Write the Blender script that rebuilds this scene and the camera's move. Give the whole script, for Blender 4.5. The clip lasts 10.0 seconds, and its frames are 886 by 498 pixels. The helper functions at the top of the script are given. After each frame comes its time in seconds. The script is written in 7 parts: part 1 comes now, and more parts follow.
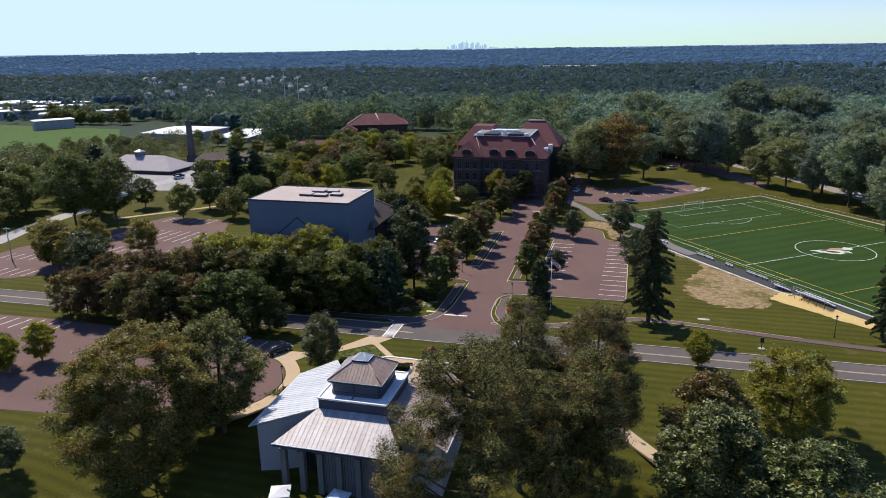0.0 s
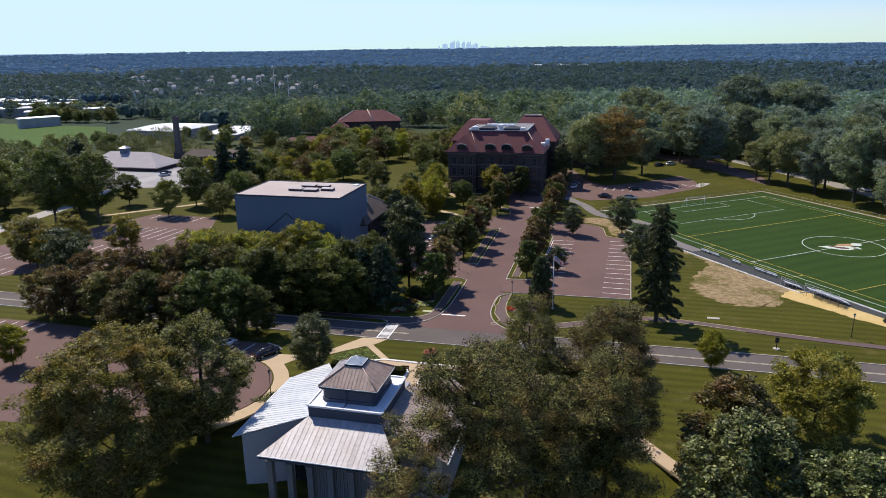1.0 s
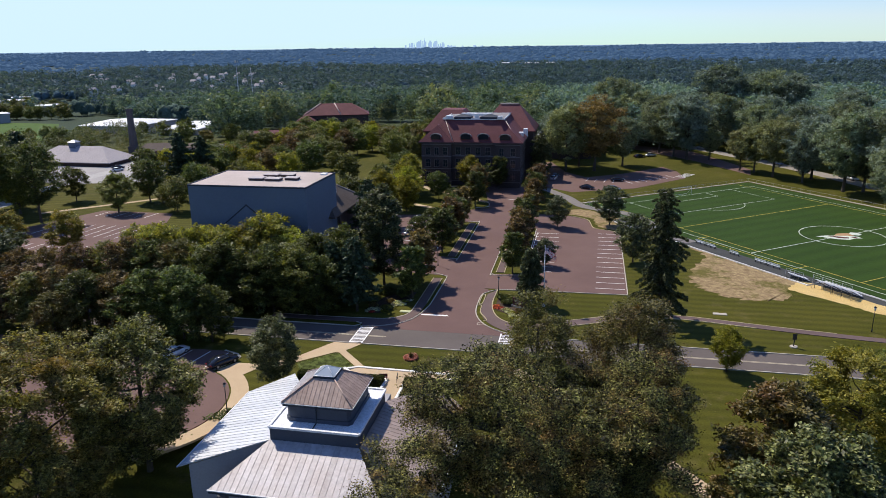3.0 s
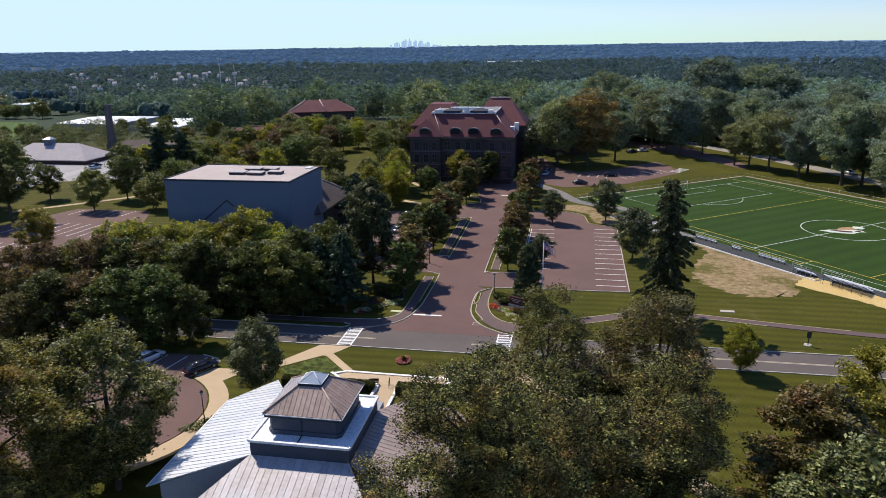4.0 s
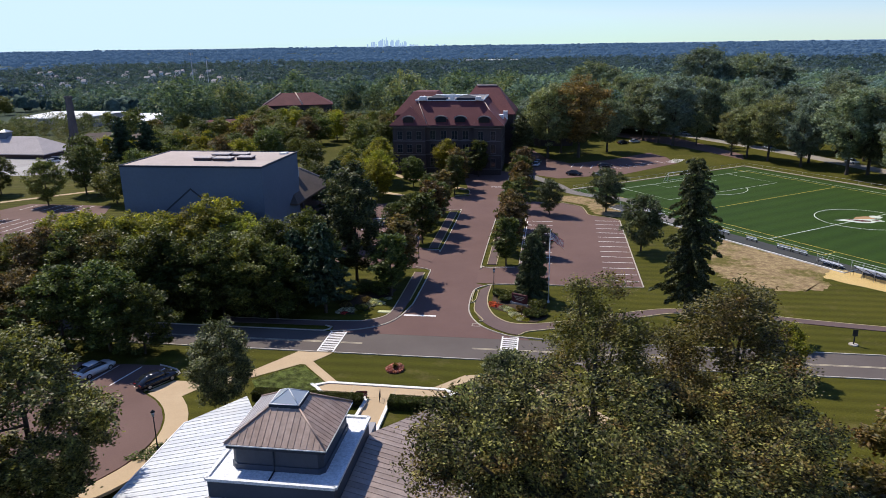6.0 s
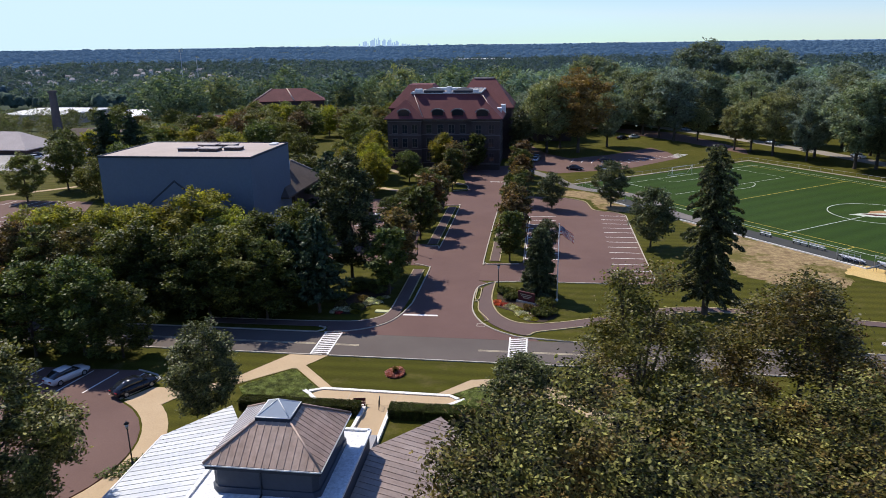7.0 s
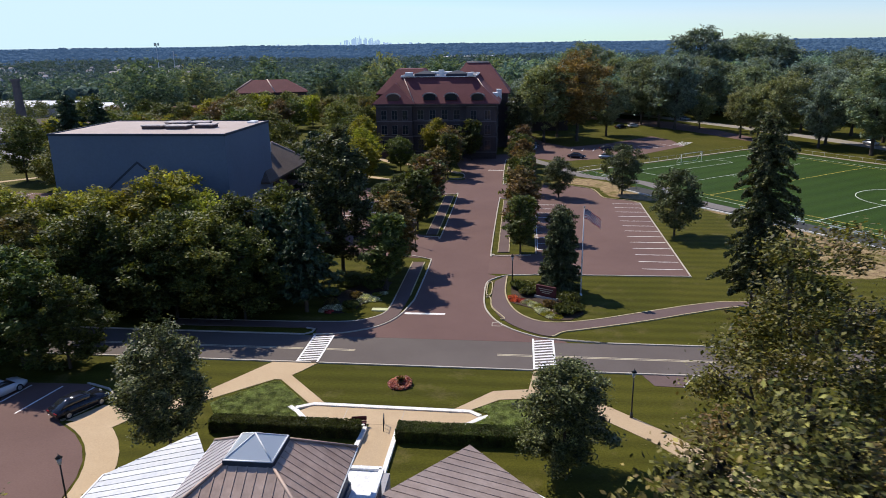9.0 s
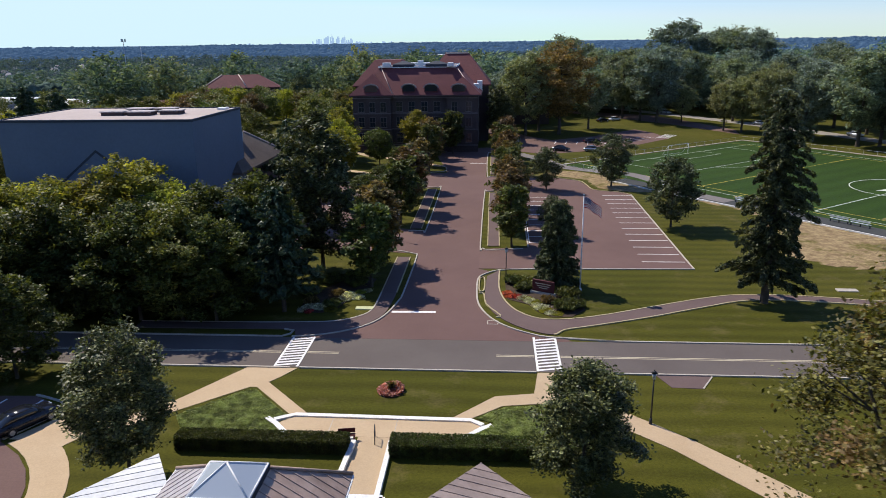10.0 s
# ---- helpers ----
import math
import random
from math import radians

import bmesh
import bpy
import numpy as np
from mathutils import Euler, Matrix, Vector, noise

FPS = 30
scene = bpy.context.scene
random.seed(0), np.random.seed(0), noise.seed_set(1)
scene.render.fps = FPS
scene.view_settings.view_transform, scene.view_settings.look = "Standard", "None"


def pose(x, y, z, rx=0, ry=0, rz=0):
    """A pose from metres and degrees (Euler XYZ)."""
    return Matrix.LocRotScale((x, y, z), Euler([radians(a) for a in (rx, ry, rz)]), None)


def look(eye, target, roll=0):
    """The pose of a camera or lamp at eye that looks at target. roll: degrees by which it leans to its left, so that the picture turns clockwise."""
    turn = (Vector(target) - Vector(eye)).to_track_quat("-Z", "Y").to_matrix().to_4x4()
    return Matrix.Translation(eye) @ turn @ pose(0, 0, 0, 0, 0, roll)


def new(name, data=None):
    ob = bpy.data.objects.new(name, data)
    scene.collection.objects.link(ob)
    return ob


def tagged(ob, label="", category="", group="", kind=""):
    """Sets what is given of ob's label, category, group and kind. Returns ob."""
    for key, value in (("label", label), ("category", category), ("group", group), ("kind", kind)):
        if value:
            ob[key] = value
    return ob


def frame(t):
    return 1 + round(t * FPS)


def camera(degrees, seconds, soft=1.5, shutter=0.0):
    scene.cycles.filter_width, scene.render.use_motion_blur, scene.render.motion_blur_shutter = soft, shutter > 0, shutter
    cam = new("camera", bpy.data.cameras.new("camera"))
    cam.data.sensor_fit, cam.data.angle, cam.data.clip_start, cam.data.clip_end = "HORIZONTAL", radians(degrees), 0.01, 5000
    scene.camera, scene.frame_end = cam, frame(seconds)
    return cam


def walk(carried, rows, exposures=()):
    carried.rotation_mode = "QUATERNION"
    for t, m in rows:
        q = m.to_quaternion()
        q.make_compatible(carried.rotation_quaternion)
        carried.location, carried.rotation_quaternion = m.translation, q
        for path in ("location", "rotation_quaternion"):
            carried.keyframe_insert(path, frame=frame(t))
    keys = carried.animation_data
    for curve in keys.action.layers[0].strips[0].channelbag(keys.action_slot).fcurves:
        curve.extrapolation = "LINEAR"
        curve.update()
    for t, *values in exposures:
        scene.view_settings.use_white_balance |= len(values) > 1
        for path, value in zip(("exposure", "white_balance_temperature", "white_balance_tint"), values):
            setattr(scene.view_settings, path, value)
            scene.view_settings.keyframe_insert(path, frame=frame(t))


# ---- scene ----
cam = camera(64.5, 10.0, 0.7, 0.35)
ROWS = [
    (0.0, 0.000, 0.000, 51.500, 73.823, 0.810, -0.028),
    (0.5, -0.506, 3.228, 50.260, 73.805, 0.830, -0.289),
    (1.0, -0.986, 6.408, 49.032, 73.780, 0.800, -0.725),
    (1.5, -1.448, 9.584, 47.791, 73.791, 0.797, -1.345),
    (2.0, -1.884, 12.737, 46.549, 73.759, 0.784, -2.031),
    (2.5, -2.301, 15.892, 45.319, 73.756, 0.741, -2.718),
    (4.0, -3.395, 25.243, 41.658, 73.723, 0.795, -4.536),
    (4.5, -3.740, 28.391, 40.457, 73.718, 0.782, -5.056),
    (5.0, -4.059, 31.532, 39.235, 73.689, 0.791, -5.512),
    (5.5, -4.372, 34.671, 38.007, 73.705, 0.811, -5.973),
    (7.0, -5.283, 44.022, 34.294, 73.708, 0.742, -7.006),
    (7.5, -5.608, 47.179, 33.055, 73.662, 0.800, -7.303),
    (8.0, -5.946, 50.277, 31.854, 73.628, 0.805, -7.571),
    (8.5, -6.317, 53.370, 30.635, 73.665, 0.760, -7.881),
    (9.0, -6.654, 56.444, 29.373, 73.650, 0.760, -8.473),
    (9.5, -7.024, 59.468, 28.105, 73.643, 0.763, -9.662),
    (10.0, -7.365, 62.488, 26.895, 73.587, 0.721, -10.598),
]
walk(cam, [(t, pose(*p)) for t, *p in ROWS], [(0.0, 0.0, 6450, 12), (10.0, 0.0, 6450, 12)])

# ---- sky and sun ----
SUN = Vector((-0.60, 0.80, 0.0)).normalized() * math.cos(radians(51)) + Vector((0, 0, math.sin(radians(51))))
world = bpy.data.worlds.new("sky")
scene.world = world
world.use_nodes = True
wn = world.node_tree
sky = wn.nodes.new("ShaderNodeTexSky")
sky.sky_type = 'NISHITA'
sky.sun_disc = False
sky.sun_elevation = radians(51)
sky.sun_rotation = math.atan2(SUN.x, SUN.y)
sky.altitude = 100
sky.air_density = 1.0
sky.dust_density = 0.0
sky.ozone_density = 1.5
wn.nodes["Background"].inputs["Strength"].default_value = 0.114
tint = wn.nodes.new("ShaderNodeMix")
tint.data_type, tint.blend_type = 'RGBA', 'MULTIPLY'
tint.inputs[0].default_value = 1.0
tint.inputs[7].default_value = (0.79, 0.94, 1.28, 1)
wn.links.new(sky.outputs[0], tint.inputs[6])
even = wn.nodes.new("ShaderNodeMix")
even.data_type, even.blend_type = 'RGBA', 'DARKEN'
even.inputs[0].default_value = 1.0
even.inputs[7].default_value = (5.95, 8.0, 8.75, 1)
wn.links.new(tint.outputs[2], even.inputs[6])
wn.links.new(even.outputs[2], wn.nodes["Background"].inputs["Color"])
sun_data = bpy.data.lights.new("sun", 'SUN')
sun_data.energy = 5.0
sun_data.angle = radians(0.53)
sun_data.color = (1.0, 0.93, 0.80)
sun = new("sun", sun_data)
sun.matrix_world = look(SUN * 300, (0, 0, 0))

# ---- materials ----
def nodes_of(name):
    m = bpy.data.materials.new(name)
    m.use_nodes = True
    nt = m.node_tree
    return m, nt, nt.nodes["Principled BSDF"]


def link(nt, a, b):
    nt.links.new(a, b)


def noise_node(nt, coord, scale, detail=4.0, rough=0.6):
    n = nt.nodes.new("ShaderNodeTexNoise")
    n.inputs["Scale"].default_value = scale
    n.inputs["Detail"].default_value = detail
    n.inputs["Roughness"].default_value = rough
    link(nt, coord, n.inputs["Vector"])
    return n.outputs["Fac"]


def ramp(nt, fac, lo, hi, a=0.0, b=1.0):
    n = nt.nodes.new("ShaderNodeMapRange")
    n.inputs["From Min"].default_value, n.inputs["From Max"].default_value = lo, hi
    n.inputs["To Min"].default_value, n.inputs["To Max"].default_value = a, b
    link(nt, fac, n.inputs["Value"])
    return n.outputs["Result"]


def mix(nt, fac, a, b, blend='MIX'):
    n = nt.nodes.new("ShaderNodeMix")
    n.data_type, n.blend_type = 'RGBA', blend
    for sock, val in ((n.inputs[0], fac), (n.inputs[6], a), (n.inputs[7], b)):
        if isinstance(val, (int, float)):
            sock.default_value = val
        elif isinstance(val, tuple):
            sock.default_value = (*val, 1)
        else:
            link(nt, val, sock)
    return n.outputs[2]


def hue_shift(nt, color, value, hue=None):
    n = nt.nodes.new("ShaderNodeHueSaturation")
    link(nt, color, n.inputs["Color"])
    if value is not None:
        link(nt, value, n.inputs["Value"])
    if hue is not None:
        link(nt, hue, n.inputs["Hue"])
    return n.outputs["Color"]


def surface(name, c1, c2, scale=0.3, grain=6.0, rough=0.85, metal=0.0, bump=0.15, rand=0.0, grain_amount=0.25, spec=0.3, bump_scale=None):
    """A surface of two tones in large patches with a fine grain and relief."""
    m, nt, bsdf = nodes_of(name)
    tc = nt.nodes.new("ShaderNodeTexCoord").outputs["Object"]
    big = ramp(nt, noise_node(nt, tc, scale, 5), 0.32, 0.68)
    fine = noise_node(nt, tc, grain, 3)
    col = mix(nt, big, c1, c2)
    val = ramp(nt, fine, 0.25, 0.75, 1 - grain_amount, 1 + grain_amount)
    if rand:
        oi = nt.nodes.new("ShaderNodeObjectInfo").outputs["Random"]
        mul = nt.nodes.new("ShaderNodeMath")
        mul.operation = 'MULTIPLY'
        link(nt, val, mul.inputs[0])
        link(nt, ramp(nt, oi, 0, 1, 1 - rand, 1 + rand), mul.inputs[1])
        val = mul.outputs[0]
    link(nt, hue_shift(nt, col, val), bsdf.inputs["Base Color"])
    bsdf.inputs["Roughness"].default_value = rough
    bsdf.inputs["Metallic"].default_value = metal
    bsdf.inputs["Specular IOR Level"].default_value = spec
    if bump:
        b = nt.nodes.new("ShaderNodeBump")
        b.inputs["Strength"].default_value = bump
        b.inputs["Distance"].default_value = 0.05
        link(nt, noise_node(nt, tc, bump_scale or grain * 1.5, 3), b.inputs["Height"])
        link(nt, b.outputs[0], bsdf.inputs["Normal"])
    return m


def leafy(name, c1, c2, c3=None, rand=0.22, glow=0.30, hue=0.02, patch=0.22, gloss=0.22, spray=1.3, depth=0.5):
    """Foliage: every leaf has its own tone, every plant too; light passes through."""
    m, nt, bsdf = nodes_of(name)
    geo = nt.nodes.new("ShaderNodeNewGeometry").outputs["Random Per Island"]
    oi = nt.nodes.new("ShaderNodeObjectInfo").outputs["Random"]
    tc = nt.nodes.new("ShaderNodeTexCoord").outputs["Object"]
    col = mix(nt, ramp(nt, geo, 0.25, 1.0), c1, c2)
    if c3:
        col = mix(nt, ramp(nt, noise_node(nt, tc, patch, 2), 0.5, 0.68), col, c3)
    # clump-sized tone puts lit sprays and dark gaps into the leaf colour
    tone = nt.nodes.new("ShaderNodeMath")
    tone.operation = 'MULTIPLY'
    link(nt, ramp(nt, oi, 0, 1, 1 - rand, 1 + rand), tone.inputs[0])
    link(nt, ramp(nt, noise_node(nt, tc, spray, 2), 0.34, 0.66, 1 - depth, 1 + depth), tone.inputs[1])
    col = hue_shift(nt, col, tone.outputs[0], ramp(nt, oi, 0, 1, 0.5 - hue, 0.5 + hue))
    link(nt, col, bsdf.inputs["Base Color"])
    bsdf.inputs["Roughness"].default_value = 0.5
    bsdf.inputs["Specular IOR Level"].default_value = gloss
    tr = nt.nodes.new("ShaderNodeBsdfTranslucent")
    link(nt, mix(nt, 1.0, col, (1.5, 1.45, 0.6), 'MULTIPLY'), tr.inputs["Color"])
    ms = nt.nodes.new("ShaderNodeMixShader")
    ms.inputs[0].default_value = glow
    link(nt, bsdf.outputs[0], ms.inputs[1])
    link(nt, tr.outputs[0], ms.inputs[2])
    link(nt, ms.outputs[0], nt.nodes["Material Output"].inputs["Surface"])
    return m


def lawn(name, c1, c2, dry, stripe=0.0, angle=0.0, width=3.0):
    m, nt, bsdf = nodes_of(name)
    tc = nt.nodes.new("ShaderNodeTexCoord").outputs["Object"]
    col = mix(nt, ramp(nt, noise_node(nt, tc, 0.06, 6), 0.35, 0.65), c1, c2)
    col = mix(nt, ramp(nt, noise_node(nt, tc, 0.25, 6, 0.7), 0.56, 0.75), col, dry)
    val = ramp(nt, noise_node(nt, tc, 5.0, 4, 0.8), 0.25, 0.75, 0.7, 1.3)
    if stripe:
        mp = nt.nodes.new("ShaderNodeMapping")
        mp.inputs["Rotation"].default_value = (0, 0, angle)
        link(nt, tc, mp.inputs["Vector"])
        wv = nt.nodes.new("ShaderNodeTexWave")
        wv.inputs["Scale"].default_value = 0.314 / width * 1.0
        wv.inputs["Distortion"].default_value = 1.0
        wv.inputs["Detail"].default_value = 1.0
        link(nt, mp.outputs[0], wv.inputs["Vector"])
        mu = nt.nodes.new("ShaderNodeMath")
        mu.operation = 'MULTIPLY'
        link(nt, val, mu.inputs[0])
        link(nt, ramp(nt, wv.outputs["Fac"], 0, 1, 1 - stripe, 1 + stripe), mu.inputs[1])
        val = mu.outputs[0]
    link(nt, hue_shift(nt, col, val), bsdf.inputs["Base Color"])
    bsdf.inputs["Roughness"].default_value = 0.9
    bsdf.inputs["Specular IOR Level"].default_value = 0.15
    b = nt.nodes.new("ShaderNodeBump")
    b.inputs["Strength"].default_value = 0.6
    b.inputs["Distance"].default_value = 0.08
    link(nt, noise_node(nt, tc, 9.0, 3), b.inputs["Height"])
    link(nt, b.outputs[0], bsdf.inputs["Normal"])
    return m


def plain(name, col, rough=0.6, metal=0.0, spec=0.4):
    return surface(name, col, tuple(c * 0.88 for c in col), 1.5, 20.0, rough, metal, 0.05, 0, 0.1, spec)


def glow(name, col, strength):
    m, nt, bsdf = nodes_of(name)
    em = nt.nodes.new("ShaderNodeEmission")
    em.inputs["Color"].default_value = (*col, 1)
    em.inputs["Strength"].default_value = strength
    link(nt, em.outputs[0], nt.nodes["Material Output"].inputs["Surface"])
    return m


def shiny_glass(name, col, rough=0.08):
    m, nt, bsdf = nodes_of(name)
    bsdf.inputs["Base Color"].default_value = (*col, 1)
    bsdf.inputs["Roughness"].default_value = rough
    bsdf.inputs["Specular IOR Level"].default_value = 0.8
    return m


TURF = lawn("sports turf", (0.025, 0.054, 0.007), (0.030, 0.061, 0.008), (0.034, 0.063, 0.010), 0.10, 0.0, 4.6)
ROAD = surface("grey road asphalt", (0.108, 0.088, 0.080), (0.134, 0.112, 0.101), 0.12, 9.0, 0.9, 0, 0.15, 0, 0.10)
DRIVE = surface("red-brown drive asphalt", (0.130, 0.075, 0.066), (0.160, 0.095, 0.083), 0.09, 8.0, 0.9, 0, 0.15, 0, 0.10)
LOT = surface("faded red-brown lot asphalt", (0.136, 0.080, 0.069), (0.166, 0.100, 0.086), 0.10, 7.0, 0.9, 0, 0.15, 0, 0.10)
WALK = surface("red-brown walkway asphalt", (0.122, 0.082, 0.076), (0.146, 0.100, 0.092), 0.2, 8.0, 0.9, 0, 0.15, 0, 0.10)
TAN = surface("tan exposed concrete", (0.46, 0.335, 0.205), (0.51, 0.38, 0.24), 0.25, 10.0, 0.85, 0, 0.12, 0.05, 0.10)
PALE = surface("pale concrete kerb", (0.42, 0.37, 0.31), (0.50, 0.45, 0.38), 0.6, 9.0, 0.8, 0, 0.15)
YELLOWKERB = surface("weathered yellow kerb paint", (0.40, 0.32, 0.17), (0.45, 0.38, 0.24), 0.6, 9.0, 0.8, 0, 0.15)
WHITESTONE = surface("white stone coping", (0.74, 0.72, 0.68), (0.82, 0.80, 0.76), 0.5, 9.0, 0.7, 0, 0.1)
LINEWHITE = surface("white road paint", (0.74, 0.72, 0.70), (0.84, 0.82, 0.80), 1.2, 14.0, 0.8, 0, 0.05)
LINEYELLOW = surface("faded yellow road paint", (0.46, 0.39, 0.27), (0.54, 0.47, 0.34), 1.2, 14.0, 0.8, 0, 0.05)
TURFWHITE = surface("white turf line", (0.50, 0.55, 0.45), (0.60, 0.64, 0.55), 1.0, 9.0, 0.9, 0, 0)
TURFYELLOW = surface("yellow turf line", (0.50, 0.38, 0.06), (0.56, 0.44, 0.10), 1.0, 9.0, 0.9, 0, 0)
def worn_ground(name):
    """Dry soil with straw in streaks, grown over by grass in broken patches."""
    m, nt, bsdf = nodes_of(name)
    tc = nt.nodes.new("ShaderNodeTexCoord").outputs["Object"]
    col = mix(nt, ramp(nt, noise_node(nt, tc, 0.9, 5, 0.7), 0.38, 0.62), (0.20, 0.135, 0.075), (0.36, 0.27, 0.14))
    col = mix(nt, ramp(nt, noise_node(nt, tc, 0.16, 6, 0.72), 0.50, 0.60), col, (0.125, 0.108, 0.030))
    val = ramp(nt, noise_node(nt, tc, 3.5, 4, 0.8), 0.25, 0.75, 0.6, 1.4)
    link(nt, hue_shift(nt, col, val), bsdf.inputs["Base Color"])
    bsdf.inputs["Roughness"].default_value = 0.95
    bsdf.inputs["Specular IOR Level"].default_value = 0.1
    b = nt.nodes.new("ShaderNodeBump")
    b.inputs["Strength"].default_value = 0.6
    link(nt, noise_node(nt, tc, 6.0, 3), b.inputs["Height"])
    link(nt, b.outputs[0], bsdf.inputs["Normal"])
    return m


DIRT = worn_ground("dry bare soil and straw")
SAND = surface("ochre sand", (0.55, 0.38, 0.14), (0.62, 0.45, 0.19), 0.3, 5.0, 0.95, 0, 0.3)
MULCH = surface("dark bark mulch", (0.045, 0.030, 0.020), (0.075, 0.050, 0.032), 1.0, 10.0, 0.95, 0, 0.6)
BARK = surface("grey-brown bark", (0.060, 0.046, 0.034), (0.105, 0.085, 0.065), 1.2, 7.0, 0.95, 0, 0.8)
SILVER = surface("silver standing-seam metal", (0.50, 0.52, 0.56), (0.58, 0.59, 0.61), 0.5, 3.0, 0.45, 0.2, 0.04, 0.07, 0.10, 0.5)
SILVERBROWN = surface("silver metal with brown weathering", (0.47, 0.44, 0.45), (0.40, 0.35, 0.34), 0.45, 2.5, 0.5, 0.1, 0.04, 0.10, 0.16, 0.4)
BROWNMETAL = surface("weathered brown standing-seam metal", (0.36, 0.250, 0.195), (0.48, 0.355, 0.290), 0.5, 2.5, 0.55, 0.0, 0.04, 0.14, 0.18, 0.4)
PLUM = surface("greyed brown metal sheet", (0.290, 0.220, 0.190), (0.36, 0.285, 0.250), 0.5, 2.5, 0.55, 0.0, 0.04, 0.12, 0.16, 0.4)
CREAM = surface("pale grey stucco", (0.31, 0.30, 0.32), (0.36, 0.35, 0.36), 0.3, 6.0, 0.85, 0, 0.03, 0, 0.08)
SLATE = surface("slate-grey painted panel", (0.060, 0.072, 0.098), (0.074, 0.088, 0.116), 0.3, 4.0, 0.6, 0, 0.02, 0, 0.08)
COPING = surface("white membrane roof", (0.74, 0.75, 0.77), (0.82, 0.82, 0.82), 0.4, 5.0, 0.6, 0, 0.05)
GREYBOX = surface("blue-grey painted wall panel", (0.115, 0.145, 0.195), (0.130, 0.162, 0.215), 0.12, 3.0, 0.75, 0, 0.04, 0.03, 0.06)
GREYTRIM = surface("dark grey trim", (0.030, 0.038, 0.055), (0.042, 0.052, 0.072), 0.5, 5.0, 0.7, 0, 0.03)
FLATROOF = surface("beige gravel roof", (0.44, 0.365, 0.325), (0.52, 0.44, 0.40), 0.15, 4.0, 0.95, 0, 0.05, 0, 0.08)
SHINGLE = surface("grey-brown shingle", (0.100, 0.074, 0.060), (0.130, 0.098, 0.080), 0.3, 5.0, 0.9, 0, 0.3)
REDTILE = surface("red clay tile roof", (0.118, 0.036, 0.040), (0.150, 0.047, 0.050), 0.25, 4.0, 0.8, 0, 0.4)
REDRIDGE = surface("pale ridge tile", (0.50, 0.38, 0.33), (0.56, 0.44, 0.38), 0.5, 5.0, 0.8, 0, 0.1)
BRICKWALL = surface("dark red-brown brick", (0.058, 0.042, 0.042), (0.080, 0.060, 0.058), 0.3, 4.0, 0.9, 0, 0.3)
STONEBAND = surface("pale stone trim", (0.14, 0.12, 0.12), (0.17, 0.15, 0.145), 0.5, 5.0, 0.85, 0, 0.1)
WINDOW = shiny_glass("dark window glass", (0.02, 0.024, 0.03))
SKYGLASS = shiny_glass("pale skylight glass", (0.42, 0.47, 0.52), 0.12)
DARKMETAL = plain("dark painted metal", (0.025, 0.027, 0.03), 0.5)
STEEL = plain("galvanised steel", (0.45, 0.46, 0.48), 0.4, 0.7)
ALUMINIUM = plain("bright aluminium", (0.72, 0.73, 0.75), 0.45, 0.15)
DARKASPHALT = surface("dark asphalt", (0.045, 0.048, 0.046), (0.065, 0.066, 0.063), 0.2, 8.0, 0.9)
WHITEPAINT = plain("white paint", (0.78, 0.78, 0.78), 0.5)
WHITEROOF = surface("white sheet roof", (0.74, 0.74, 0.75), (0.82, 0.81, 0.80), 0.1, 2.0, 0.6, 0, 0.03)
TANROOF = surface("pale grey-pink shingle roof", (0.42, 0.37, 0.36), (0.48, 0.43, 0.42), 0.2, 3.0, 0.85, 0, 0.1)
MAROON = plain("maroon sign panel", (0.10, 0.018, 0.022), 0.5)
CARDARK = surface("dark blue-black car paint", (0.012, 0.014, 0.022), (0.016, 0.018, 0.028), 1.0, 30.0, 0.18, 0.2, 0, 0, 0.02, 0.6)
CARWHITE = surface("white car paint", (0.62, 0.63, 0.65), (0.66, 0.67, 0.68), 1.0, 30.0, 0.22, 0.1, 0, 0, 0.02, 0.6)
CARSILVER = surface("silver car paint", (0.35, 0.37, 0.40), (0.38, 0.40, 0.43), 1.0, 30.0, 0.22, 0.6, 0, 0, 0.02, 0.6)
CARRED = surface("dark red car paint", (0.14, 0.014, 0.014), (0.16, 0.016, 0.016), 1.0, 30.0, 0.22, 0.1, 0, 0, 0.02, 0.6)
RUBBER = plain("black rubber", (0.015, 0.015, 0.016), 0.8)
def cloth_of(name, col):
    """Thin cloth that lets light through."""
    m, nt, bsdf = nodes_of(name)
    bsdf.inputs["Base Color"].default_value = (*col, 1)
    bsdf.inputs["Roughness"].default_value = 0.9
    tr = nt.nodes.new("ShaderNodeBsdfTranslucent")
    tr.inputs["Color"].default_value = (*col, 1)
    ms = nt.nodes.new("ShaderNodeMixShader")
    ms.inputs[0].default_value = 0.5
    link(nt, bsdf.outputs[0], ms.inputs[1])
    link(nt, tr.outputs[0], ms.inputs[2])
    link(nt, ms.outputs[0], nt.nodes["Material Output"].inputs["Surface"])
    return m


FLAGRED = cloth_of("red flag cloth", (0.42, 0.03, 0.05))
FLAGBLUE = cloth_of("blue flag cloth", (0.03, 0.04, 0.18))
FLAGWHITE = cloth_of("white flag cloth", (0.78, 0.76, 0.76))

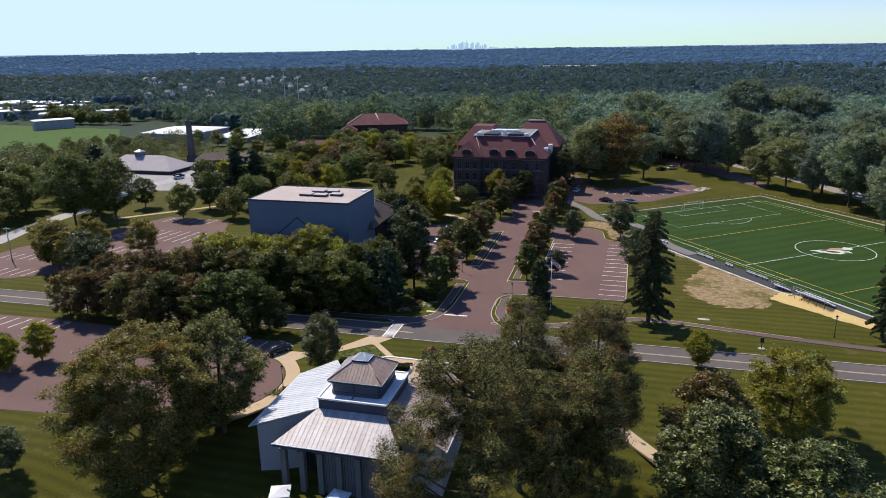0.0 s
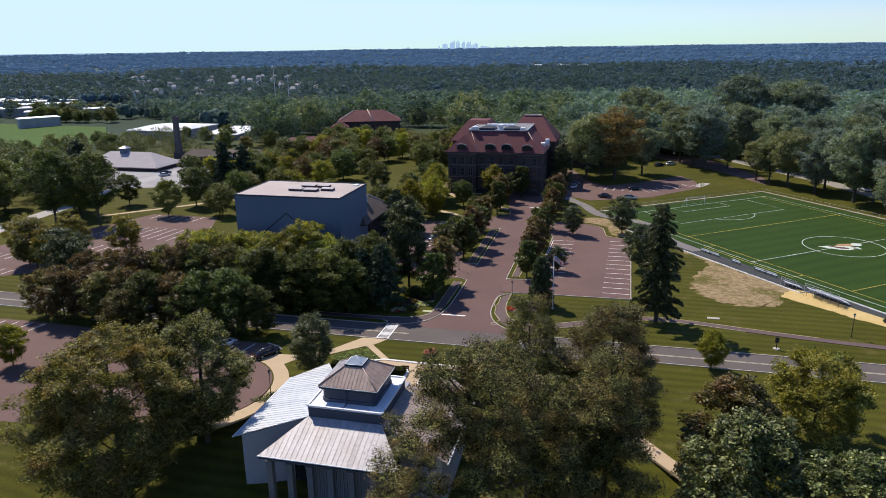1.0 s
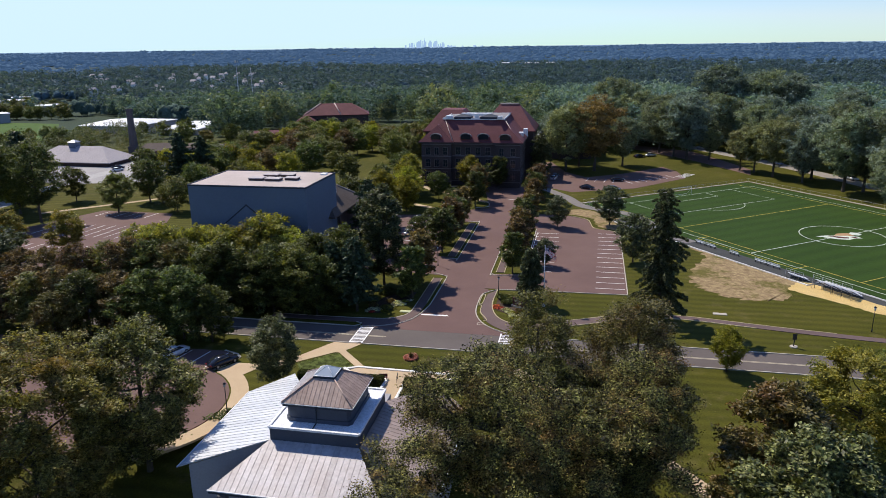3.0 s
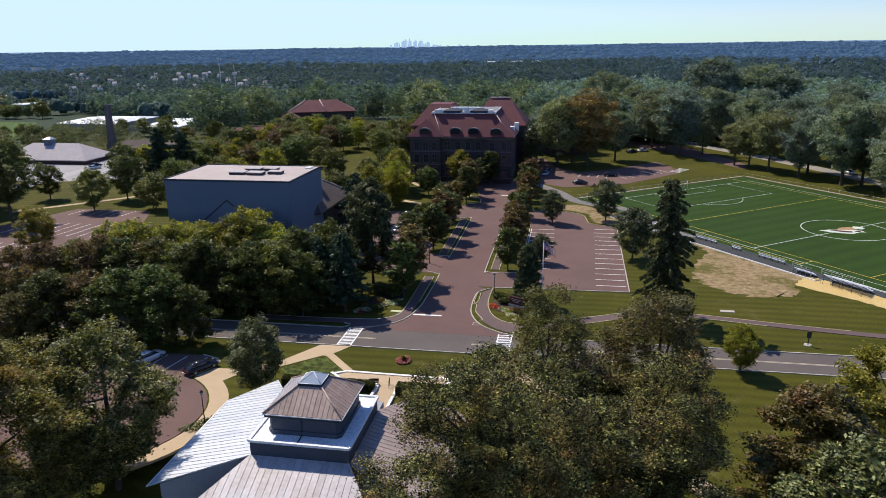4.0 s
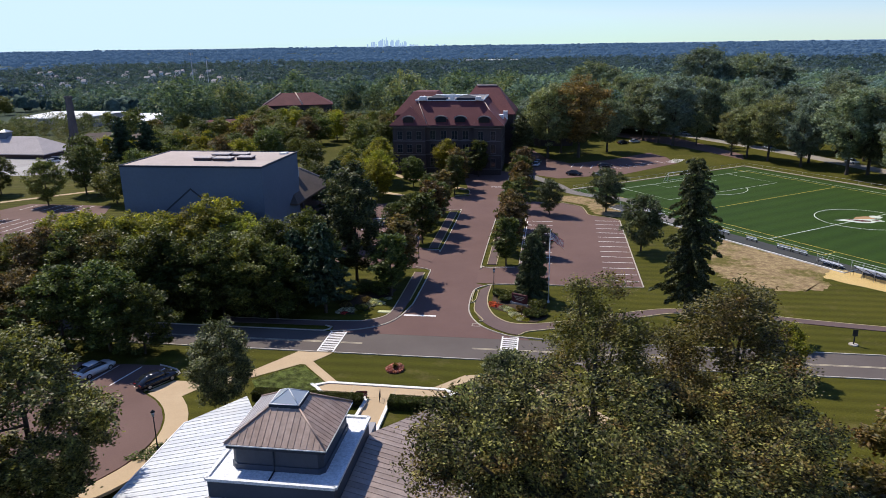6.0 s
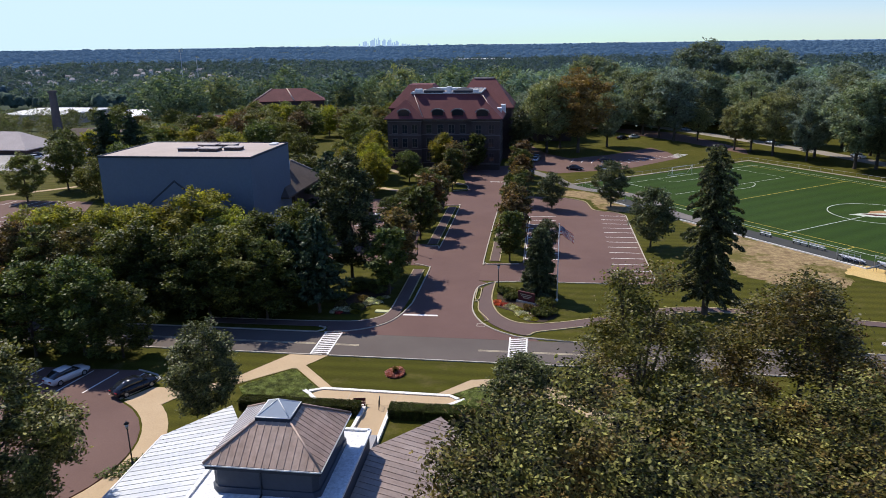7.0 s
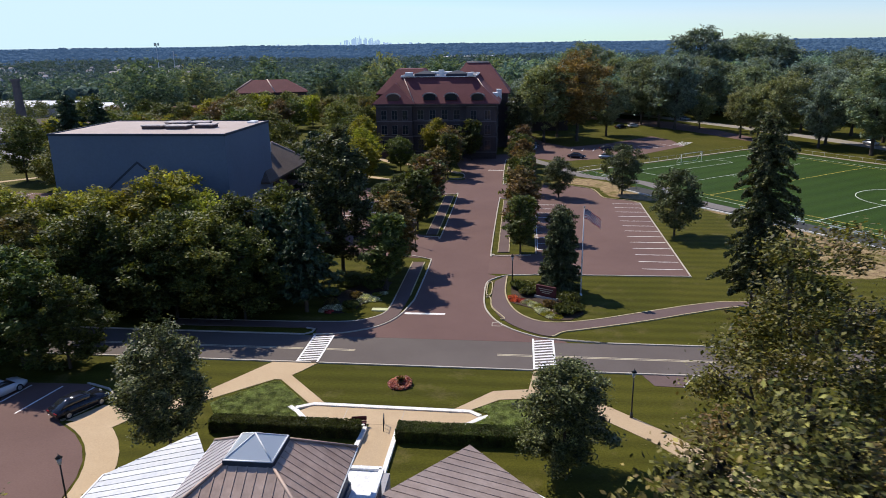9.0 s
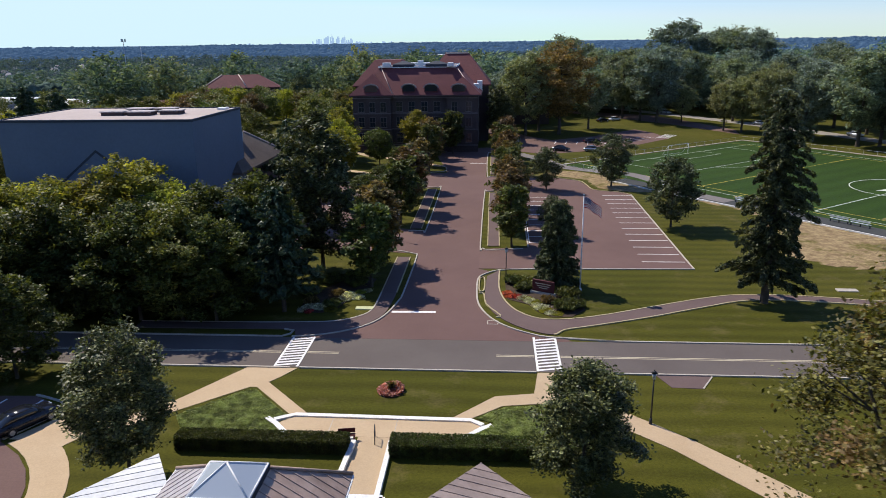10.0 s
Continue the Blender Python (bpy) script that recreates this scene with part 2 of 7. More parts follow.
LEAF_GREEN = leafy("mid-green leaves", (0.092, 0.108, 0.024), (0.230, 0.240, 0.060), None, 0.2, 0.24)
LEAF_OLIVE = leafy("olive leaves turning brown", (0.095, 0.098, 0.028), (0.185, 0.172, 0.052), (0.200, 0.130, 0.050))
LEAF_DARK = leafy("dark green leaves", (0.058, 0.076, 0.020), (0.145, 0.165, 0.046))
LEAF_YELLOW = leafy("yellowing leaves", (0.190, 0.175, 0.032), (0.320, 0.265, 0.050), (0.130, 0.150, 0.034))
LEAF_LIGHT = leafy("yellow-green leaves", (0.165, 0.172, 0.024), (0.300, 0.290, 0.044), None, 0.2, 0.5)
LEAF_RED = leafy("dark leaves tinged with red", (0.092, 0.066, 0.028), (0.250, 0.165, 0.062), (0.100, 0.115, 0.036), 0.22, 0.28)
LEAF_GREY = leafy("grey-green leaves", (0.046, 0.055, 0.018), (0.205, 0.212, 0.078), None, 0.15, 0.16, 0.01, 0.22, 0.32, 3.0, 0.6)
LEAF_BELT = leafy("mixed dark green leaves", (0.062, 0.082, 0.030), (0.150, 0.172, 0.066), (0.165, 0.155, 0.055), 0.0, 0.26, 0.0, 0.05, 0.12, 0.5, 0.5)
LEAF_CALM = leafy("grey-green small leaves", (0.050, 0.064, 0.026), (0.150, 0.170, 0.076), None, 0.12, 0.2, 0.01, 0.22, 0.3, 1.8, 0.55)
LEAF_CONIFER = leafy("blue-green needles", (0.028, 0.046, 0.024), (0.060, 0.084, 0.042), None, 0.2, 0.15, 0.02, 0.22, 0.25)
LEAF_SPRUCE = leafy("green spruce needles", (0.040, 0.050, 0.020), (0.160, 0.170, 0.074), None, 0.15, 0.25, 0.015, 0.22, 0.25, 1.6, 0.55)
LEAF_COVER = leafy("low ivy leaves", (0.185, 0.225, 0.068), (0.260, 0.295, 0.105), None, 0.1, 0.3, 0.0, 0.22, 0.12)
LEAF_HEDGE = leafy("clipped yew leaves", (0.050, 0.070, 0.018), (0.090, 0.105, 0.030))
PETAL_RED = leafy("red petals", (0.32, 0.06, 0.04), (0.66, 0.12, 0.09))
PETAL_WHITE = leafy("white petals", (0.34, 0.36, 0.22), (0.86, 0.83, 0.74))
PETAL_PINK = leafy("pink and bronze leaves", (0.36, 0.11, 0.08), (0.70, 0.40, 0.32))
# woodland leaves lightened and blued: haze put into the base colour
WOODS = leafy("mixed woodland leaves with a haze tint", (0.088, 0.134, 0.098), (0.185, 0.240, 0.165), (0.235, 0.250, 0.140), 0.0, 0.30, 0.0, 0.045, 0.06, 0.5, 0.5)
# oak leaf tones lightened, two of them blued, with haze painted in
OAKLEAF = [leafy(n, a, b, None, 0.15, 0.26, 0.015, 0.22, 0.15, 0.9, 0.5) for n, a, b in (("olive oak leaves", (0.165, 0.182, 0.092), (0.330, 0.335, 0.170)), ("green oak leaves", (0.146, 0.182, 0.118), (0.290, 0.322, 0.205)), ("dark oak leaves with a blue haze tint", (0.120, 0.158, 0.130), (0.235, 0.282, 0.228)), ("yellowing oak leaves", (0.210, 0.158, 0.056), (0.400, 0.290, 0.092)))]


def canopy(name, c1, c2, c3, scale, haze_glow=0.0, rough=0.4):
    """Far tree crowns: one tone a crown, drifting in broad patches, broken by leaf clumps; an optional blue glow paints
    in haze.
    """
    m, nt, bsdf = nodes_of(name)
    geo = nt.nodes.new("ShaderNodeNewGeometry").outputs["Random Per Island"]
    tc = nt.nodes.new("ShaderNodeTexCoord").outputs["Object"]
    col = mix(nt, geo, c1, c2)
    col = mix(nt, ramp(nt, noise_node(nt, tc, scale, 4), 0.48, 0.68), col, c3)
    fine = noise_node(nt, tc, 0.35, 4, 0.8)
    link(nt, hue_shift(nt, col, ramp(nt, fine, 0.3, 0.7, 1 - rough, 1 + rough)), bsdf.inputs["Base Color"])
    bsdf.inputs["Roughness"].default_value = 1.0
    bsdf.inputs["Specular IOR Level"].default_value = 0.02
    b = nt.nodes.new("ShaderNodeBump")
    b.inputs["Strength"].default_value = min(1.0, rough * 2.5)
    b.inputs["Distance"].default_value = 2.5
    link(nt, fine, b.inputs["Height"])
    link(nt, b.outputs[0], bsdf.inputs["Normal"])
    # blue emission painted onto the crowns as distance haze
    if haze_glow:
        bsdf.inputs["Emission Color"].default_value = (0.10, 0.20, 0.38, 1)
        bsdf.inputs["Emission Strength"].default_value = haze_glow
    return m


# canopies turn bluer ring by ring, painting in aerial haze
CANOPY_NEAR = canopy("green hill canopy with a haze tint", (0.066, 0.108, 0.092), (0.122, 0.168, 0.134), (0.130, 0.165, 0.122), 0.012)
CANOPY_MID = canopy("haze-tinted green canopy", (0.070, 0.116, 0.134), (0.096, 0.144, 0.158), (0.078, 0.124, 0.150), 0.006, 0.0, 0.2)
CANOPY_FAR = canopy("far canopy glowing with painted haze", (0.046, 0.078, 0.112), (0.058, 0.092, 0.128), (0.052, 0.088, 0.132), 0.003, 0.34, 0.15)
LEAF_GOLD = leafy("golden olive leaves", (0.066, 0.067, 0.014), (0.230, 0.210, 0.050), (0.185, 0.118, 0.042), 0.1, 0.24, 0.02, 0.3, 0.3, 2.2, 0.65)
LEAF_BIG = leafy("glossy grey-olive leaves", (0.022, 0.024, 0.007), (0.245, 0.228, 0.066), (0.195, 0.120, 0.040), 0.12, 0.10, 0.01, 0.35, 0.14, 1.5, 0.95)
# leaf colours carry painted haze; the east woods are paled most
WOODS_HAZE = leafy("woodland leaves painted with blue haze", (0.056, 0.092, 0.120), (0.088, 0.130, 0.160), (0.092, 0.132, 0.150), 0.0, 0.3, 0.0, 0.02, 0.04)
WOODS_HILL = leafy("green woodland leaves with a haze tint", (0.078, 0.128, 0.122), (0.145, 0.205, 0.185), (0.160, 0.205, 0.170), 0.0, 0.30, 0.0, 0.035, 0.05, 0.3, 0.4)
WOODS_EAST = leafy("woodland leaves paled with painted haze", (0.120, 0.186, 0.176), (0.226, 0.314, 0.288), (0.230, 0.302, 0.250), 0.0, 0.32, 0.0, 0.035, 0.05, 0.4, 0.45)
# stucco darkened so that the porch's shade is in the colour
SHADED_PORCH = surface("grey stucco darkened as porch shade", (0.125, 0.125, 0.135), (0.15, 0.15, 0.16), 0.4, 6.0, 0.85, 0, 0.03, 0, 0.08)
# yellow-green leaves brightened: sunlight on the tree tops put into the colour
LEAF_SUNNY = leafy("yellow-green leaves brightened as sunlit", (0.160, 0.172, 0.036), (0.345, 0.328, 0.074), None, 0.2, 0.46, 0.02, 0.22, 0.22, 0.8, 0.5)
LEAF_ROUND = leafy("dense green leaves", (0.064, 0.082, 0.024), (0.290, 0.305, 0.105), None, 0.12, 0.16, 0.01, 0.22, 0.30, 1.8, 0.8)
# brighter copy of the dense green leaves, with sunlight put into the colour
LEAF_OPEN = leafy("olive-green leaves brightened as sunlit", (0.070, 0.080, 0.022), (0.320, 0.320, 0.100), None, 0.1, 0.26, 0.01, 0.3, 0.3, 1.8, 0.75)
LEAF_FINE = leafy("fine olive leaves browning at the twigs", (0.110, 0.110, 0.030), (0.370, 0.345, 0.110), (0.270, 0.190, 0.070), 0.12, 0.38, 0.01, 0.3, 0.16, 2.2, 0.75)
LEAF_BRONZE = leafy("olive-brown autumn leaves", (0.085, 0.080, 0.022), (0.235, 0.190, 0.056), (0.210, 0.115, 0.036), 0.12, 0.22, 0.01, 0.3, 0.3, 2.0, 0.6)

# ---- building helpers ----
# The campus grid: u runs along the road, v up the drive, from their crossing.
ORIGIN, GRID_TURN = (1.9, 120.0), -14.6
CAMPUS = pose(*ORIGIN, 0, 0, 0, GRID_TURN)
INVERSE = CAMPUS.inverted()
# The sports field: s along its touchlines, w across.
FIELD = CAMPUS @ pose(0, 0, 0, 0, 0, math.degrees(math.atan2(-0.798, 0.602)))


def smooth(x):
    x = np.clip(x, 0.0, 1.0)
    return x * x * (3 - 2 * x)


def land(x, y):
    """Height of the ground at a place of the world."""
    x, y = np.asarray(x, float), np.asarray(y, float)
    d = np.hypot(x - 30, y - 150)
    a = radians(-GRID_TURN)
    u = (x - ORIGIN[0]) * math.cos(a) - (y - ORIGIN[1]) * math.sin(a)
    v = (x - ORIGIN[0]) * math.sin(a) + (y - ORIGIN[1]) * math.cos(a)
    out = smooth((d - 195) / 520)
    h = -19 * out + 34 * smooth((d - 1300) / 3200) + out * (3.0 * np.sin(x * 0.006 + 1) * np.cos(y * 0.005) + 2.0 * np.sin(x * 0.013 + y * 0.009))
    return h - 2.6 * smooth((-27 - v) / 18) * smooth((u + 46) / 14) * smooth((70 - u) / 30)


def at_grid(u, v, z=None, turn=0.0, size=1.0):
    p = CAMPUS @ Vector((u, v, 0))
    p.z = float(land(p.x, p.y)) if z is None else z
    return Matrix.Translation(p) @ pose(0, 0, 0, 0, 0, turn + GRID_TURN) @ Matrix.Scale(size, 4)


def at_world(x, y, turn=0.0, size=1.0, dz=0.0):
    return Matrix.Translation((x, y, float(land(x, y)) + dz)) @ pose(0, 0, 0, 0, 0, turn) @ Matrix.Scale(size, 4)


def mesh_of(bm, material, name="mesh", even=False):
    me = bpy.data.meshes.new(name)
    bm.normal_update()
    bm.to_mesh(me)
    bm.free()
    for m in material if isinstance(material, (list, tuple)) else (material,):
        me.materials.append(m)
    if even:
        for p in me.polygons:
            p.use_smooth = True
    return me


def part(name, bm, material, parent, label="", even=False):
    """Links a bmesh, or a ready mesh, as one object under a thing or a part."""
    me = bm if isinstance(bm, bpy.types.Mesh) else mesh_of(bm, material, name, even)
    ob = new(name, me)
    ob.parent = parent
    if label:
        tagged(ob, label)
    return ob


def thing(name, label, category, m=None, group="", kind=""):
    ob = new(name)
    ob.empty_display_size = 0.3
    if m is not None:
        ob.matrix_world = m
    return tagged(ob, label, category, group, kind)


def solid(name, bm, material, label, category, m=None, group="", kind="", even=False):
    """A top-level thing that is one mesh, which may carry parts."""
    ob = new(name, bm if isinstance(bm, bpy.types.Mesh) else mesh_of(bm, material, name, even))
    if m is not None:
        ob.matrix_world = m
    return tagged(ob, label, category, group, kind)


def box(bm, x0, x1, y0, y1, z0, z1, bevel=0.0, mat=0):
    vs = [bm.verts.new(p) for p in ((x0, y0, z0), (x1, y0, z0), (x1, y1, z0), (x0, y1, z0), (x0, y0, z1), (x1, y0, z1), (x1, y1, z1), (x0, y1, z1))]
    fs = [bm.faces.new([vs[i] for i in q]) for q in ((3, 2, 1, 0), (4, 5, 6, 7), (0, 1, 5, 4), (1, 2, 6, 5), (2, 3, 7, 6), (3, 0, 4, 7))]
    for f in fs:
        f.material_index = mat
    if bevel:
        es = list({e for f in fs for e in f.edges})
        bmesh.ops.bevel(bm, geom=es, offset=bevel, segments=1, affect='EDGES')
    return bm


def prism(bm, poly, z0, z1, mat=0):
    """An upright prism over a plan; z0 and z1 may be lists, one height a corner."""
    n = len(poly)
    area = sum(poly[i][0] * poly[(i + 1) % n][1] - poly[(i + 1) % n][0] * poly[i][1] for i in range(n))
    a = z0 if isinstance(z0, (list, tuple)) else [z0] * n
    b = z1 if isinstance(z1, (list, tuple)) else [z1] * n
    rows = list(zip(poly, a, b))
    if area < 0:
        rows = rows[::-1]
    lo = [bm.verts.new((p[0], p[1], h)) for p, h, _ in rows]
    hi = [bm.verts.new((p[0], p[1], h)) for p, _, h in rows]
    fs = [bm.faces.new(hi), bm.faces.new(lo[::-1])]
    for i in range(n):
        j = (i + 1) % n
        fs.append(bm.faces.new((lo[i], lo[j], hi[j], hi[i])))
    for f in fs:
        f.material_index = mat
    return bm


def offset_line(pts, d):
    """The line moved sideways by d (to its left)."""
    out = []
    for i, p in enumerate(pts):
        a = Vector(pts[max(i - 1, 0)][:2])
        b = Vector(pts[min(i + 1, len(pts) - 1)][:2])
        t = (b - a).normalized()
        out.append((p[0] - t.y * d, p[1] + t.x * d))
    return out


def rounded(pts, steps=6):
    """A smooth line through the points."""
    out = []
    n = len(pts)
    for i in range(n - 1):
        p0, p1, p2, p3 = (Vector(pts[max(0, min(n - 1, k))]) for k in (i - 1, i, i + 1, i + 2))
        for s in range(steps):
            t = s / steps
            out.append(tuple(0.5 * ((2 * p1) + (p2 - p0) * t + (2 * p0 - 5 * p1 + 4 * p2 - p3) * t * t + (3 * p1 - p0 - 3 * p2 + p3) * t ** 3)))
    out.append(tuple(pts[-1]))
    return out


def strip(bm, pts, w, z0, z1, mat=0):
    """A band of width w along a line, from height z0 to z1."""
    l, r = offset_line(pts, w / 2), offset_line(pts, -w / 2)
    rings = [[bm.verts.new((*p, h)) for p, h in ((a, z0), (a, z1), (b, z1), (b, z0))] for a, b in zip(l, r)]
    for a, b in zip(rings, rings[1:]):
        for k in range(3):
            bm.faces.new((a[k], a[k + 1], b[k + 1], b[k])).material_index = mat
    for ring in (rings[0][::-1], rings[-1]):
        bm.faces.new(ring).material_index = mat
    return bm


def tube(bm, a, b, r0, r1=None, n=8, mat=0, caps=True):
    a, b = Vector(a), Vector(b)
    r1 = r0 if r1 is None else r1
    q = (b - a).to_track_quat('Z', 'Y').to_matrix()
    lo, hi = [], []
    for i in range(n):
        d = q @ Vector((math.cos(6.2832 * i / n), math.sin(6.2832 * i / n), 0))
        lo.append(bm.verts.new(a + d * r0))
        hi.append(bm.verts.new(b + d * r1))
    for i in range(n):
        f = bm.faces.new((lo[i], lo[(i + 1) % n], hi[(i + 1) % n], hi[i]))
        f.material_index, f.smooth = mat, True
    if caps:
        bm.faces.new(hi).material_index = mat
        bm.faces.new(lo[::-1]).material_index = mat
    return bm


def disc(bm, c, r, z0, z1, n=20, mat=0, jitter=0.0, rng=None):
    return prism(bm, [(c[0] + (r * (1 + (rng.uniform(-jitter, jitter) if rng else 0))) * math.cos(6.2832 * i / n), c[1] + r * math.sin(6.2832 * i / n)) for i in range(n)], z0, z1, mat)


def quads_mesh(name, corners, material):
    """A mesh of loose faces from an array (n, corners, 3)."""
    n, k = corners.shape[:2]
    me = bpy.data.meshes.new(name)
    me.vertices.add(n * k)
    me.vertices.foreach_set("co", corners.astype(np.float32).ravel())
    me.loops.add(n * k)
    me.loops.foreach_set("vertex_index", np.arange(n * k, dtype=np.int32))
    me.polygons.add(n)
    me.polygons.foreach_set("loop_start", np.arange(0, n * k, k, dtype=np.int32))
    me.update(calc_edges=True)
    me.materials.append(material)
    return me


def leaf_quads(rng, centres, size, stretch=1.5, flat=0.0, run=1, oval=False):
    """Small pointed leaves at the centres, turned at random; flat leans them level, leaves in runs lean alike; oval ones are pointed at both ends."""
    n = len(centres)
    a = rng.normal(size=(n, 3))
    side = rng.normal(size=(n, 3))
    if run > 1:
        m = n // run + 1
        a = np.repeat(rng.normal(size=(m, 3)), run, 0)[:n] + 0.55 * a
        side = np.repeat(rng.normal(size=(m, 3)), run, 0)[:n] + 0.55 * side
    a[:, 2] *= 1 - flat
    a /= np.linalg.norm(a, axis=1)[:, None] + 1e-9
    b = np.cross(a, side)
    b /= np.linalg.norm(b, axis=1)[:, None] + 1e-9
    if flat:
        b[:, 2] *= 1 - flat
    s = (size * rng.uniform(0.6, 1.35, n))[:, None] * 0.5
    a, b = a * s * stretch, b * s
    if oval:
        return np.stack([centres - a, centres - b * 1.1 + a * 0.1, centres + a, centres + b * 1.1 + a * 0.1], axis=1)
    return np.stack([centres - a + b, centres - a - b, centres + a], axis=1)


def crown_points(rng, n, blobs, spray=0.0, run=1):
    """Leaf places in overlapping clumps (centre, radius): loose sprays, denser towards their tops."""
    if run > 1:
        hub = crown_points(rng, n // run + 1, blobs)
        spread = rng.normal(size=(len(hub) * run, 3)) * spray * np.array([1.0, 1.0, 0.6])
        return (np.repeat(hub, run, 0) + spread)[:n]
    w = np.array([r ** 1.6 for _, r in blobs])
    pick = rng.choice(len(blobs), n, p=w / w.sum())
    c = np.array([b[0] for b in blobs])[pick]
    r = np.array([b[1] for b in blobs])[pick]
    d = rng.normal(size=(n, 3))
    d /= np.linalg.norm(d, axis=1)[:, None] + 1e-9
    k = rng.random(n) ** 0.42 * (1 + 0.25 * rng.normal(size=n) * (rng.random(n) < 0.25))
    d = d * (r * k)[:, None]
    d[:, 2] = np.where(d[:, 2] < 0, d[:, 2] * 0.45, d[:, 2] * 0.75)
    return c + d


def trunk_mesh(rng, height, radius, blobs, limbs=7):
    bm = bmesh.new()
    lean = Vector((rng.uniform(-0.3, 0.3), rng.uniform(-0.3, 0.3), 0))
    stops = [(0, 1.35), (0.06, 1.0), (0.3, 0.85), (0.6, 0.6), (0.85, 0.25)]
    pts = [Vector((0, 0, -0.4 if i == 0 else height * h)) + lean * h for i, (h, _) in enumerate(stops)]
    for (p, q), (a, b) in zip(zip(pts, pts[1:]), zip(stops, stops[1:])):
        tube(bm, p, q, radius * a[1], radius * b[1], 8, 0, False)
    order = rng.permutation(len(blobs))[:limbs]
    for k in order:
        c = Vector(blobs[k][0])
        h = min(max(c.z - rng.uniform(1.5, 4.0) * height / 16, height * 0.2), height * 0.7)
        a = Vector((0, 0, h)) + lean * (h / height)
        m = a.lerp(c, 0.5) + Vector((0, 0, -0.04 * height))
        tube(bm, a, m, radius * 0.42, radius * 0.28, 6, 0, False)
        tube(bm, m, c, radius * 0.28, radius * 0.08, 6, 0, False)
        for _ in range(2):
            d = Vector(rng.normal(size=3)) * blobs[k][1] * 0.6
            tube(bm, m.lerp(c, 0.5), c + d, radius * 0.14, radius * 0.04, 5, 0, False)
    return mesh_of(bm, BARK, "trunk", True)


def broadleaf(seed, height, radius, clear, leaves, leaf, material, blobs=34, shape="round", stem=None, clump=0.30, open_=0.0, thin=None, lobes=()):
    """Meshes of trunk and crown of a broad-leaved tree with an uneven outline; open_ thins the crown."""
    rng = np.random.default_rng(seed)
    cz, rz = (height + clear) / 2, (height - clear) / 2
    ph = rng.uniform(0, 6.28, 6)
    lumps = []
    for i in range(blobs):
        f = (i + 0.5) / blobs
        zz = 1 - 2 * f
        ang = 2.39996 * i + rng.uniform(-0.6, 0.6)
        rr = math.sqrt(max(0.0, 1 - zz * zz))
        if shape == "cone":
            rr = min(1.0, (1 - zz) * 0.62 + 0.16) if zz < 0.96 else 0.12
        elif shape == "column":
            rr = min(1.0, 1.25 * rr) if zz < 0.3 else rr * 1.05
        elif shape == "dome":
            rr = min(1.0, rr * 1.06) if zz > 0 else max(rr, 0.82)
        elif shape == "vase":
            rr = rr * (0.75 + 0.35 * (zz + 1) / 2) if zz > -0.7 else rr * 0.5
        uneven = 1 + 0.16 * math.sin(2 * ang + ph[0]) + 0.13 * math.sin(3 * ang + ph[1] + 2.5 * zz) + 0.10 * math.sin(5 * zz + ph[2] + ang)
        k = rng.uniform(0.55, 0.95) * uneven
        r = radius * clump * rng.uniform(0.65, 1.3)
        z = cz + zz * rz * rng.uniform(0.72, 0.95) * (1 + 0.05 * math.sin(2 * ang + ph[3]))
        lumps.append(((radius * rr * k * math.cos(ang), radius * rr * k * math.sin(ang), min(z, height - r * 0.6)), r))
    if lobes:
        lumps = []
        for x, y, z, r, h in lobes:
            n = int(blobs * r * h / sum(q[3] * q[4] for q in lobes))
            for i in range(n):
                zz = 1 - 2 * (i + 0.5) / n
                ang = 2.39996 * i + rng.uniform(-0.5, 0.5)
                k = math.sqrt(max(0.0, 1 - zz * zz)) * r * (rng.uniform(0.8, 1.1) if i % 4 else 0.4) * (1 + 0.18 * math.sin(3 * ang + ph[0] + x))
                lumps.append(((x + k * math.cos(ang), y + k * math.sin(ang), z + zz * h * rng.uniform(0.8, 1.0)), radius * clump * rng.uniform(0.6, 1.3)))
    elif not open_:
        lumps += [((0, 0, cz), radius * 0.55), ((0, 0, cz + rz * 0.55), radius * 0.40)]
    run = 34 if open_ else 22 if leaf < 0.25 else 12
    pts = crown_points(rng, leaves, lumps, 0.34 if open_ else max(0.26, leaf * 1.25) if height > 11 else 0.24, run)
    pts[:, 2] = np.maximum(pts[:, 2], clear * 0.6 + rng.uniform(0, 0.5, len(pts)))
    if thin:
        pts = pts[(pts[:, 2] > thin[0] + rng.normal(size=len(pts)) * 1.2) | (rng.random(len(pts)) < thin[1])]
    crown = quads_mesh("crown", leaf_quads(rng, pts, leaf, 1.7 if leaf < 0.3 else 1.6, 0.45, run, leaf < 0.3), material)
    return trunk_mesh(rng, height, stem or height * 0.022, lumps, 16 if open_ else 8), crown


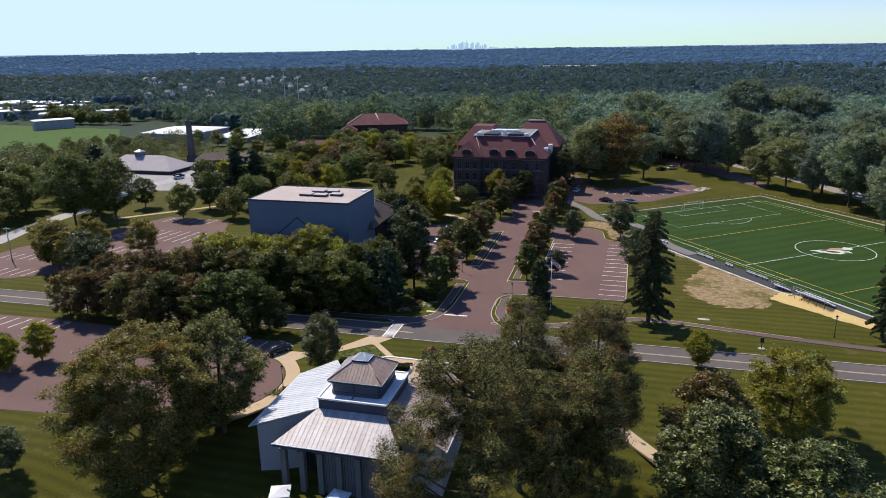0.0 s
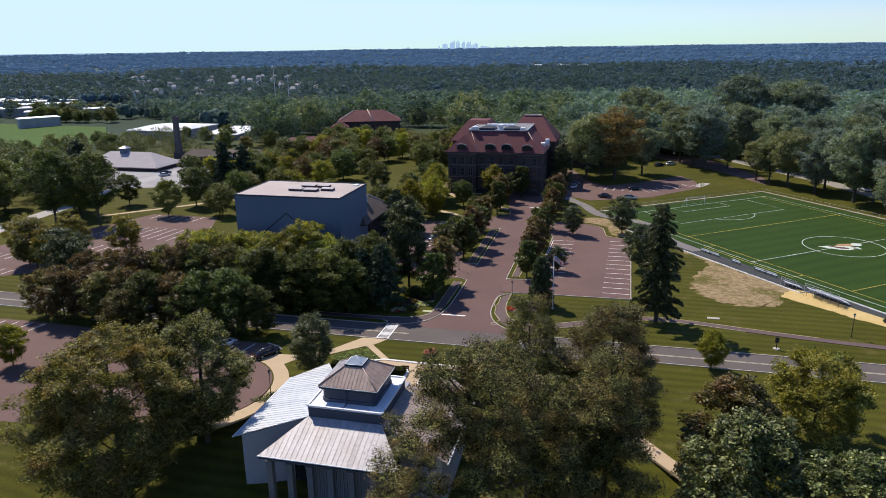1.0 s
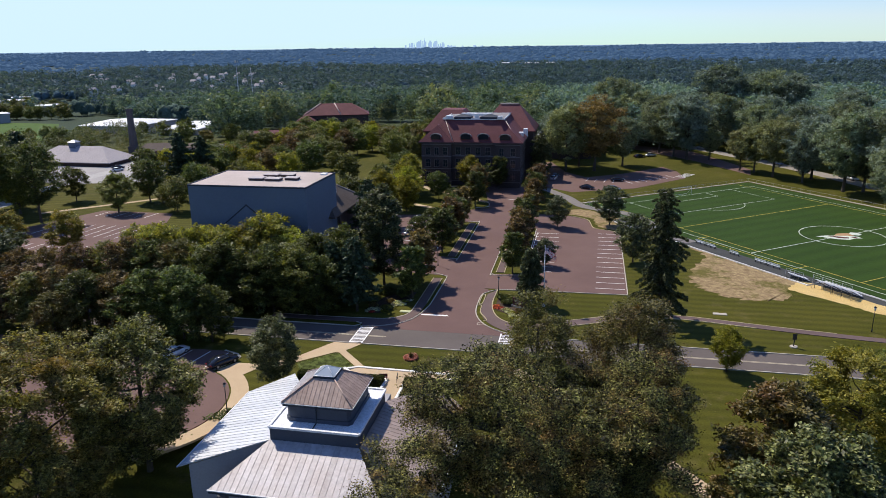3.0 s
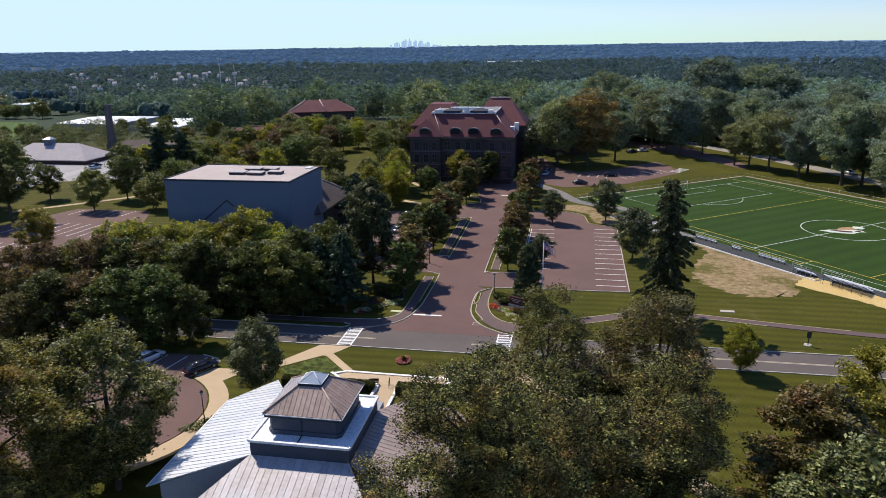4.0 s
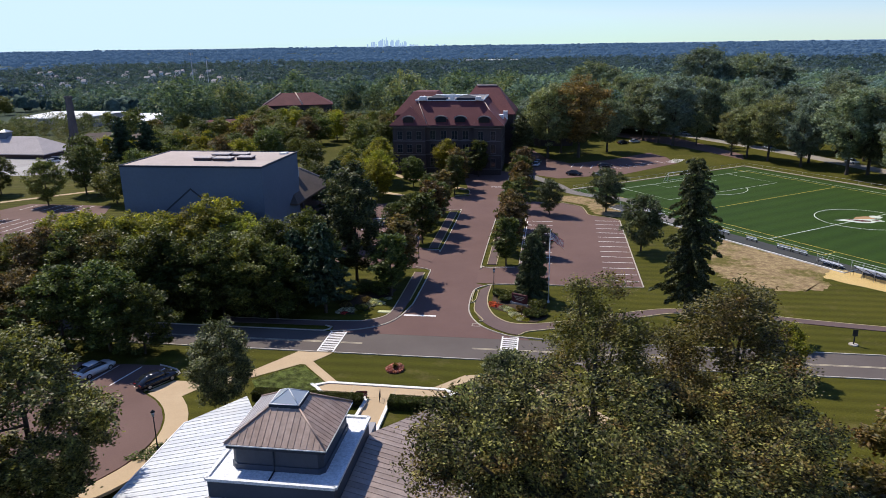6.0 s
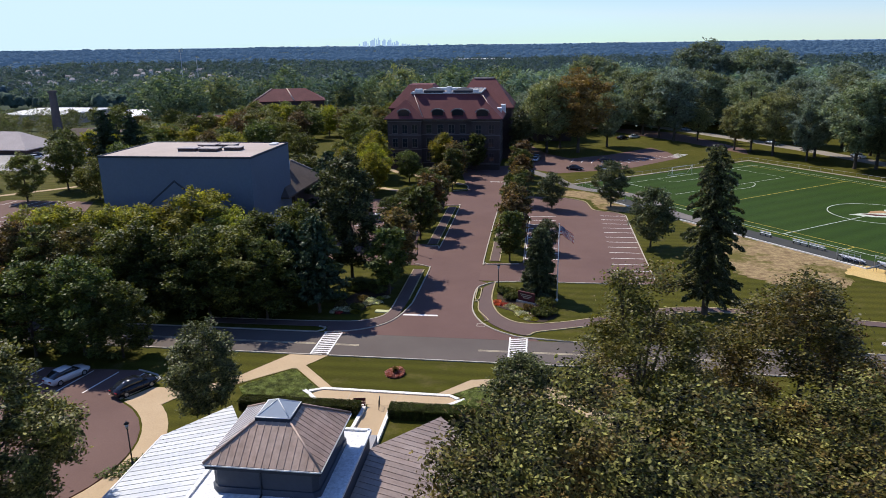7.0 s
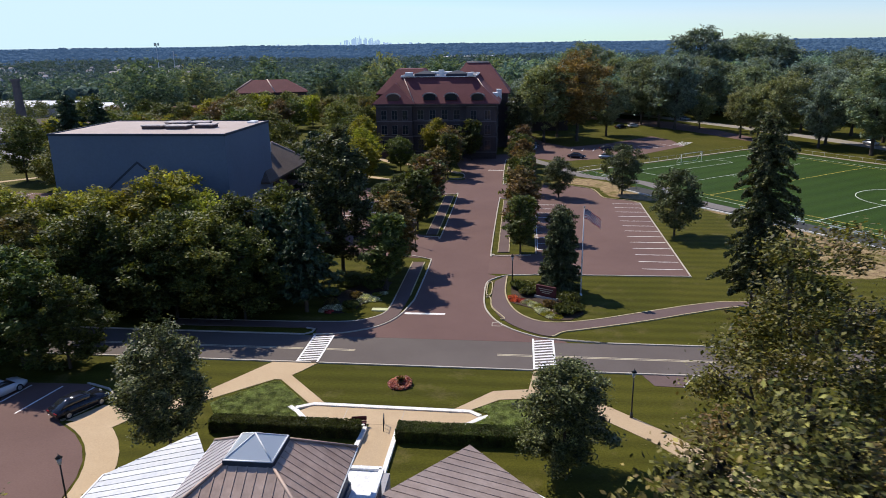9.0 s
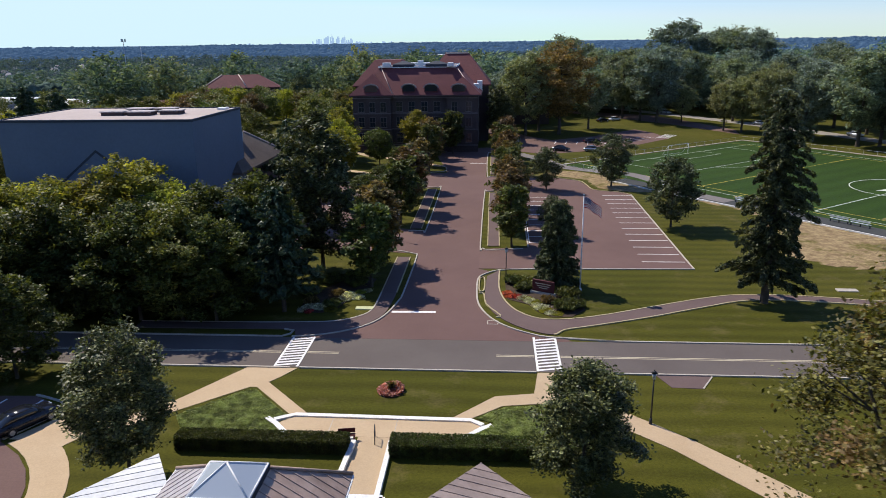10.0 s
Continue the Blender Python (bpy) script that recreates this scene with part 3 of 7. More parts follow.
def conifer(seed, height, radius, leaves, leaf, material, droop=0.35, clear=0.8, power=0.9, ragged=0.25, gap=1.0):
    rng = np.random.default_rng(seed)
    bm = bmesh.new()
    tube(bm, (0, 0, -0.4), (0, 0, height * 0.97), height * 0.016 + 0.08, 0.03, 8, 0, False)
    pts, dirs = [], []
    z, levels = clear, []
    while z < height - 0.3:
        levels.append(z)
        z += rng.uniform(0.45, 0.75) * max(0.35, height / 20) * gap
    share = np.array([max(0.06, (1 - (z - clear) / (height - clear))) ** (2 * power) for z in levels])
    counts = (leaves * share / share.sum()).astype(int) + 8
    for z, n in zip(levels, counts):
        f = 1 - (z - clear) / (height - clear)
        reach = radius * f ** power
        arms = int(rng.integers(6, 9))
        a0 = rng.uniform(0, 6.28)
        for k in range(arms):
            ang = a0 + 6.2832 * k / arms + rng.uniform(-0.3, 0.3)
            ln = reach * rng.uniform(1 - ragged, 1 + ragged * 0.6)
            d = np.array([math.cos(ang), math.sin(ang)])
            lift = rng.uniform(-0.6, 0.6) * min(1.0, f * 2)
            m = max(3, n // arms)
            t = rng.random(m) ** 0.6
            side = rng.normal(size=m) * 0.12 * (0.4 + ln * 0.35) * (1.15 - t * 0.7)
            x = d[0] * t * ln - d[1] * side
            y = d[1] * t * ln + d[0] * side
            zz = z + lift + 0.25 * ln * t - droop * ln * t * t * 1.6 + rng.normal(size=m) * 0.13 - np.abs(side) * 0.3
            pts.append(np.stack([x, y, zz], 1))
            dirs.append(np.tile([d[0], d[1], -0.45], (m, 1)))
            if k % 2 == 0 and reach > 0.8:
                tube(bm, (0, 0, z), (d[0] * ln * 0.8, d[1] * ln * 0.8, z + 0.2 * ln - droop * ln), 0.045, 0.015, 4, 0, False)
    pts, dirs = np.concatenate(pts), np.concatenate(dirs)
    n = len(pts)
    a = dirs + rng.normal(size=(n, 3)) * 0.55
    a /= np.linalg.norm(a, axis=1)[:, None]
    b = np.cross(a, rng.normal(size=(n, 3)))
    b /= np.linalg.norm(b, axis=1)[:, None]
    s = (leaf * rng.uniform(0.6, 1.3, n))[:, None] * 0.5
    a, b = a * s * 1.8, b * s * 0.8
    crown = quads_mesh("crown", np.stack([pts - a + b, pts - a - b, pts + a], 1), material)
    return mesh_of(bm, BARK, "trunk", True), crown


def plant(name, label, category, meshes, m, group=""):
    root = thing(name, label, category, m, group)
    part("trunk", meshes[0], None, root)
    part("crown", meshes[1], None, root)
    return root


def shrub_mesh(seed, radius, height, leaves, leaf, material):
    rng = np.random.default_rng(seed)
    lumps = [((0, 0, height * 0.45), radius * 0.7)]
    for i in range(9):
        a = 2.4 * i
        lumps.append(((radius * 0.55 * math.cos(a), radius * 0.55 * math.sin(a), height * rng.uniform(0.3, 0.65)), radius * rng.uniform(0.35, 0.5)))
    p = crown_points(rng, leaves, lumps)
    p[:, 2] = np.abs(p[:, 2]) * min(1.0, height / (radius * 1.3))
    return quads_mesh("shrub", leaf_quads(rng, p, leaf), material)


def inside(poly, pts):
    x, y = pts[:, 0], pts[:, 1]
    ok = np.zeros(len(pts), bool)
    for (x0, y0), (x1, y1) in zip(poly, poly[1:] + poly[:1]):
        hit = ((y0 > y) != (y1 > y)) & (x < (x1 - x0) * (y - y0) / ((y1 - y0) or 1e-9) + x0)
        ok ^= hit
    return ok


def clip_half(poly, n, d):
    """The part of a plan polygon on the side where n . p <= d."""
    out = []
    for i, p in enumerate(poly):
        q = poly[(i + 1) % len(poly)]
        a, b = n[0] * p[0] + n[1] * p[1] - d, n[0] * q[0] + n[1] * q[1] - d
        if a <= 0:
            out.append(p)
        if (a < 0 < b) or (b < 0 < a):
            t = a / (a - b)
            out.append((p[0] + (q[0] - p[0]) * t, p[1] + (q[1] - p[1]) * t))
    return out

# ---- ground: one sheet to the horizon ----
def make_ground():
    radii = [0.0] + list(np.arange(8, 230, 6.0)) + list(230 * 1.075 ** np.arange(1, 43))
    radii = [r for r in radii if r < 4850] + [4850.0]
    n = 180
    me = bpy.data.meshes.new("ground")
    vs, fs = [(30.0, 150.0, float(land(30, 150)))], []
    ang = np.arange(n) * 2 * math.pi / n
    for r in radii[1:]:
        x, y = 30 + r * np.cos(ang), 150 + r * np.sin(ang)
        vs.extend(zip(x.tolist(), y.tolist(), land(x, y).tolist()))
    for i in range(n):
        fs.append((0, 1 + i, 1 + (i + 1) % n))
    for k in range(len(radii) - 2):
        a, b = 1 + k * n, 1 + (k + 1) * n
        for i in range(n):
            j = (i + 1) % n
            fs.append((a + i, b + i, b + j, a + j))
    me.from_pydata(vs, [], fs)
    for p in me.polygons:
        p.use_smooth = True
    m, nt, bsdf = nodes_of("grass and woodland ground with painted haze")
    tc = nt.nodes.new("ShaderNodeTexCoord").outputs["Object"]
    grass = mix(nt, ramp(nt, noise_node(nt, tc, 0.05, 6), 0.35, 0.65), (0.058, 0.059, 0.006), (0.078, 0.074, 0.009))
    grass = mix(nt, ramp(nt, noise_node(nt, tc, 0.22, 6, 0.7), 0.55, 0.78), grass, (0.128, 0.104, 0.038))
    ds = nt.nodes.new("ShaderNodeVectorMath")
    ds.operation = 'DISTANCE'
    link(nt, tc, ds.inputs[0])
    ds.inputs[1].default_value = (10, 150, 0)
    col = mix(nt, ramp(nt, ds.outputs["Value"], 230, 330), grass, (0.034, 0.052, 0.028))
    # haze painted into the ground: bluer with distance from the campus
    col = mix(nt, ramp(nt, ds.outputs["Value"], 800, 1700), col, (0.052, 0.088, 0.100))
    val = ramp(nt, noise_node(nt, tc, 4.5, 4, 0.8), 0.25, 0.75, 0.62, 1.38)
    mp = nt.nodes.new("ShaderNodeMapping")
    mp.inputs["Rotation"].default_value = (0, 0, radians(90 - GRID_TURN))
    link(nt, tc, mp.inputs["Vector"])
    wv = nt.nodes.new("ShaderNodeTexWave")
    wv.inputs["Scale"].default_value = 0.14
    wv.inputs["Distortion"].default_value = 1.5
    wv.inputs["Detail"].default_value = 2.0
    link(nt, mp.outputs[0], wv.inputs["Vector"])
    mu = nt.nodes.new("ShaderNodeMath")
    mu.operation = 'MULTIPLY'
    link(nt, val, mu.inputs[0])
    link(nt, ramp(nt, wv.outputs["Fac"], 0, 1, 0.86, 1.14), mu.inputs[1])
    link(nt, hue_shift(nt, col, mu.outputs[0]), bsdf.inputs["Base Color"])
    bsdf.inputs["Roughness"].default_value = 0.92
    bsdf.inputs["Specular IOR Level"].default_value = 0.12
    b = nt.nodes.new("ShaderNodeBump")
    b.inputs["Strength"].default_value = 0.6
    b.inputs["Distance"].default_value = 0.08
    link(nt, noise_node(nt, tc, 9.0, 3), b.inputs["Height"])
    link(nt, b.outputs[0], bsdf.inputs["Normal"])
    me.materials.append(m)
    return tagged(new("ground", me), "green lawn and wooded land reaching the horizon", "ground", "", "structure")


make_ground()


def slab(name, poly, top, material, label, category="pavement"):
    return solid(name, prism(bmesh.new(), poly, -0.25, top), material, label, category, CAMPUS, "", "structure")


def child_strip(name, parent, pts, w, z0, z1, material, label=""):
    return part(name, strip(bmesh.new(), pts, w, z0, z1), material, parent, label)


def arc(c, r, a0, a1, n=10):
    return [(c[0] + r * math.cos(radians(a0 + (a1 - a0) * i / n)), c[1] + r * math.sin(radians(a0 + (a1 - a0) * i / n))) for i in range(n + 1)]


NEAR, FAR = -3.55, 2.9
RETURN_L = rounded([(-13.6, 3.0), (-11.5, 3.3), (-9.3, 4.2), (-7.3, 5.6), (-5.9, 7.6), (-5.1, 10.1), (-4.6, 13.0), (-4.4, 15.5), (-4.35, 29.0), (-4.9, 30.6), (-7.3, 32.0)], 4)
RETURN_R = rounded([(16.9, 3.0), (11.2, 3.7), (9.2, 4.5), (7.1, 6.1), (5.5, 8.2), (4.3, 11.3), (3.85, 14.7), (3.85, 20.5), (4.8, 22.6), (6.5, 24.0), (9.6, 24.4)], 4)

road = slab("road", [(-260, NEAR), (200, NEAR), (200, FAR), (-260, FAR)], 0.022, ROAD, "two-lane grey asphalt road with white kerbs", "road")
drive_poly = [(-13.5, 2.8)] + RETURN_L[1:-3] + [(-4.4, 43.0), (-4.4, 74.0), (-4.4, 92.0), (-5.5, 99.0), (-9.3, 119.5), (-6.0, 125.0), (-0.9, 127.2), (5.1, 128.0), (9.0, 128.5), (9.0, 119.0), (4.4, 118.0), (4.1, 95.0), (3.95, 71.0), (3.8, 33.5), (3.85, 24.5)] + RETURN_R[::-1][6:-3] + [(13.0, 2.8)]
driveway = slab("driveway", drive_poly, 0.030, DRIVE, "wide red-brown asphalt drive up to the hall", "driveway")
right_lot_poly = [(3.7, 24.6), (30.0, 25.2), (30.4, 68.4), (28.6, 70.5), (24.2, 72.8), (23.4, 78.0), (22.6, 81.5), (18.4, 84.8), (10.0, 86.0), (3.9, 86.4), (3.9, 71.2), (10.4, 70.6), (10.2, 34.0), (3.7, 33.2)]
lot = slab("parking_lot_1", right_lot_poly, 0.026, LOT, "small red-brown asphalt car park with white stalls", "car park")
left_bay = slab("parking_lot_2", [(-30, 52), (-24, 33), (-9, 31.5), (-4.2, 30.8), (-4.2, 42.8), (-9, 44), (-10, 58), (-10, 74), (-4.2, 75), (-4.2, 91), (-8, 90), (-13, 82), (-28, 80)], 0.024, LOT, "shaded red-brown car park behind the drive trees", "car park")
big_lot = slab("parking_lot_3", [(-134, 9), (-112, 9.5), (-94, 22), (-78, 28), (-76, 36), (-82, 54), (-90, 72.5), (-112, 73), (-118, 56), (-131, 33)], 0.026, LOT, "large red-brown car park with white angled stalls", "car park")
west_lot = slab("parking_lot_4", [(-128, -11), (-78, -9.5), (-58, -10.5), (-31, -9.6), (-27.6, -11.4), (-29.4, -16.2)] + arc((-34, -26.5), 11.2, 62, -75, 12) + [(-48, -41), (-60, -42), (-72, -44), (-128, -40)], 0.026, LOT, "red-brown car park and turning circle", "car park")
back_lot = slab("parking_lot_5", [(8.5, 128.8), (8.9, 123.5), (18.1, 116.5), (37.2, 124.9), (54.9, 144.8), (53.5, 157.6), (49.5, 166.6), (34.7, 150.6), (22.1, 142.3), (15, 152), (8.9, 174), (2.9, 166.7), (7.0, 140)], 0.024, LOT, "red-brown car park in the shade of old trees", "car park")
upper_lane = slab("parking_lot_6", [(30, 226), (32.9, 233.8), (47, 221), (64.6, 207.7), (73.8, 182.6), (79.4, 164.6), (77.1, 153.1), (63.3, 181.2), (46.1, 205.5)], 0.022, LOT, "red-brown lane under old trees", "road")
far_road = slab("road_2", offset_line([(44, 252), (58, 232), (70, 214), (84, 190), (99.6, 160), (111, 132.6), (124, 106), (150, 66)], 3.2) + offset_line([(44, 252), (58, 232), (70, 214), (84, 190), (99.6, 160), (111, 132.6), (124, 106), (150, 66)], -3.2)[::-1], 0.02, surface("pale worn asphalt", (0.26, 0.23, 0.20), (0.31, 0.28, 0.25), 0.2, 6.0, 0.9), "pale asphalt lane between the trees", "road")
west_pts = rounded([(-150, 9), (-142, 30), (-146, 52), (-148, 77), (-152, 101), (-152, 131), (-149, 165), (-158, 200)], 4)
west_road = slab("road_3", offset_line(west_pts, 3.0) + offset_line(west_pts, -3.0)[::-1], 0.02, surface("bright worn concrete lane", (0.36, 0.34, 0.32), (0.42, 0.40, 0.38), 0.2, 6.0, 0.9), "pale concrete lane past the low buildings", "road")
yard = slab("yard", [(-190, 112), (-150, 108), (-120, 116), (-112, 140), (-122, 168), (-148, 176), (-175, 172)], 0.015, surface("pale yard concrete", (0.30, 0.28, 0.27), (0.38, 0.36, 0.34), 0.1, 4.0, 0.9), "pale concrete yard beside the low buildings", "yard")

# kerbs: real steps along the paving
def kerb(parent, pts, material=PALE, w=0.17, top=0.13, name="kerb"):
    return child_strip(name, parent, pts, w, -0.1, top, material)


kerb(road, [(-260, NEAR - 0.1), (-11.9, NEAR - 0.1)])
kerb(road, [(-11.1, NEAR - 0.1), (9.3, NEAR - 0.1)])
kerb(road, [(11.5, NEAR - 0.1), (200, NEAR - 0.1)])
kerb(road, [(-260, FAR + 0.1), (-14.6, FAR + 0.1), (-13.9, 3.6), (-13.8, 4.4), (-14.8, 4.75)])
kerb(road, [(200, FAR + 0.1), (17, FAR + 0.1), (11.8, 3.7)])
kerb(driveway, RETURN_L)
kerb(driveway, RETURN_R)
for pts in ([(-7.0, 42.2), (-4.9, 42.6), (-4.4, 43.4), (-4.45, 73.4), (-5.1, 74.8), (-7.5, 75.2)],
            [(-8.0, 91.2), (-5.6, 92.0), (-4.6, 93.6), (-5.1, 97.6), (-6.2, 99.0)],
            [(9.6, 33.4), (5.2, 32.6), (4.2, 33.4), (3.85, 35.0), (4.0, 69.6), (4.7, 71.2), (10.2, 70.6)],
            [(9.0, 86.6), (5.2, 86.4), (4.3, 87.8), (4.2, 116.9), (5.2, 118.6), (8.6, 119.0)]):
    kerb(driveway, rounded(pts, 4))
kerb(lot, [(9.6, 24.5), (29.9, 25.0)])
kerb(lot, [(29.95, 24.9), (30.35, 68.4)])
kerb(lot, rounded([(30.3, 68.5), (28.6, 70.6), (24.4, 72.9), (23.5, 78.0), (22.6, 81.6), (18.4, 84.9)], 4), YELLOWKERB)
kerb(lot, [(10.35, 34.2), (10.45, 70.0)])
kerb(west_lot, rounded([(-31.0, -9.5), (-27.5, -11.3), (-29.3, -16.0)], 3))

# verges, walks with edging beside the drive
verges = [("left", -5.15, -6.85, 15.5, 29.0), ("left", -5.15, -6.85, 43.8, 73.4), ("right", 4.85, 6.45, 34.5, 69.8), ("right", 4.95, 6.55, 88.5, 116.5)]
for k, (_, a, b, v0, v1) in enumerate(verges):
    w = slab("pavement_%d" % (k + 1), [(a, v0), (b, v0), (b, v1), (a, v1)], 0.10, WALK, "narrow red-brown walkway beside the drive")
    for uu in (a, b):
        child_strip("edging", w, [(uu, v0), (uu, v1)], 0.13, 0.0, 0.13, YELLOWKERB if uu == a else YELLOWKERB)
walk_l_out = rounded([(-30, 6.2), (-18.9, 6.3), (-14.4, 6.5), (-10.4, 6.9), (-8.0, 8.4), (-7.0, 10.6), (-6.85, 15.5)], 4)
walk_l_in = rounded([(-30, 4.5), (-14.8, 4.75), (-13.7, 4.4), (-13.3, 3.4), (-11.5, 3.5), (-9.35, 4.4), (-7.5, 5.75), (-6.1, 7.75), (-5.4, 10.3), (-5.15, 15.5)], 4)
wl = slab("pavement_5", walk_l_out + walk_l_in[::-1], 0.085, WALK, "curved red-brown walkway at the drive's corner")
child_strip("edging", wl, walk_l_out, 0.16, 0.0, 0.12, PALE)
walk_r_in = rounded([(6.4, 24.0), (6.3, 17.6), (7.0, 13.1), (8.5, 9.9), (11.1, 8.2), (15.7, 9.1), (22.0, 12.0), (28.6, 15.0), (33.0, 16.1), (40.0, 15.8), (52.5, 13.5), (63.5, 11.8), (74, 10.6), (110, 6.5)], 4)
walk_r_out = rounded([(4.9, 21.5), (4.7, 14.9), (5.1, 11.7), (6.2, 8.8), (7.6, 6.8), (9.4, 5.2), (11.4, 4.4), (12.6, 5.6), (15.4, 6.7), (21.4, 9.2), (27.8, 12.3), (33.0, 14.4), (40.0, 14.2), (52.3, 11.9), (63.1, 10.2), (73.5, 9.0), (110, 5.0)], 4)
wr = slab("pavement_6", walk_r_in + walk_r_out[::-1], 0.085, WALK, "red-brown footpath curving along the lawn")
child_strip("edging", wr, walk_r_in[:44], 0.16, 0.0, 0.12, YELLOWKERB)
child_strip("edging", wr, walk_r_out[24:52], 0.16, 0.0, 0.12, YELLOWKERB)
# little grassed loops at the kerb
for pts in ([(4.05, 20.8), (4.6, 20.8), (4.6, 16.6), (4.05, 16.6), (4.05, 20.8)], [(4.05, 15.6), (4.6, 15.4), (4.9, 12.2), (6.4, 9.0), (5.9, 8.6)]):
    child_strip("edging", wr, rounded(pts, 3), 0.13, 0.0, 0.15, YELLOWKERB)
for (u0, v0) in ((5.6, 7.3), (-6.3, 8.2)):
    child_strip("drain_frame", driveway, [(u0 - 0.5, v0 - 0.5), (u0 + 0.5, v0 - 0.5), (u0 + 0.5, v0 + 0.4), (u0 - 0.5, v0 + 0.4), (u0 - 0.5, v0 - 0.5)], 0.1, 0.0, 0.045, PALE)
lane = rounded([(9.4, 121.0), (13, 115), (17, 108), (21, 98), (27, 93), (33, 90), (37, 83), (40, 72), (46, 63.0)], 4)
slab("pavement_7", offset_line(lane, 1.6) + offset_line(lane, -1.6)[::-1], 0.05, surface("grey path asphalt", (0.17, 0.15, 0.14), (0.21, 0.19, 0.175), 0.2, 7.0), "grey footpath to the sports field")
for k, pts in enumerate(([(-35, 142), (-33, 128), (-26, 115), (-19, 110), (-12, 104), (-6.0, 99)], [(-29, 95), (-21, 90), (-15, 84), (-12, 80)], [(-26, 115), (-18, 122), (-9, 121)], [(-128, 67), (-120, 75), (-110, 85), (-99, 96), (-80, 108)])):
    q = rounded(pts, 4)
    slab("pavement_%d" % (8 + k), offset_line(q, 0.9) + offset_line(q, -0.9)[::-1], 0.04, TAN, "tan concrete path across the lawn")

# road paint
for u0, u1 in ((-260, -13.6), (-11.2, -8.3), (5.9, 9.3), (11.6, 200)):
    for dv in (-0.13, 0.13):
        child_strip("centre_line", road, [(u0, -0.45 + dv), (u1, -0.45 + dv)], 0.12, 0.0, 0.028, LINEYELLOW)
child_strip("stop_line", driveway, [(-4.9, 9.75), (-0.3, 9.85)], 0.5, 0.0, 0.036, LINEWHITE, "broad white stop line")
child_strip("stop_line", driveway, [(0.2, 103.0), (4.0, 103.0)], 0.5, 0.0, 0.036, LINEWHITE)
for u0, top in ((-13.35, 3.0), (9.45, 3.7)):
    for du in (0.0, 2.0):
        child_strip("crosswalk_line", road, [(u0 + du, NEAR + 0.15), (u0 + du, top)], 0.2, 0.0, 0.037, LINEWHITE)
    for k in range(11):
        v0 = NEAR + 0.35 + k * (top - NEAR - 1.0) / 10.0
        child_strip("crosswalk_bar", road, [(u0 + 0.1, v0), (u0 + 1.9, v0 + 0.42)], 0.27, 0.0, 0.036, LINEWHITE)


def stall_lines(parent, rows, ln, slant=0.0, turn=0.0):
    for (u0, v0, du, dv, count, hu, hv) in rows:
        for k in range(count):
            a = (u0 + du * k, v0 + dv * k)
            child_strip("stall_line", parent, [a, (a[0] + hu, a[1] + hv)], 0.17, 0.0, 0.032, LINEWHITE)


stall_lines(lot, [(24.3, 28.0, 0.075, 3.31, 13, 5.3, 0.0), (10.7, 36.4, 0.03, 3.31, 10, 5.2, 0.0)], 5.4)
child_strip("stall_line", lot, [(10.6, 36.3), (10.9, 66.5)], 0.12, 0.0, 0.032, LINEWHITE)
stall_lines(left_bay, [(-23.5, 56.0, 0.4, 3.2, 6, 5.4, -1.0)], 5.4)
stall_lines(big_lot, [(-110, 66.5, 3.0, 0.05, 6, 0.8, 5.4), (-113, 53.0, 3.0, -0.1, 10, 0.8, 5.2), (-113.6, 47.2, 3.0, -0.1, 10, 0.8, 5.2), (-113, 34.5, 3.0, -0.1, 12, 0.8, 5.2), (-106, 25.5, 3.0, 0.05, 8, 0.8, 5.2), (-128, 22.5, 3.0, 0.3, 6, 0.8, 5.2), (-131, 10.5, 3.0, 0.2, 8, 0.8, 5.2)], 5.4)
stall_lines(west_lot, [(-52, -15.2, 3.0, 0.0, 8, 1.0, 5.0), (-98, -15.8, 3.0, 0.1, 8, 1.0, 5.0), (-124, -16.5, 3.0, 0.1, 8, 1.0, 5.0)], 5.4)
stall_lines(back_lot, [(37, 133, 2.4, 2.0, 7, -2.6, 4.2), (22, 135.0, 2.9, -0.6, 4, 1.0, 5.0)], 5.4)
# a hatched no-parking patch in the back car park
for k in range(5):
    child_strip("hatch_bar", back_lot, [(52.0 + k * 0.9, 147.5 + k * 1.5), (55.0 + k * 0.9, 145.6 + k * 1.5)], 0.5, 0.0, 0.033, LINEWHITE)

# paths round the pavilion
tan_polys = [
    ([(-15.6, -3.7), (-11.2, -3.7), (-12.2, -5.4), (-12.9, -6.4), (-8.1, -11.6), (-9.6, -11.6), (-13.6, -7.3), (-14.2, -7.3), (-18.6, -11.4), (-21.5, -14.0), (-23.6, -15.0), (-25.6, -18.6), (-27.2, -16.0), (-28.9, -15.9), (-27.3, -13.2), (-24.6, -13.1), (-22.5, -12.6), (-19.5, -10.0)], "forked tan concrete path to the crossing"),
    ([(9.4, -3.7), (11.5, -3.7), (12.0, -6.2), (13.4, -8.0), (19.5, -13.6), (28.6, -23.8), (38.5, -36.2), (36.9, -37.4), (26.8, -25.4), (18.0, -15.0), (11.6, -9.2), (9.4, -9.0), (6.4, -9.5), (3.9, -11.6), (2.5, -11.6), (5.8, -8.0), (8.9, -7.4)], "tan concrete path from the crossing past the lamp"),
]
for k, (poly, label) in enumerate(tan_polys):
    slab("pavement_%d" % (12 + k), poly, 0.045, TAN, label)
ring_out = arc((-34, -26.5), 11.4, 62, -60, 16)
ring_in = arc((-34, -26.5), 13.7, 58, -60, 16)
slab("pavement_14", ring_out + ring_in[::-1], 0.05, TAN, "curved tan concrete walk round the turning circle")
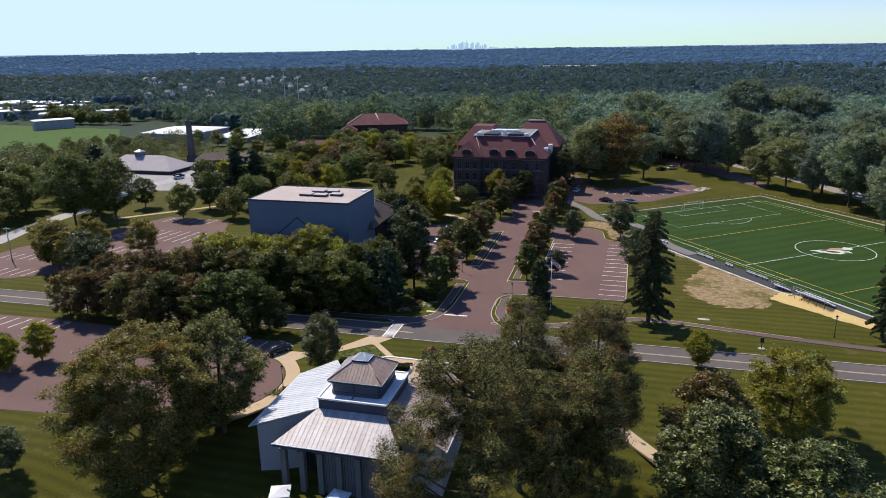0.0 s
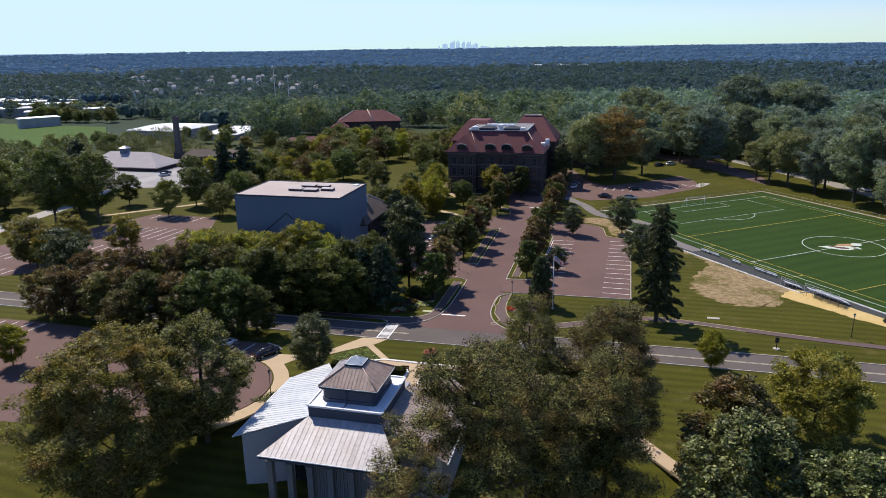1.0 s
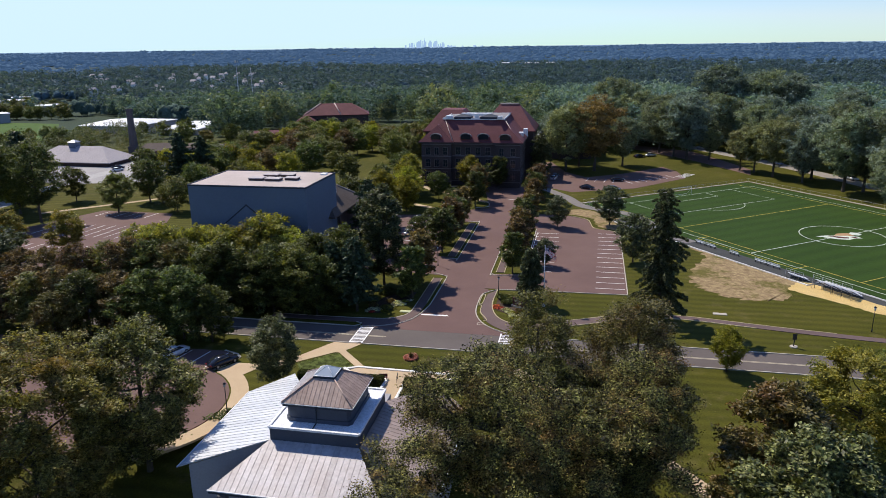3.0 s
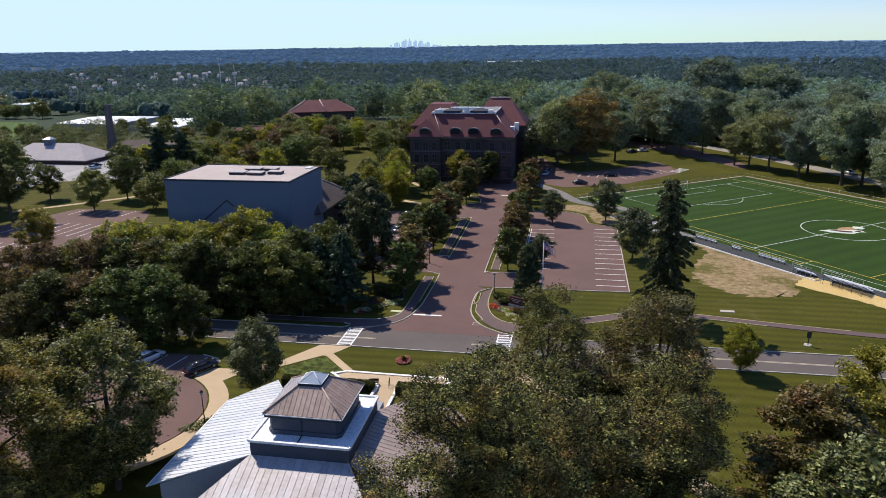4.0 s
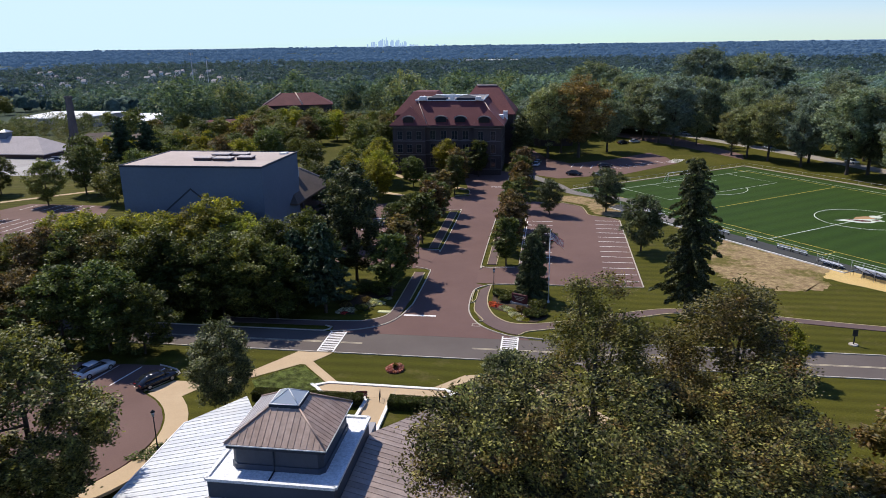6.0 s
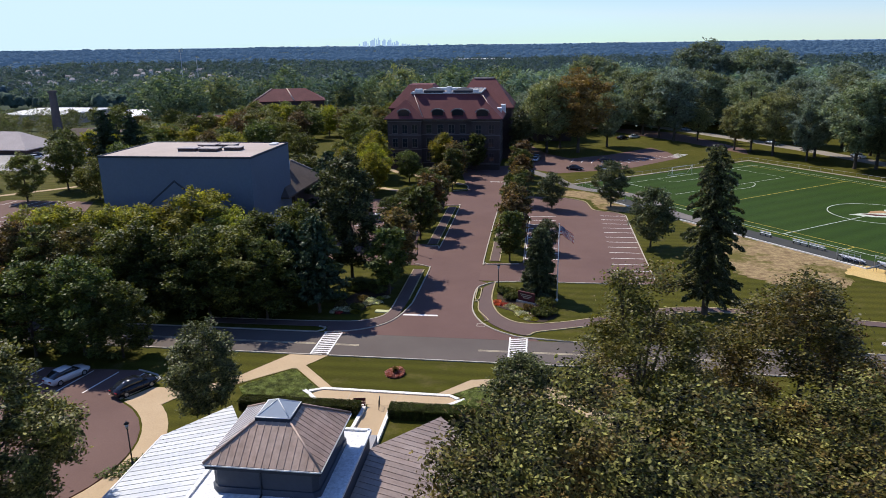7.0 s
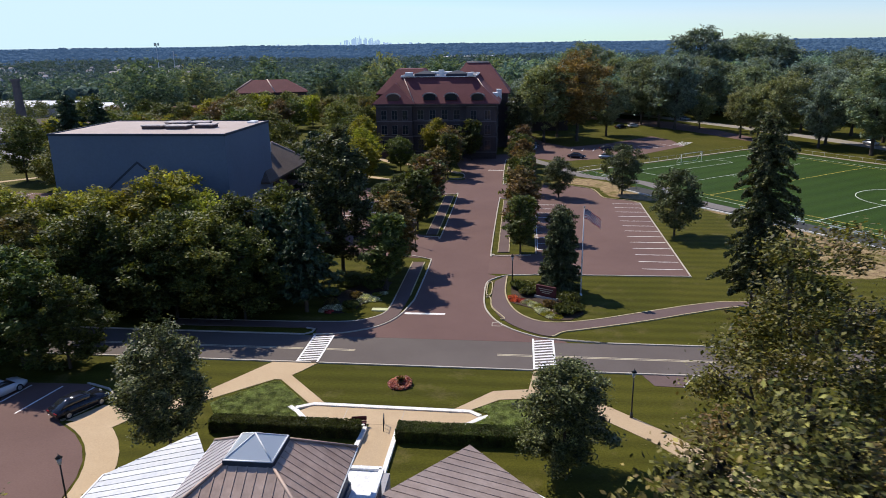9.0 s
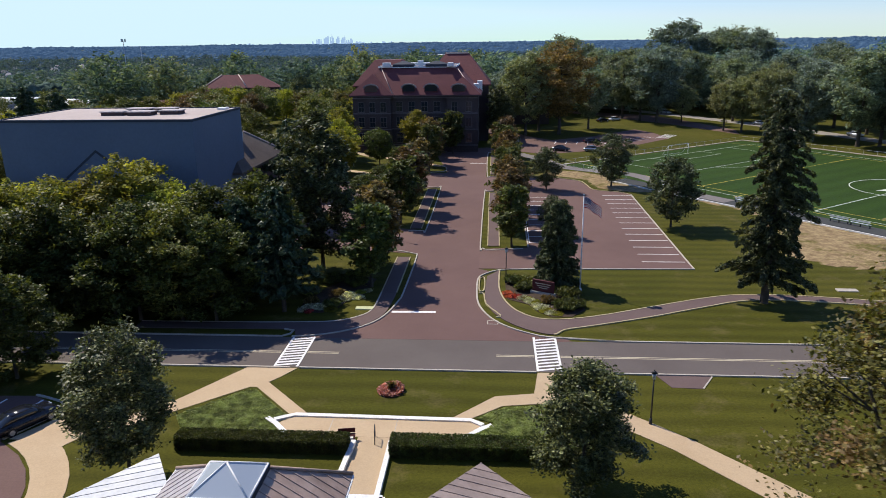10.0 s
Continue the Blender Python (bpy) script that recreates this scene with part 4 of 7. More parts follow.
forecourt = slab("pavement_15", [(-9.2, -11.8), (4.0, -12.0), (5.0, -12.8), (3.4, -14.4), (-9.0, -14.4), (-10.4, -13.0)], 0.06, TAN, "tan concrete forecourt with white stone edging", "pavement")
for pts in ([(-11.2, -12.2), (-10.3, -13.0), (-9.0, -14.5), (-4.1, -14.75)], [(-1.5, -14.75), (3.4, -14.5), (4.9, -13.0), (5.6, -12.5)], [(-10.6, -12.4), (-9.2, -11.65), (4.0, -11.85), (4.9, -12.5)]):
    child_strip("coping", forecourt, pts, 0.42, 0.0, 0.17, WHITESTONE, "white stone coping")
for uu in (-6.2, -1.4):
    child_strip("joint", forecourt, [(uu, -14.3), (uu, -11.9)], 0.05, 0.0, 0.064, PALE)
approach = slab("pavement_16", [(-3.9, -14.4), (-1.65, -14.4), (-1.5, -29.0), (-4.6, -29.0)], 0.05, TAN, "tan concrete walk down to the pavilion door", "pavement")
for a, b in (((-4.05, -15.2), (-4.55, -27.0)), ((-1.45, -15.2), (-1.45, -27.0))):
    child_strip("coping", approach, [a, b], 0.34, -0.2, 0.3, WHITESTONE, "white stone side wall")
apron = slab("pavement_17", [(19.2, NEAR - 0.2), (23.7, NEAR - 0.2), (22.4, -5.95), (20.0, -5.85)], 0.03, WALK, "short grey asphalt apron at the road")
kerb(apron, [(23.75, NEAR - 0.25), (22.45, -5.95)], PALE, 0.12, 0.06)

# bare ground and beds
def patch(name, poly, top, material, label, jitter=0.6, seed=1, category="ground"):
    rng = np.random.default_rng(seed)
    pts = [(p[0] + rng.uniform(-jitter, jitter), p[1] + rng.uniform(-jitter, jitter)) for p in rounded(list(poly) + [poly[0]], 9)[:-1]]
    return slab(name, pts, top, material, label, category)


patch("bare_soil", [(40.5, 63.0), (47, 53.5), (44.5, 45), (42.2, 39), (43.0, 32.0), (47, 27.6), (52, 25.8), (57, 27.4), (60.5, 33.5), (64.4, 35.0), (61, 40.5), (55, 48.5), (48, 57.5), (43.5, 63.5)], 0.02, DIRT, "straw-covered bare soil beside the sports field", 0.85, 4)
patch("sand_strip", [(58.8, 33.0), (62.5, 38.0), (64.8, 36.2), (68.4, 31.5), (75.0, 23.6), (80, 17.0), (77.0, 17.5), (71.0, 22.0), (66.0, 26.5)], 0.03, SAND, "strip of ochre sand beside the bleachers", 0.25, 5)
patch("bare_soil", [(13, 86.5), (19, 86.5), (24, 82.5), (25.5, 75), (31, 71), (35, 72), (33, 80), (27, 89), (20, 93)], 0.015, DIRT, "dry worn grass beside the car park", 0.4, 6)


def west_pitch():
    """The mown playing field beyond the low halls, laid on the slope."""
    me = bpy.data.meshes.new("playing_field")
    quad = [(-417, 667), (-262, 572), (-190, 412), (-262, 404)]
    n = 14
    vs, fs = [], []
    for i in range(n + 1):
        for j in range(n + 1):
            a, b = i / n, j / n
            x = (1 - a) * (1 - b) * quad[0][0] + a * (1 - b) * quad[1][0] + a * b * quad[2][0] + (1 - a) * b * quad[3][0]
            y = (1 - a) * (1 - b) * quad[0][1] + a * (1 - b) * quad[1][1] + a * b * quad[2][1] + (1 - a) * b * quad[3][1]
            vs.append((x, y, float(land(x, y)) + 0.35))
    for i in range(n):
        for j in range(n):
            k = i * (n + 1) + j
            fs.append((k, k + 1, k + n + 2, k + n + 1))
    me.from_pydata(vs, [], [f[::-1] for f in fs])
    me.materials.append(lawn("bright mown field", (0.050, 0.098, 0.010), (0.062, 0.112, 0.013), (0.080, 0.105, 0.020)))
    return tagged(new("playing_field", me), "bright green mown playing field", "playing field", "", "structure")


west_pitch()

# ---- buildings ----
def plane_of(pts):
    a, b, c = (Vector(p) for p in pts[:3])
    n = (b - a).cross(c - a)
    return lambda x, y: a.z - (n.x * (x - a.x) + n.y * (y - a.y)) / n.z


def seamed_roof(parent, name, pts, step, material, label="", thick=0.12):
    """A sloping roof face laid with upright-seamed sheets, each sheet a part."""
    h = plane_of(pts)
    g = Vector((h(1, 0) - h(0, 0), h(0, 1) - h(0, 0)))
    side = Vector((-g.y, g.x)).normalized()
    plan = [(p[0], p[1]) for p in pts]
    bm = bmesh.new()
    prism(bm, plan, [h(*p) - thick for p in plan], [h(*p) - 0.01 for p in plan])
    base = part(name, bm, material, parent, label)
    ks = [side.x * p[0] + side.y * p[1] for p in plan]
    k = min(ks)
    while k < max(ks) - 0.05:
        poly = clip_half(clip_half(plan, (side.x, side.y), k + step - 0.005), (-side.x, -side.y), -(k + 0.005))
        if len(poly) > 2:
            b2 = bmesh.new()
            prism(b2, poly, [h(*p) - 0.02 for p in poly], [h(*p) + 0.012 for p in poly])
            rib = clip_half(poly, (side.x, side.y), k + 0.055)
            if len(rib) > 2:
                prism(b2, rib, [h(*p) + 0.0 for p in rib], [h(*p) + 0.045 for p in rib])
            part("roof_sheet", b2, material, base)
        k += step
    return base


def pavilion():
    root = thing("pavilion", "pale single-storey pavilion with seamed metal roofs and a skylit cupola", "building", CAMPUS)
    cu, cv = -3.8, -36.9
    x0, x1, y0, y1 = cu - 4.65, cu + 4.65, cv - 4.75, cv + 4.75
    # walls under the roofs
    bm = bmesh.new()
    left = [(-16.2, -44.0), (-16.4, -29.2), (-12.3, -26.2), (x0, y1 - 0.6), (x0, y0 + 0.4)]
    prism(bm, left, -3.0, [4.25, 4.25, 4.25, 6.2, 6.2])
    right = [(2 * cu - p[0], p[1]) for p in left]
    prism(bm, right, -3.0, [4.25, 4.25, 4.25, 6.2, 6.2])
    prism(bm, [(x0 + 0.02, y0 + 0.4), (x1 - 0.02, y0 + 0.4), (x1 - 0.02, -30.0), (x0 + 0.02, -30.0)], -3.0, 6.3)
    part("wall", bm, CREAM, root, "pale grey stucco wall")
    # front porch: recess, columns, beam; their stucco is darkened to paint in shade
    bm = bmesh.new()
    box(bm, -11.6, 4.0, -46.7, -46.2, 3.2, 4.1, 0.03)
    part("beam", bm, SHADED_PORCH, root)
    col = bmesh.new()
    prism(col, [(-0.36, -0.34), (0.36, -0.34), (0.36, 0.34), (-0.36, 0.34)], -2.9, 3.25)
    prism(col, [(-0.45, -0.42), (0.45, -0.42), (0.45, 0.42), (-0.45, 0.42)], -2.95, -2.6)
    prism(col, [(-0.45, -0.42), (0.45, -0.42), (0.45, 0.42), (-0.45, 0.42)], 2.95, 3.2)
    cm = mesh_of(col, SHADED_PORCH, "column")
    for k in range(7):
        part("column", cm, None, root).location = (-11.3 + k * 2.5, -46.45, 0)
    bm = bmesh.new()
    box(bm, -12.2, 4.6, -48.2, -41.5, -3.4, -2.62)
    part("porch_floor", bm, PALE, root, "pale concrete porch floor")
    for k in range(6):
        bm = bmesh.new()
        box(bm, -10.9 + k * 2.5, -9.3 + k * 2.5, -42.0, -41.68, -2.4, 2.6)
        win = part("window", bm, WINDOW, root, "tall dark glazed opening")
        bm = bmesh.new()
        for dx in (0.0, 0.8, 1.6):
            box(bm, -10.94 + k * 2.5 + dx, -10.86 + k * 2.5 + dx, -42.06, -41.98, -2.4, 2.6)
        part("window_frame", bm, DARKMETAL, win)
    slat = mesh_of(box(bmesh.new(), 0, 0.17, 0, 0.1, -2.6, 3.2), SHADED_PORCH, "slat")
    for k in range(2, 6):
        for i in range(8):
            part("slat", slat, None, root).location = (-10.92 + k * 2.5 + i * 0.218, -46.3 + 0.04 * (i % 2), 0)
    # roof faces
    seamed_roof(root, "roof", [(x0, y0, 6.5), (-16.9, -44.6, 4.45), (-17.0, -28.9, 4.45), (-12.6, -25.5, 4.55), (x0, y1, 6.5)], 0.62, SILVER, "bright silver seamed metal roof")
    m = lambda p: (2 * cu - p[0], p[1], p[2])
    seamed_roof(root, "roof", [m(p) for p in [(x0, y0, 6.5), (-16.9, -44.6, 4.45), (-17.0, -28.9, 4.45), (-12.6, -25.5, 4.55), (x0, y1, 6.5)]], 0.62, PLUM, "greyed brown seamed metal roof")
    seamed_roof(root, "roof", [(x0, y0, 6.5), (x1, y0, 6.5), (4.7, -47.3, 4.15), (-12.3, -47.3, 4.15)], 0.62, SILVERBROWN, "silver seamed metal roof with brown streaks")
    bm = bmesh.new()
    strip(bm, [(-12.4, -47.36), (4.8, -47.36)], 0.14, 4.06, 4.16)
    part("gutter", bm, WHITEPAINT, root, "white gutter")
    bm = bmesh.new()
    strip(bm, [(-12.3, -47.3), (4.7, -47.3)], 0.12, 3.78, 4.06)
    part("fascia", bm, GREYTRIM, root, "dark eaves board")
    bm = bmesh.new()
    strip(bm, [(-17.05, -44.7), (-17.15, -28.9), (-12.6, -25.35)], 0.12, 4.32, 4.42)
    part("gutter", bm, WHITEPAINT, root, "white gutter")
    bm = bmesh.new()
    strip(bm, [(9.45, -44.7), (9.55, -28.9), (5.0, -25.35)], 0.12, 4.32, 4.42)
    part("gutter", bm, WHITEPAINT, root, "white gutter")
    # box tier with white coping
    bm = bmesh.new()
    prism(bm, [(x0 + 0.05, y0 + 0.05), (x1 - 0.05, y0 + 0.05), (x1 - 0.05, y1 - 0.05), (x0 + 0.05, y1 - 0.05)], 6.0, 7.86)
    part("attic_wall", bm, SLATE, root, "blue-grey box tier under the cupola")
    bm = bmesh.new()
    prism(bm, [(x0 + 0.1, y0 + 0.1), (x1 - 0.1, y0 + 0.1), (x1 - 0.1, y1 - 0.1), (x0 + 0.1, y1 - 0.1)], 7.80, 7.92)
    part("terrace", bm, COPING, root, "white membrane roof terrace")
    bm = bmesh.new()
    for a, b in (((x0, y0), (x1, y0)), ((x1, y0), (x1, y1)), ((x1, y1), (x0, y1)), ((x0, y1), (x0, y0))):
        strip(bm, [a, b], 0.26, 7.84, 8.06)
    part("coping", bm, COPING, root, "white metal coping")
    # cupola
    a, b, c = 3.35, 3.2, 0.35
    foot = [(cu - a + c, cv - b), (cu + a - c, cv - b), (cu + a, cv - b + c), (cu + a, cv + b - c), (cu + a - c, cv + b), (cu - a + c, cv + b), (cu - a, cv + b - c), (cu - a, cv - b + c)]
    bm = bmesh.new()
    prism(bm, foot, 7.9, 9.9)
    prism(bm, [(cu + (p[0] - cu) * 1.03, cv + (p[1] - cv) * 1.03) for p in foot], 7.9, 8.35)
    part("cupola_wall", bm, SLATE, root, "blue-grey cupola wall")
    bm = bmesh.new()
    tube(bm, (cu - 0.2, y0 - 0.02, 7.9), (cu - 0.2, cv - b - 0.05, 8.0), 0.06)
    tube(bm, (cu - 0.2, cv - b - 0.06, 8.0), (cu - 0.2, cv - b - 0.06, 9.8), 0.06)
    part("downpipe", bm, GREYTRIM, root, "dark downpipe")
    e, f, s = 3.7, 3.5, 1.15
    low = [(cu - e, cv - f, 10.0), (cu + e, cv - f, 10.0), (cu + e, cv + f, 10.0), (cu - e, cv + f, 10.0)]
    top = [(cu - s, cv - s, 11.75), (cu + s, cv - s, 11.75), (cu + s, cv + s, 11.75), (cu - s, cv + s, 11.75)]
    for i in range(4):
        j = (i + 1) % 4
        seamed_roof(root, "cupola_roof", [low[i], low[j], top[j], top[i]], 0.46, SILVERBROWN if i == 3 else BROWNMETAL, "weathered brown seamed metal roof")
    bm = bmesh.new()
    for i in range(4):
        j = (i + 1) % 4
        strip(bm, [low[i][:2], low[j][:2]], 0.12, 9.90, 9.98)
    part("fascia", bm, WHITEPAINT, root, "white eaves edge")
    bm = bmesh.new()
    for i in range(4):
        j = (i + 1) % 4
        strip(bm, [(cu + (low[i][0] - cu) * 0.97, cv + (low[i][1] - cv) * 0.97), (cu + (low[j][0] - cu) * 0.97, cv + (low[j][1] - cv) * 0.97)], 0.1, 9.62, 9.9)
    part("soffit_board", bm, GREYTRIM, root, "dark board under the eaves")
    for i in range(4):
        bm = bmesh.new()
        tube(bm, Vector(low[i]) + Vector((0, 0, 0.06)), Vector(top[i]) + Vector((0, 0, 0.06)), 0.07, None, 6)
        part("hip_cap", bm, BROWNMETAL, root)
    bm = bmesh.new()
    prism(bm, [(cu - s, cv - s), (cu + s, cv - s), (cu + s, cv + s), (cu - s, cv + s)], 11.55, 12.0)
    part("skylight_kerb", bm, GREYTRIM, root, "dark skylight kerb")
    apex = Vector((cu, cv, 12.75))
    q = [Vector((cu + dx * 1.1, cv + dy * 1.1, 12.0)) for dx, dy in ((-1, -1), (1, -1), (1, 1), (-1, 1))]
    for i in range(4):
        bm = bmesh.new()
        vs = [bm.verts.new(p) for p in (q[i], q[(i + 1) % 4], apex)]
        lo = [bm.verts.new(p - Vector((0, 0, 0.05))) for p in (q[i], q[(i + 1) % 4], apex)]
        bm.faces.new(vs)
        bm.faces.new(lo[::-1])
        for k in range(3):
            bm.faces.new((vs[k], lo[k], lo[(k + 1) % 3], vs[(k + 1) % 3]))
        part("skylight_pane", bm, SKYGLASS, root, "pale skylight pane")
    for i in range(4):
        bm = bmesh.new()
        tube(bm, q[i], apex, 0.035, None, 5)
        part("skylight_bar", bm, WHITEPAINT, root, "white skylight bar")
        bm = bmesh.new()
        tube(bm, q[i], q[(i + 1) % 4], 0.05, None, 5)
        part("skylight_frame", bm, WHITEPAINT, root, "white skylight edge")
    return root


pavilion()


def hip_roof(bm, x0, x1, y0, y1, z0, z1, inset, eave=0.5, mat=0):
    """A hip roof with a level top, of rectangle plan."""
    lo = [(x0 - eave, y0 - eave, z0), (x1 + eave, y0 - eave, z0), (x1 + eave, y1 + eave, z0), (x0 - eave, y1 + eave, z0)]
    hi = [(x0 + inset[0], y0 + inset[1], z1), (x1 - inset[0], y0 + inset[1], z1), (x1 - inset[0], y1 - inset[1], z1), (x0 + inset[0], y1 - inset[1], z1)]
    under = [bm.verts.new((p[0], p[1], p[2] - 0.3)) for p in lo]
    lo, hi = [bm.verts.new(p) for p in lo], [bm.verts.new(p) for p in hi]
    bm.faces.new(hi).material_index = mat
    bm.faces.new(under[::-1]).material_index = mat
    for i in range(4):
        j = (i + 1) % 4
        bm.faces.new((lo[i], lo[j], hi[j], hi[i])).material_index = mat
        bm.faces.new((under[i], under[j], lo[j], lo[i])).material_index = mat
    return bm


def wall_window(parent, x, y, z, w, h, axis="y", side=-1, sill=True, arched=False):
    """A framed window set into a wall face; axis is the wall's normal."""
    root = None
    def put(bm, a0, a1, d0, d1, z0, z1):
        if axis == "y":
            box(bm, a0, a1, min(d0, d1), max(d0, d1), z0, z1)
        else:
            box(bm, min(d0, d1), max(d0, d1), a0, a1, z0, z1)
    c, face = (x, y) if axis == "y" else (y, x)
    bm = bmesh.new()
    put(bm, c - w / 2, c + w / 2, face + side * 0.03, face - side * 0.2, z, z + h)
    root = part("window", bm, WINDOW, parent)
    bm = bmesh.new()
    t = 0.09
    for a0, a1, z0, z1 in ((c - w / 2 - t, c - w / 2, z, z + h), (c + w / 2, c + w / 2 + t, z, z + h), (c - w / 2 - t, c + w / 2 + t, z + h, z + h + t), (c - 0.03, c + 0.03, z, z + h), (c - w / 2, c + w / 2, z + h * 0.5 - 0.03, z + h * 0.5 + 0.03)):
        put(bm, a0, a1, face + side * 0.06, face - side * 0.02, z0, z1)
    part("window_frame", bm, STONEBAND, root)
    if sill:
        bm = bmesh.new()
        put(bm, c - w / 2 - 0.2, c + w / 2 + 0.2, face + side * 0.16, face - side * 0.02, z - 0.18, z)
        part("sill", bm, STONEBAND, root)
    return root


HOOD = surface("grey lead hood", (0.26, 0.22, 0.21), (0.32, 0.27, 0.26), 0.5, 5.0, 0.8)
DECK = surface("grey roof membrane", (0.20, 0.19, 0.19), (0.26, 0.25, 0.25), 0.2, 4.0, 0.9)


def main_hall():
    root = thing("college_hall", "large brick hall with a red tile hip roof and arched dormers", "building", CAMPUS)
    x0, x1, y0, y1, e, t = -29.8, 1.4, 122.0, 152.0, 14.1, 20.9
    bm = bmesh.new()
    box(bm, x0, x1, y0, y1, -0.5, e)
    part("wall", bm, BRICKWALL, root, "dark red-brown brick wall")
    for a, b in ((x0 - 0.2, x0 + 9.4), (x1 - 7.6, x1 + 0.2)):
        bm = bmesh.new()
        box(bm, a, b, y0 - 1.4, y0 + 0.2, -0.5, e)
        part("bay_wall", bm, BRICKWALL, root, "projecting brick end bay")
    bm = bmesh.new()
    for z in (1.6, 5.6, 9.6, 13.4):
        strip(bm, [(x0 - 0.25, y0 - 1.46), (x0 + 9.45, y0 - 1.46), (x0 + 9.45, y0 - 0.06), (x1 - 7.65, y0 - 0.06), (x1 - 7.65, y0 - 1.46), (x1 + 0.25, y0 - 1.46)], 0.12, z, z + 0.28)
    part("string_course", bm, STONEBAND, root, "pale stone bands")
    for z in (2.4, 6.4, 10.2):
        for k in range(3):
            wall_window(root, x0 + 1.9 + k * 2.8, y0 - 1.4, z, 1.35, 2.3)
            if k < 2:
                wall_window(root, x1 - 5.7 + k * 3.6, y0 - 1.4, z, 1.35, 2.3)
        for k in range(4):
            wall_window(root, x0 + 11.4 + k * 3.2, y0, z, 1.5, 2.3)
        for k in range(7):
            wall_window(root, x1, y0 + 2.6 + k * 4.2, z, 1.4, 2.3, "x", 1)
    bm = bmesh.new()
    hip_roof(bm, x0, x1, y0, y1, e + 0.2, t, (6.2, 5.6), 0.9)
    part("roof", bm, REDTILE, root, "red clay tile hip roof")
    for a, b, h in ((x0 - 0.2, x0 + 9.4, 5.2), (x1 - 7.6, x1 + 0.2, 4.4)):
        bm = bmesh.new()
        hip_roof(bm, a, b, y0 - 1.4, y0 + 9, e + 0.25, e + h, ((b - a) / 2 - 0.1, 3.0), 0.8)
        part("bay_roof", bm, REDTILE, root, "red tile roof over the end bay")
    bm = bmesh.new()
    tube(bm, (x0 + 9.9, y0 - 1.0, e + 0.35), (x0 + 6.4, y0 + 5.2, t - 0.3), 0.12, None, 6)
    part("ridge", bm, REDRIDGE, root, "pale ridge tiles")
    bm = bmesh.new()
    tube(bm, (x1 - 0.6, y0 - 1.2, e + 0.5), (x1 - 5.0, y0 + 4.6, t - 0.6), 0.12, None, 6)
    part("ridge", bm, REDRIDGE, root, "pale ridge tiles")
    bm = bmesh.new()
    strip(bm, [(x0 - 0.9, y0 - 2.2), (x1 + 1.0, y0 - 2.2)], 0.2, e - 0.15, e + 0.12)
    strip(bm, [(x1 + 1.0, y0 - 2.2), (x1 + 1.0, y1)], 0.2, e - 0.15, e + 0.12)
    part("gutter", bm, BRICKWALL, root)
    # arched dormers
    for u in (x0 + 4.6, x0 + 14.0, x0 + 19.6, x0 + 26.6):
        d = bmesh.new()
        v = y0 - 1.7 if u in (x0 + 4.6, x0 + 26.6) else y0 - 0.5
        n = 10
        prof = [(-1.7, 0.0)] + [(-1.7 * math.cos(math.pi * i / n), 1.0 + 0.85 * math.sin(math.pi * i / n)) for i in range(n + 1)] + [(1.7, 0.0)]
        fr = [d.verts.new((u + p[0], v, e + 0.9 + p[1])) for p in prof]
        bk = [d.verts.new((u + p[0], v + 5.0, e + 0.9 + p[1])) for p in prof]
        d.faces.new(fr[::-1])
        d.faces.new(bk)
        for i in range(len(prof)):
            j = (i + 1) % len(prof)
            d.faces.new((fr[i], fr[j], bk[j], bk[i]))
        dm = part("dormer", d, REDTILE, root, "arched dormer with a pale hood")
        h = bmesh.new()
        rim = [(u - 1.82 * math.cos(math.pi * i / n), e + 1.9 + 0.95 * math.sin(math.pi * i / n)) for i in range(n + 1)]
        rings = [[h.verts.new((u + (a - u) * (1 + 0.09 * p), v - 0.12 + q, e + 1.9 + (z - e - 1.9) * (1 + 0.16 * p))) for p, q in ((-1, -0.16), (1, -0.16), (1, 0.2), (-1, 0.2))] for a, z in rim]
        for p, q in zip(rings, rings[1:]):
            for i in range(4):
                h.faces.new((p[i], q[i], q[(i + 1) % 4], p[(i + 1) % 4]))
        h.faces.new(rings[0])
        h.faces.new(rings[-1][::-1])
        part("hood", h, HOOD, dm, "pale arched hood")
        w = bmesh.new()
        pf = [(p[0] * 0.88, 0.1 + p[1] * 0.9) for p in prof]
        a = [w.verts.new((u + p[0], v - 0.05, e + 0.9 + p[1])) for p in pf]
        b = [w.verts.new((u + p[0], v + 0.1, e + 0.9 + p[1])) for p in pf]
        w.faces.new(a[::-1])
        w.faces.new(b)
        for i in range(len(pf)):
            w.faces.new((a[i], a[(i + 1) % len(pf)], b[(i + 1) % len(pf)], b[i]))
        part("window", w, WINDOW, dm)
    # level deck with parapet and plant
    bm = bmesh.new()
    dx0, dx1, dy0, dy1 = x0 + 5.6, x1 - 5.6, y0 + 5.2, y1 - 5.2
    for a, b in (((dx0, dy0), (dx1, dy0)), ((dx1, dy0), (dx1, dy1)), ((dx1, dy1), (dx0, dy1)), ((dx0, dy1), (dx0, dy0))):
        strip(bm, [a, b], 0.16, t - 0.2, t + 0.22)
    part("parapet", bm, COPING, root, "white deck parapet")
    bm = bmesh.new()
    box(bm, dx0, dx1, dy0, dy1, t - 0.1, t + 0.08)
    part("deck", bm, DECK, root, "grey level roof deck")
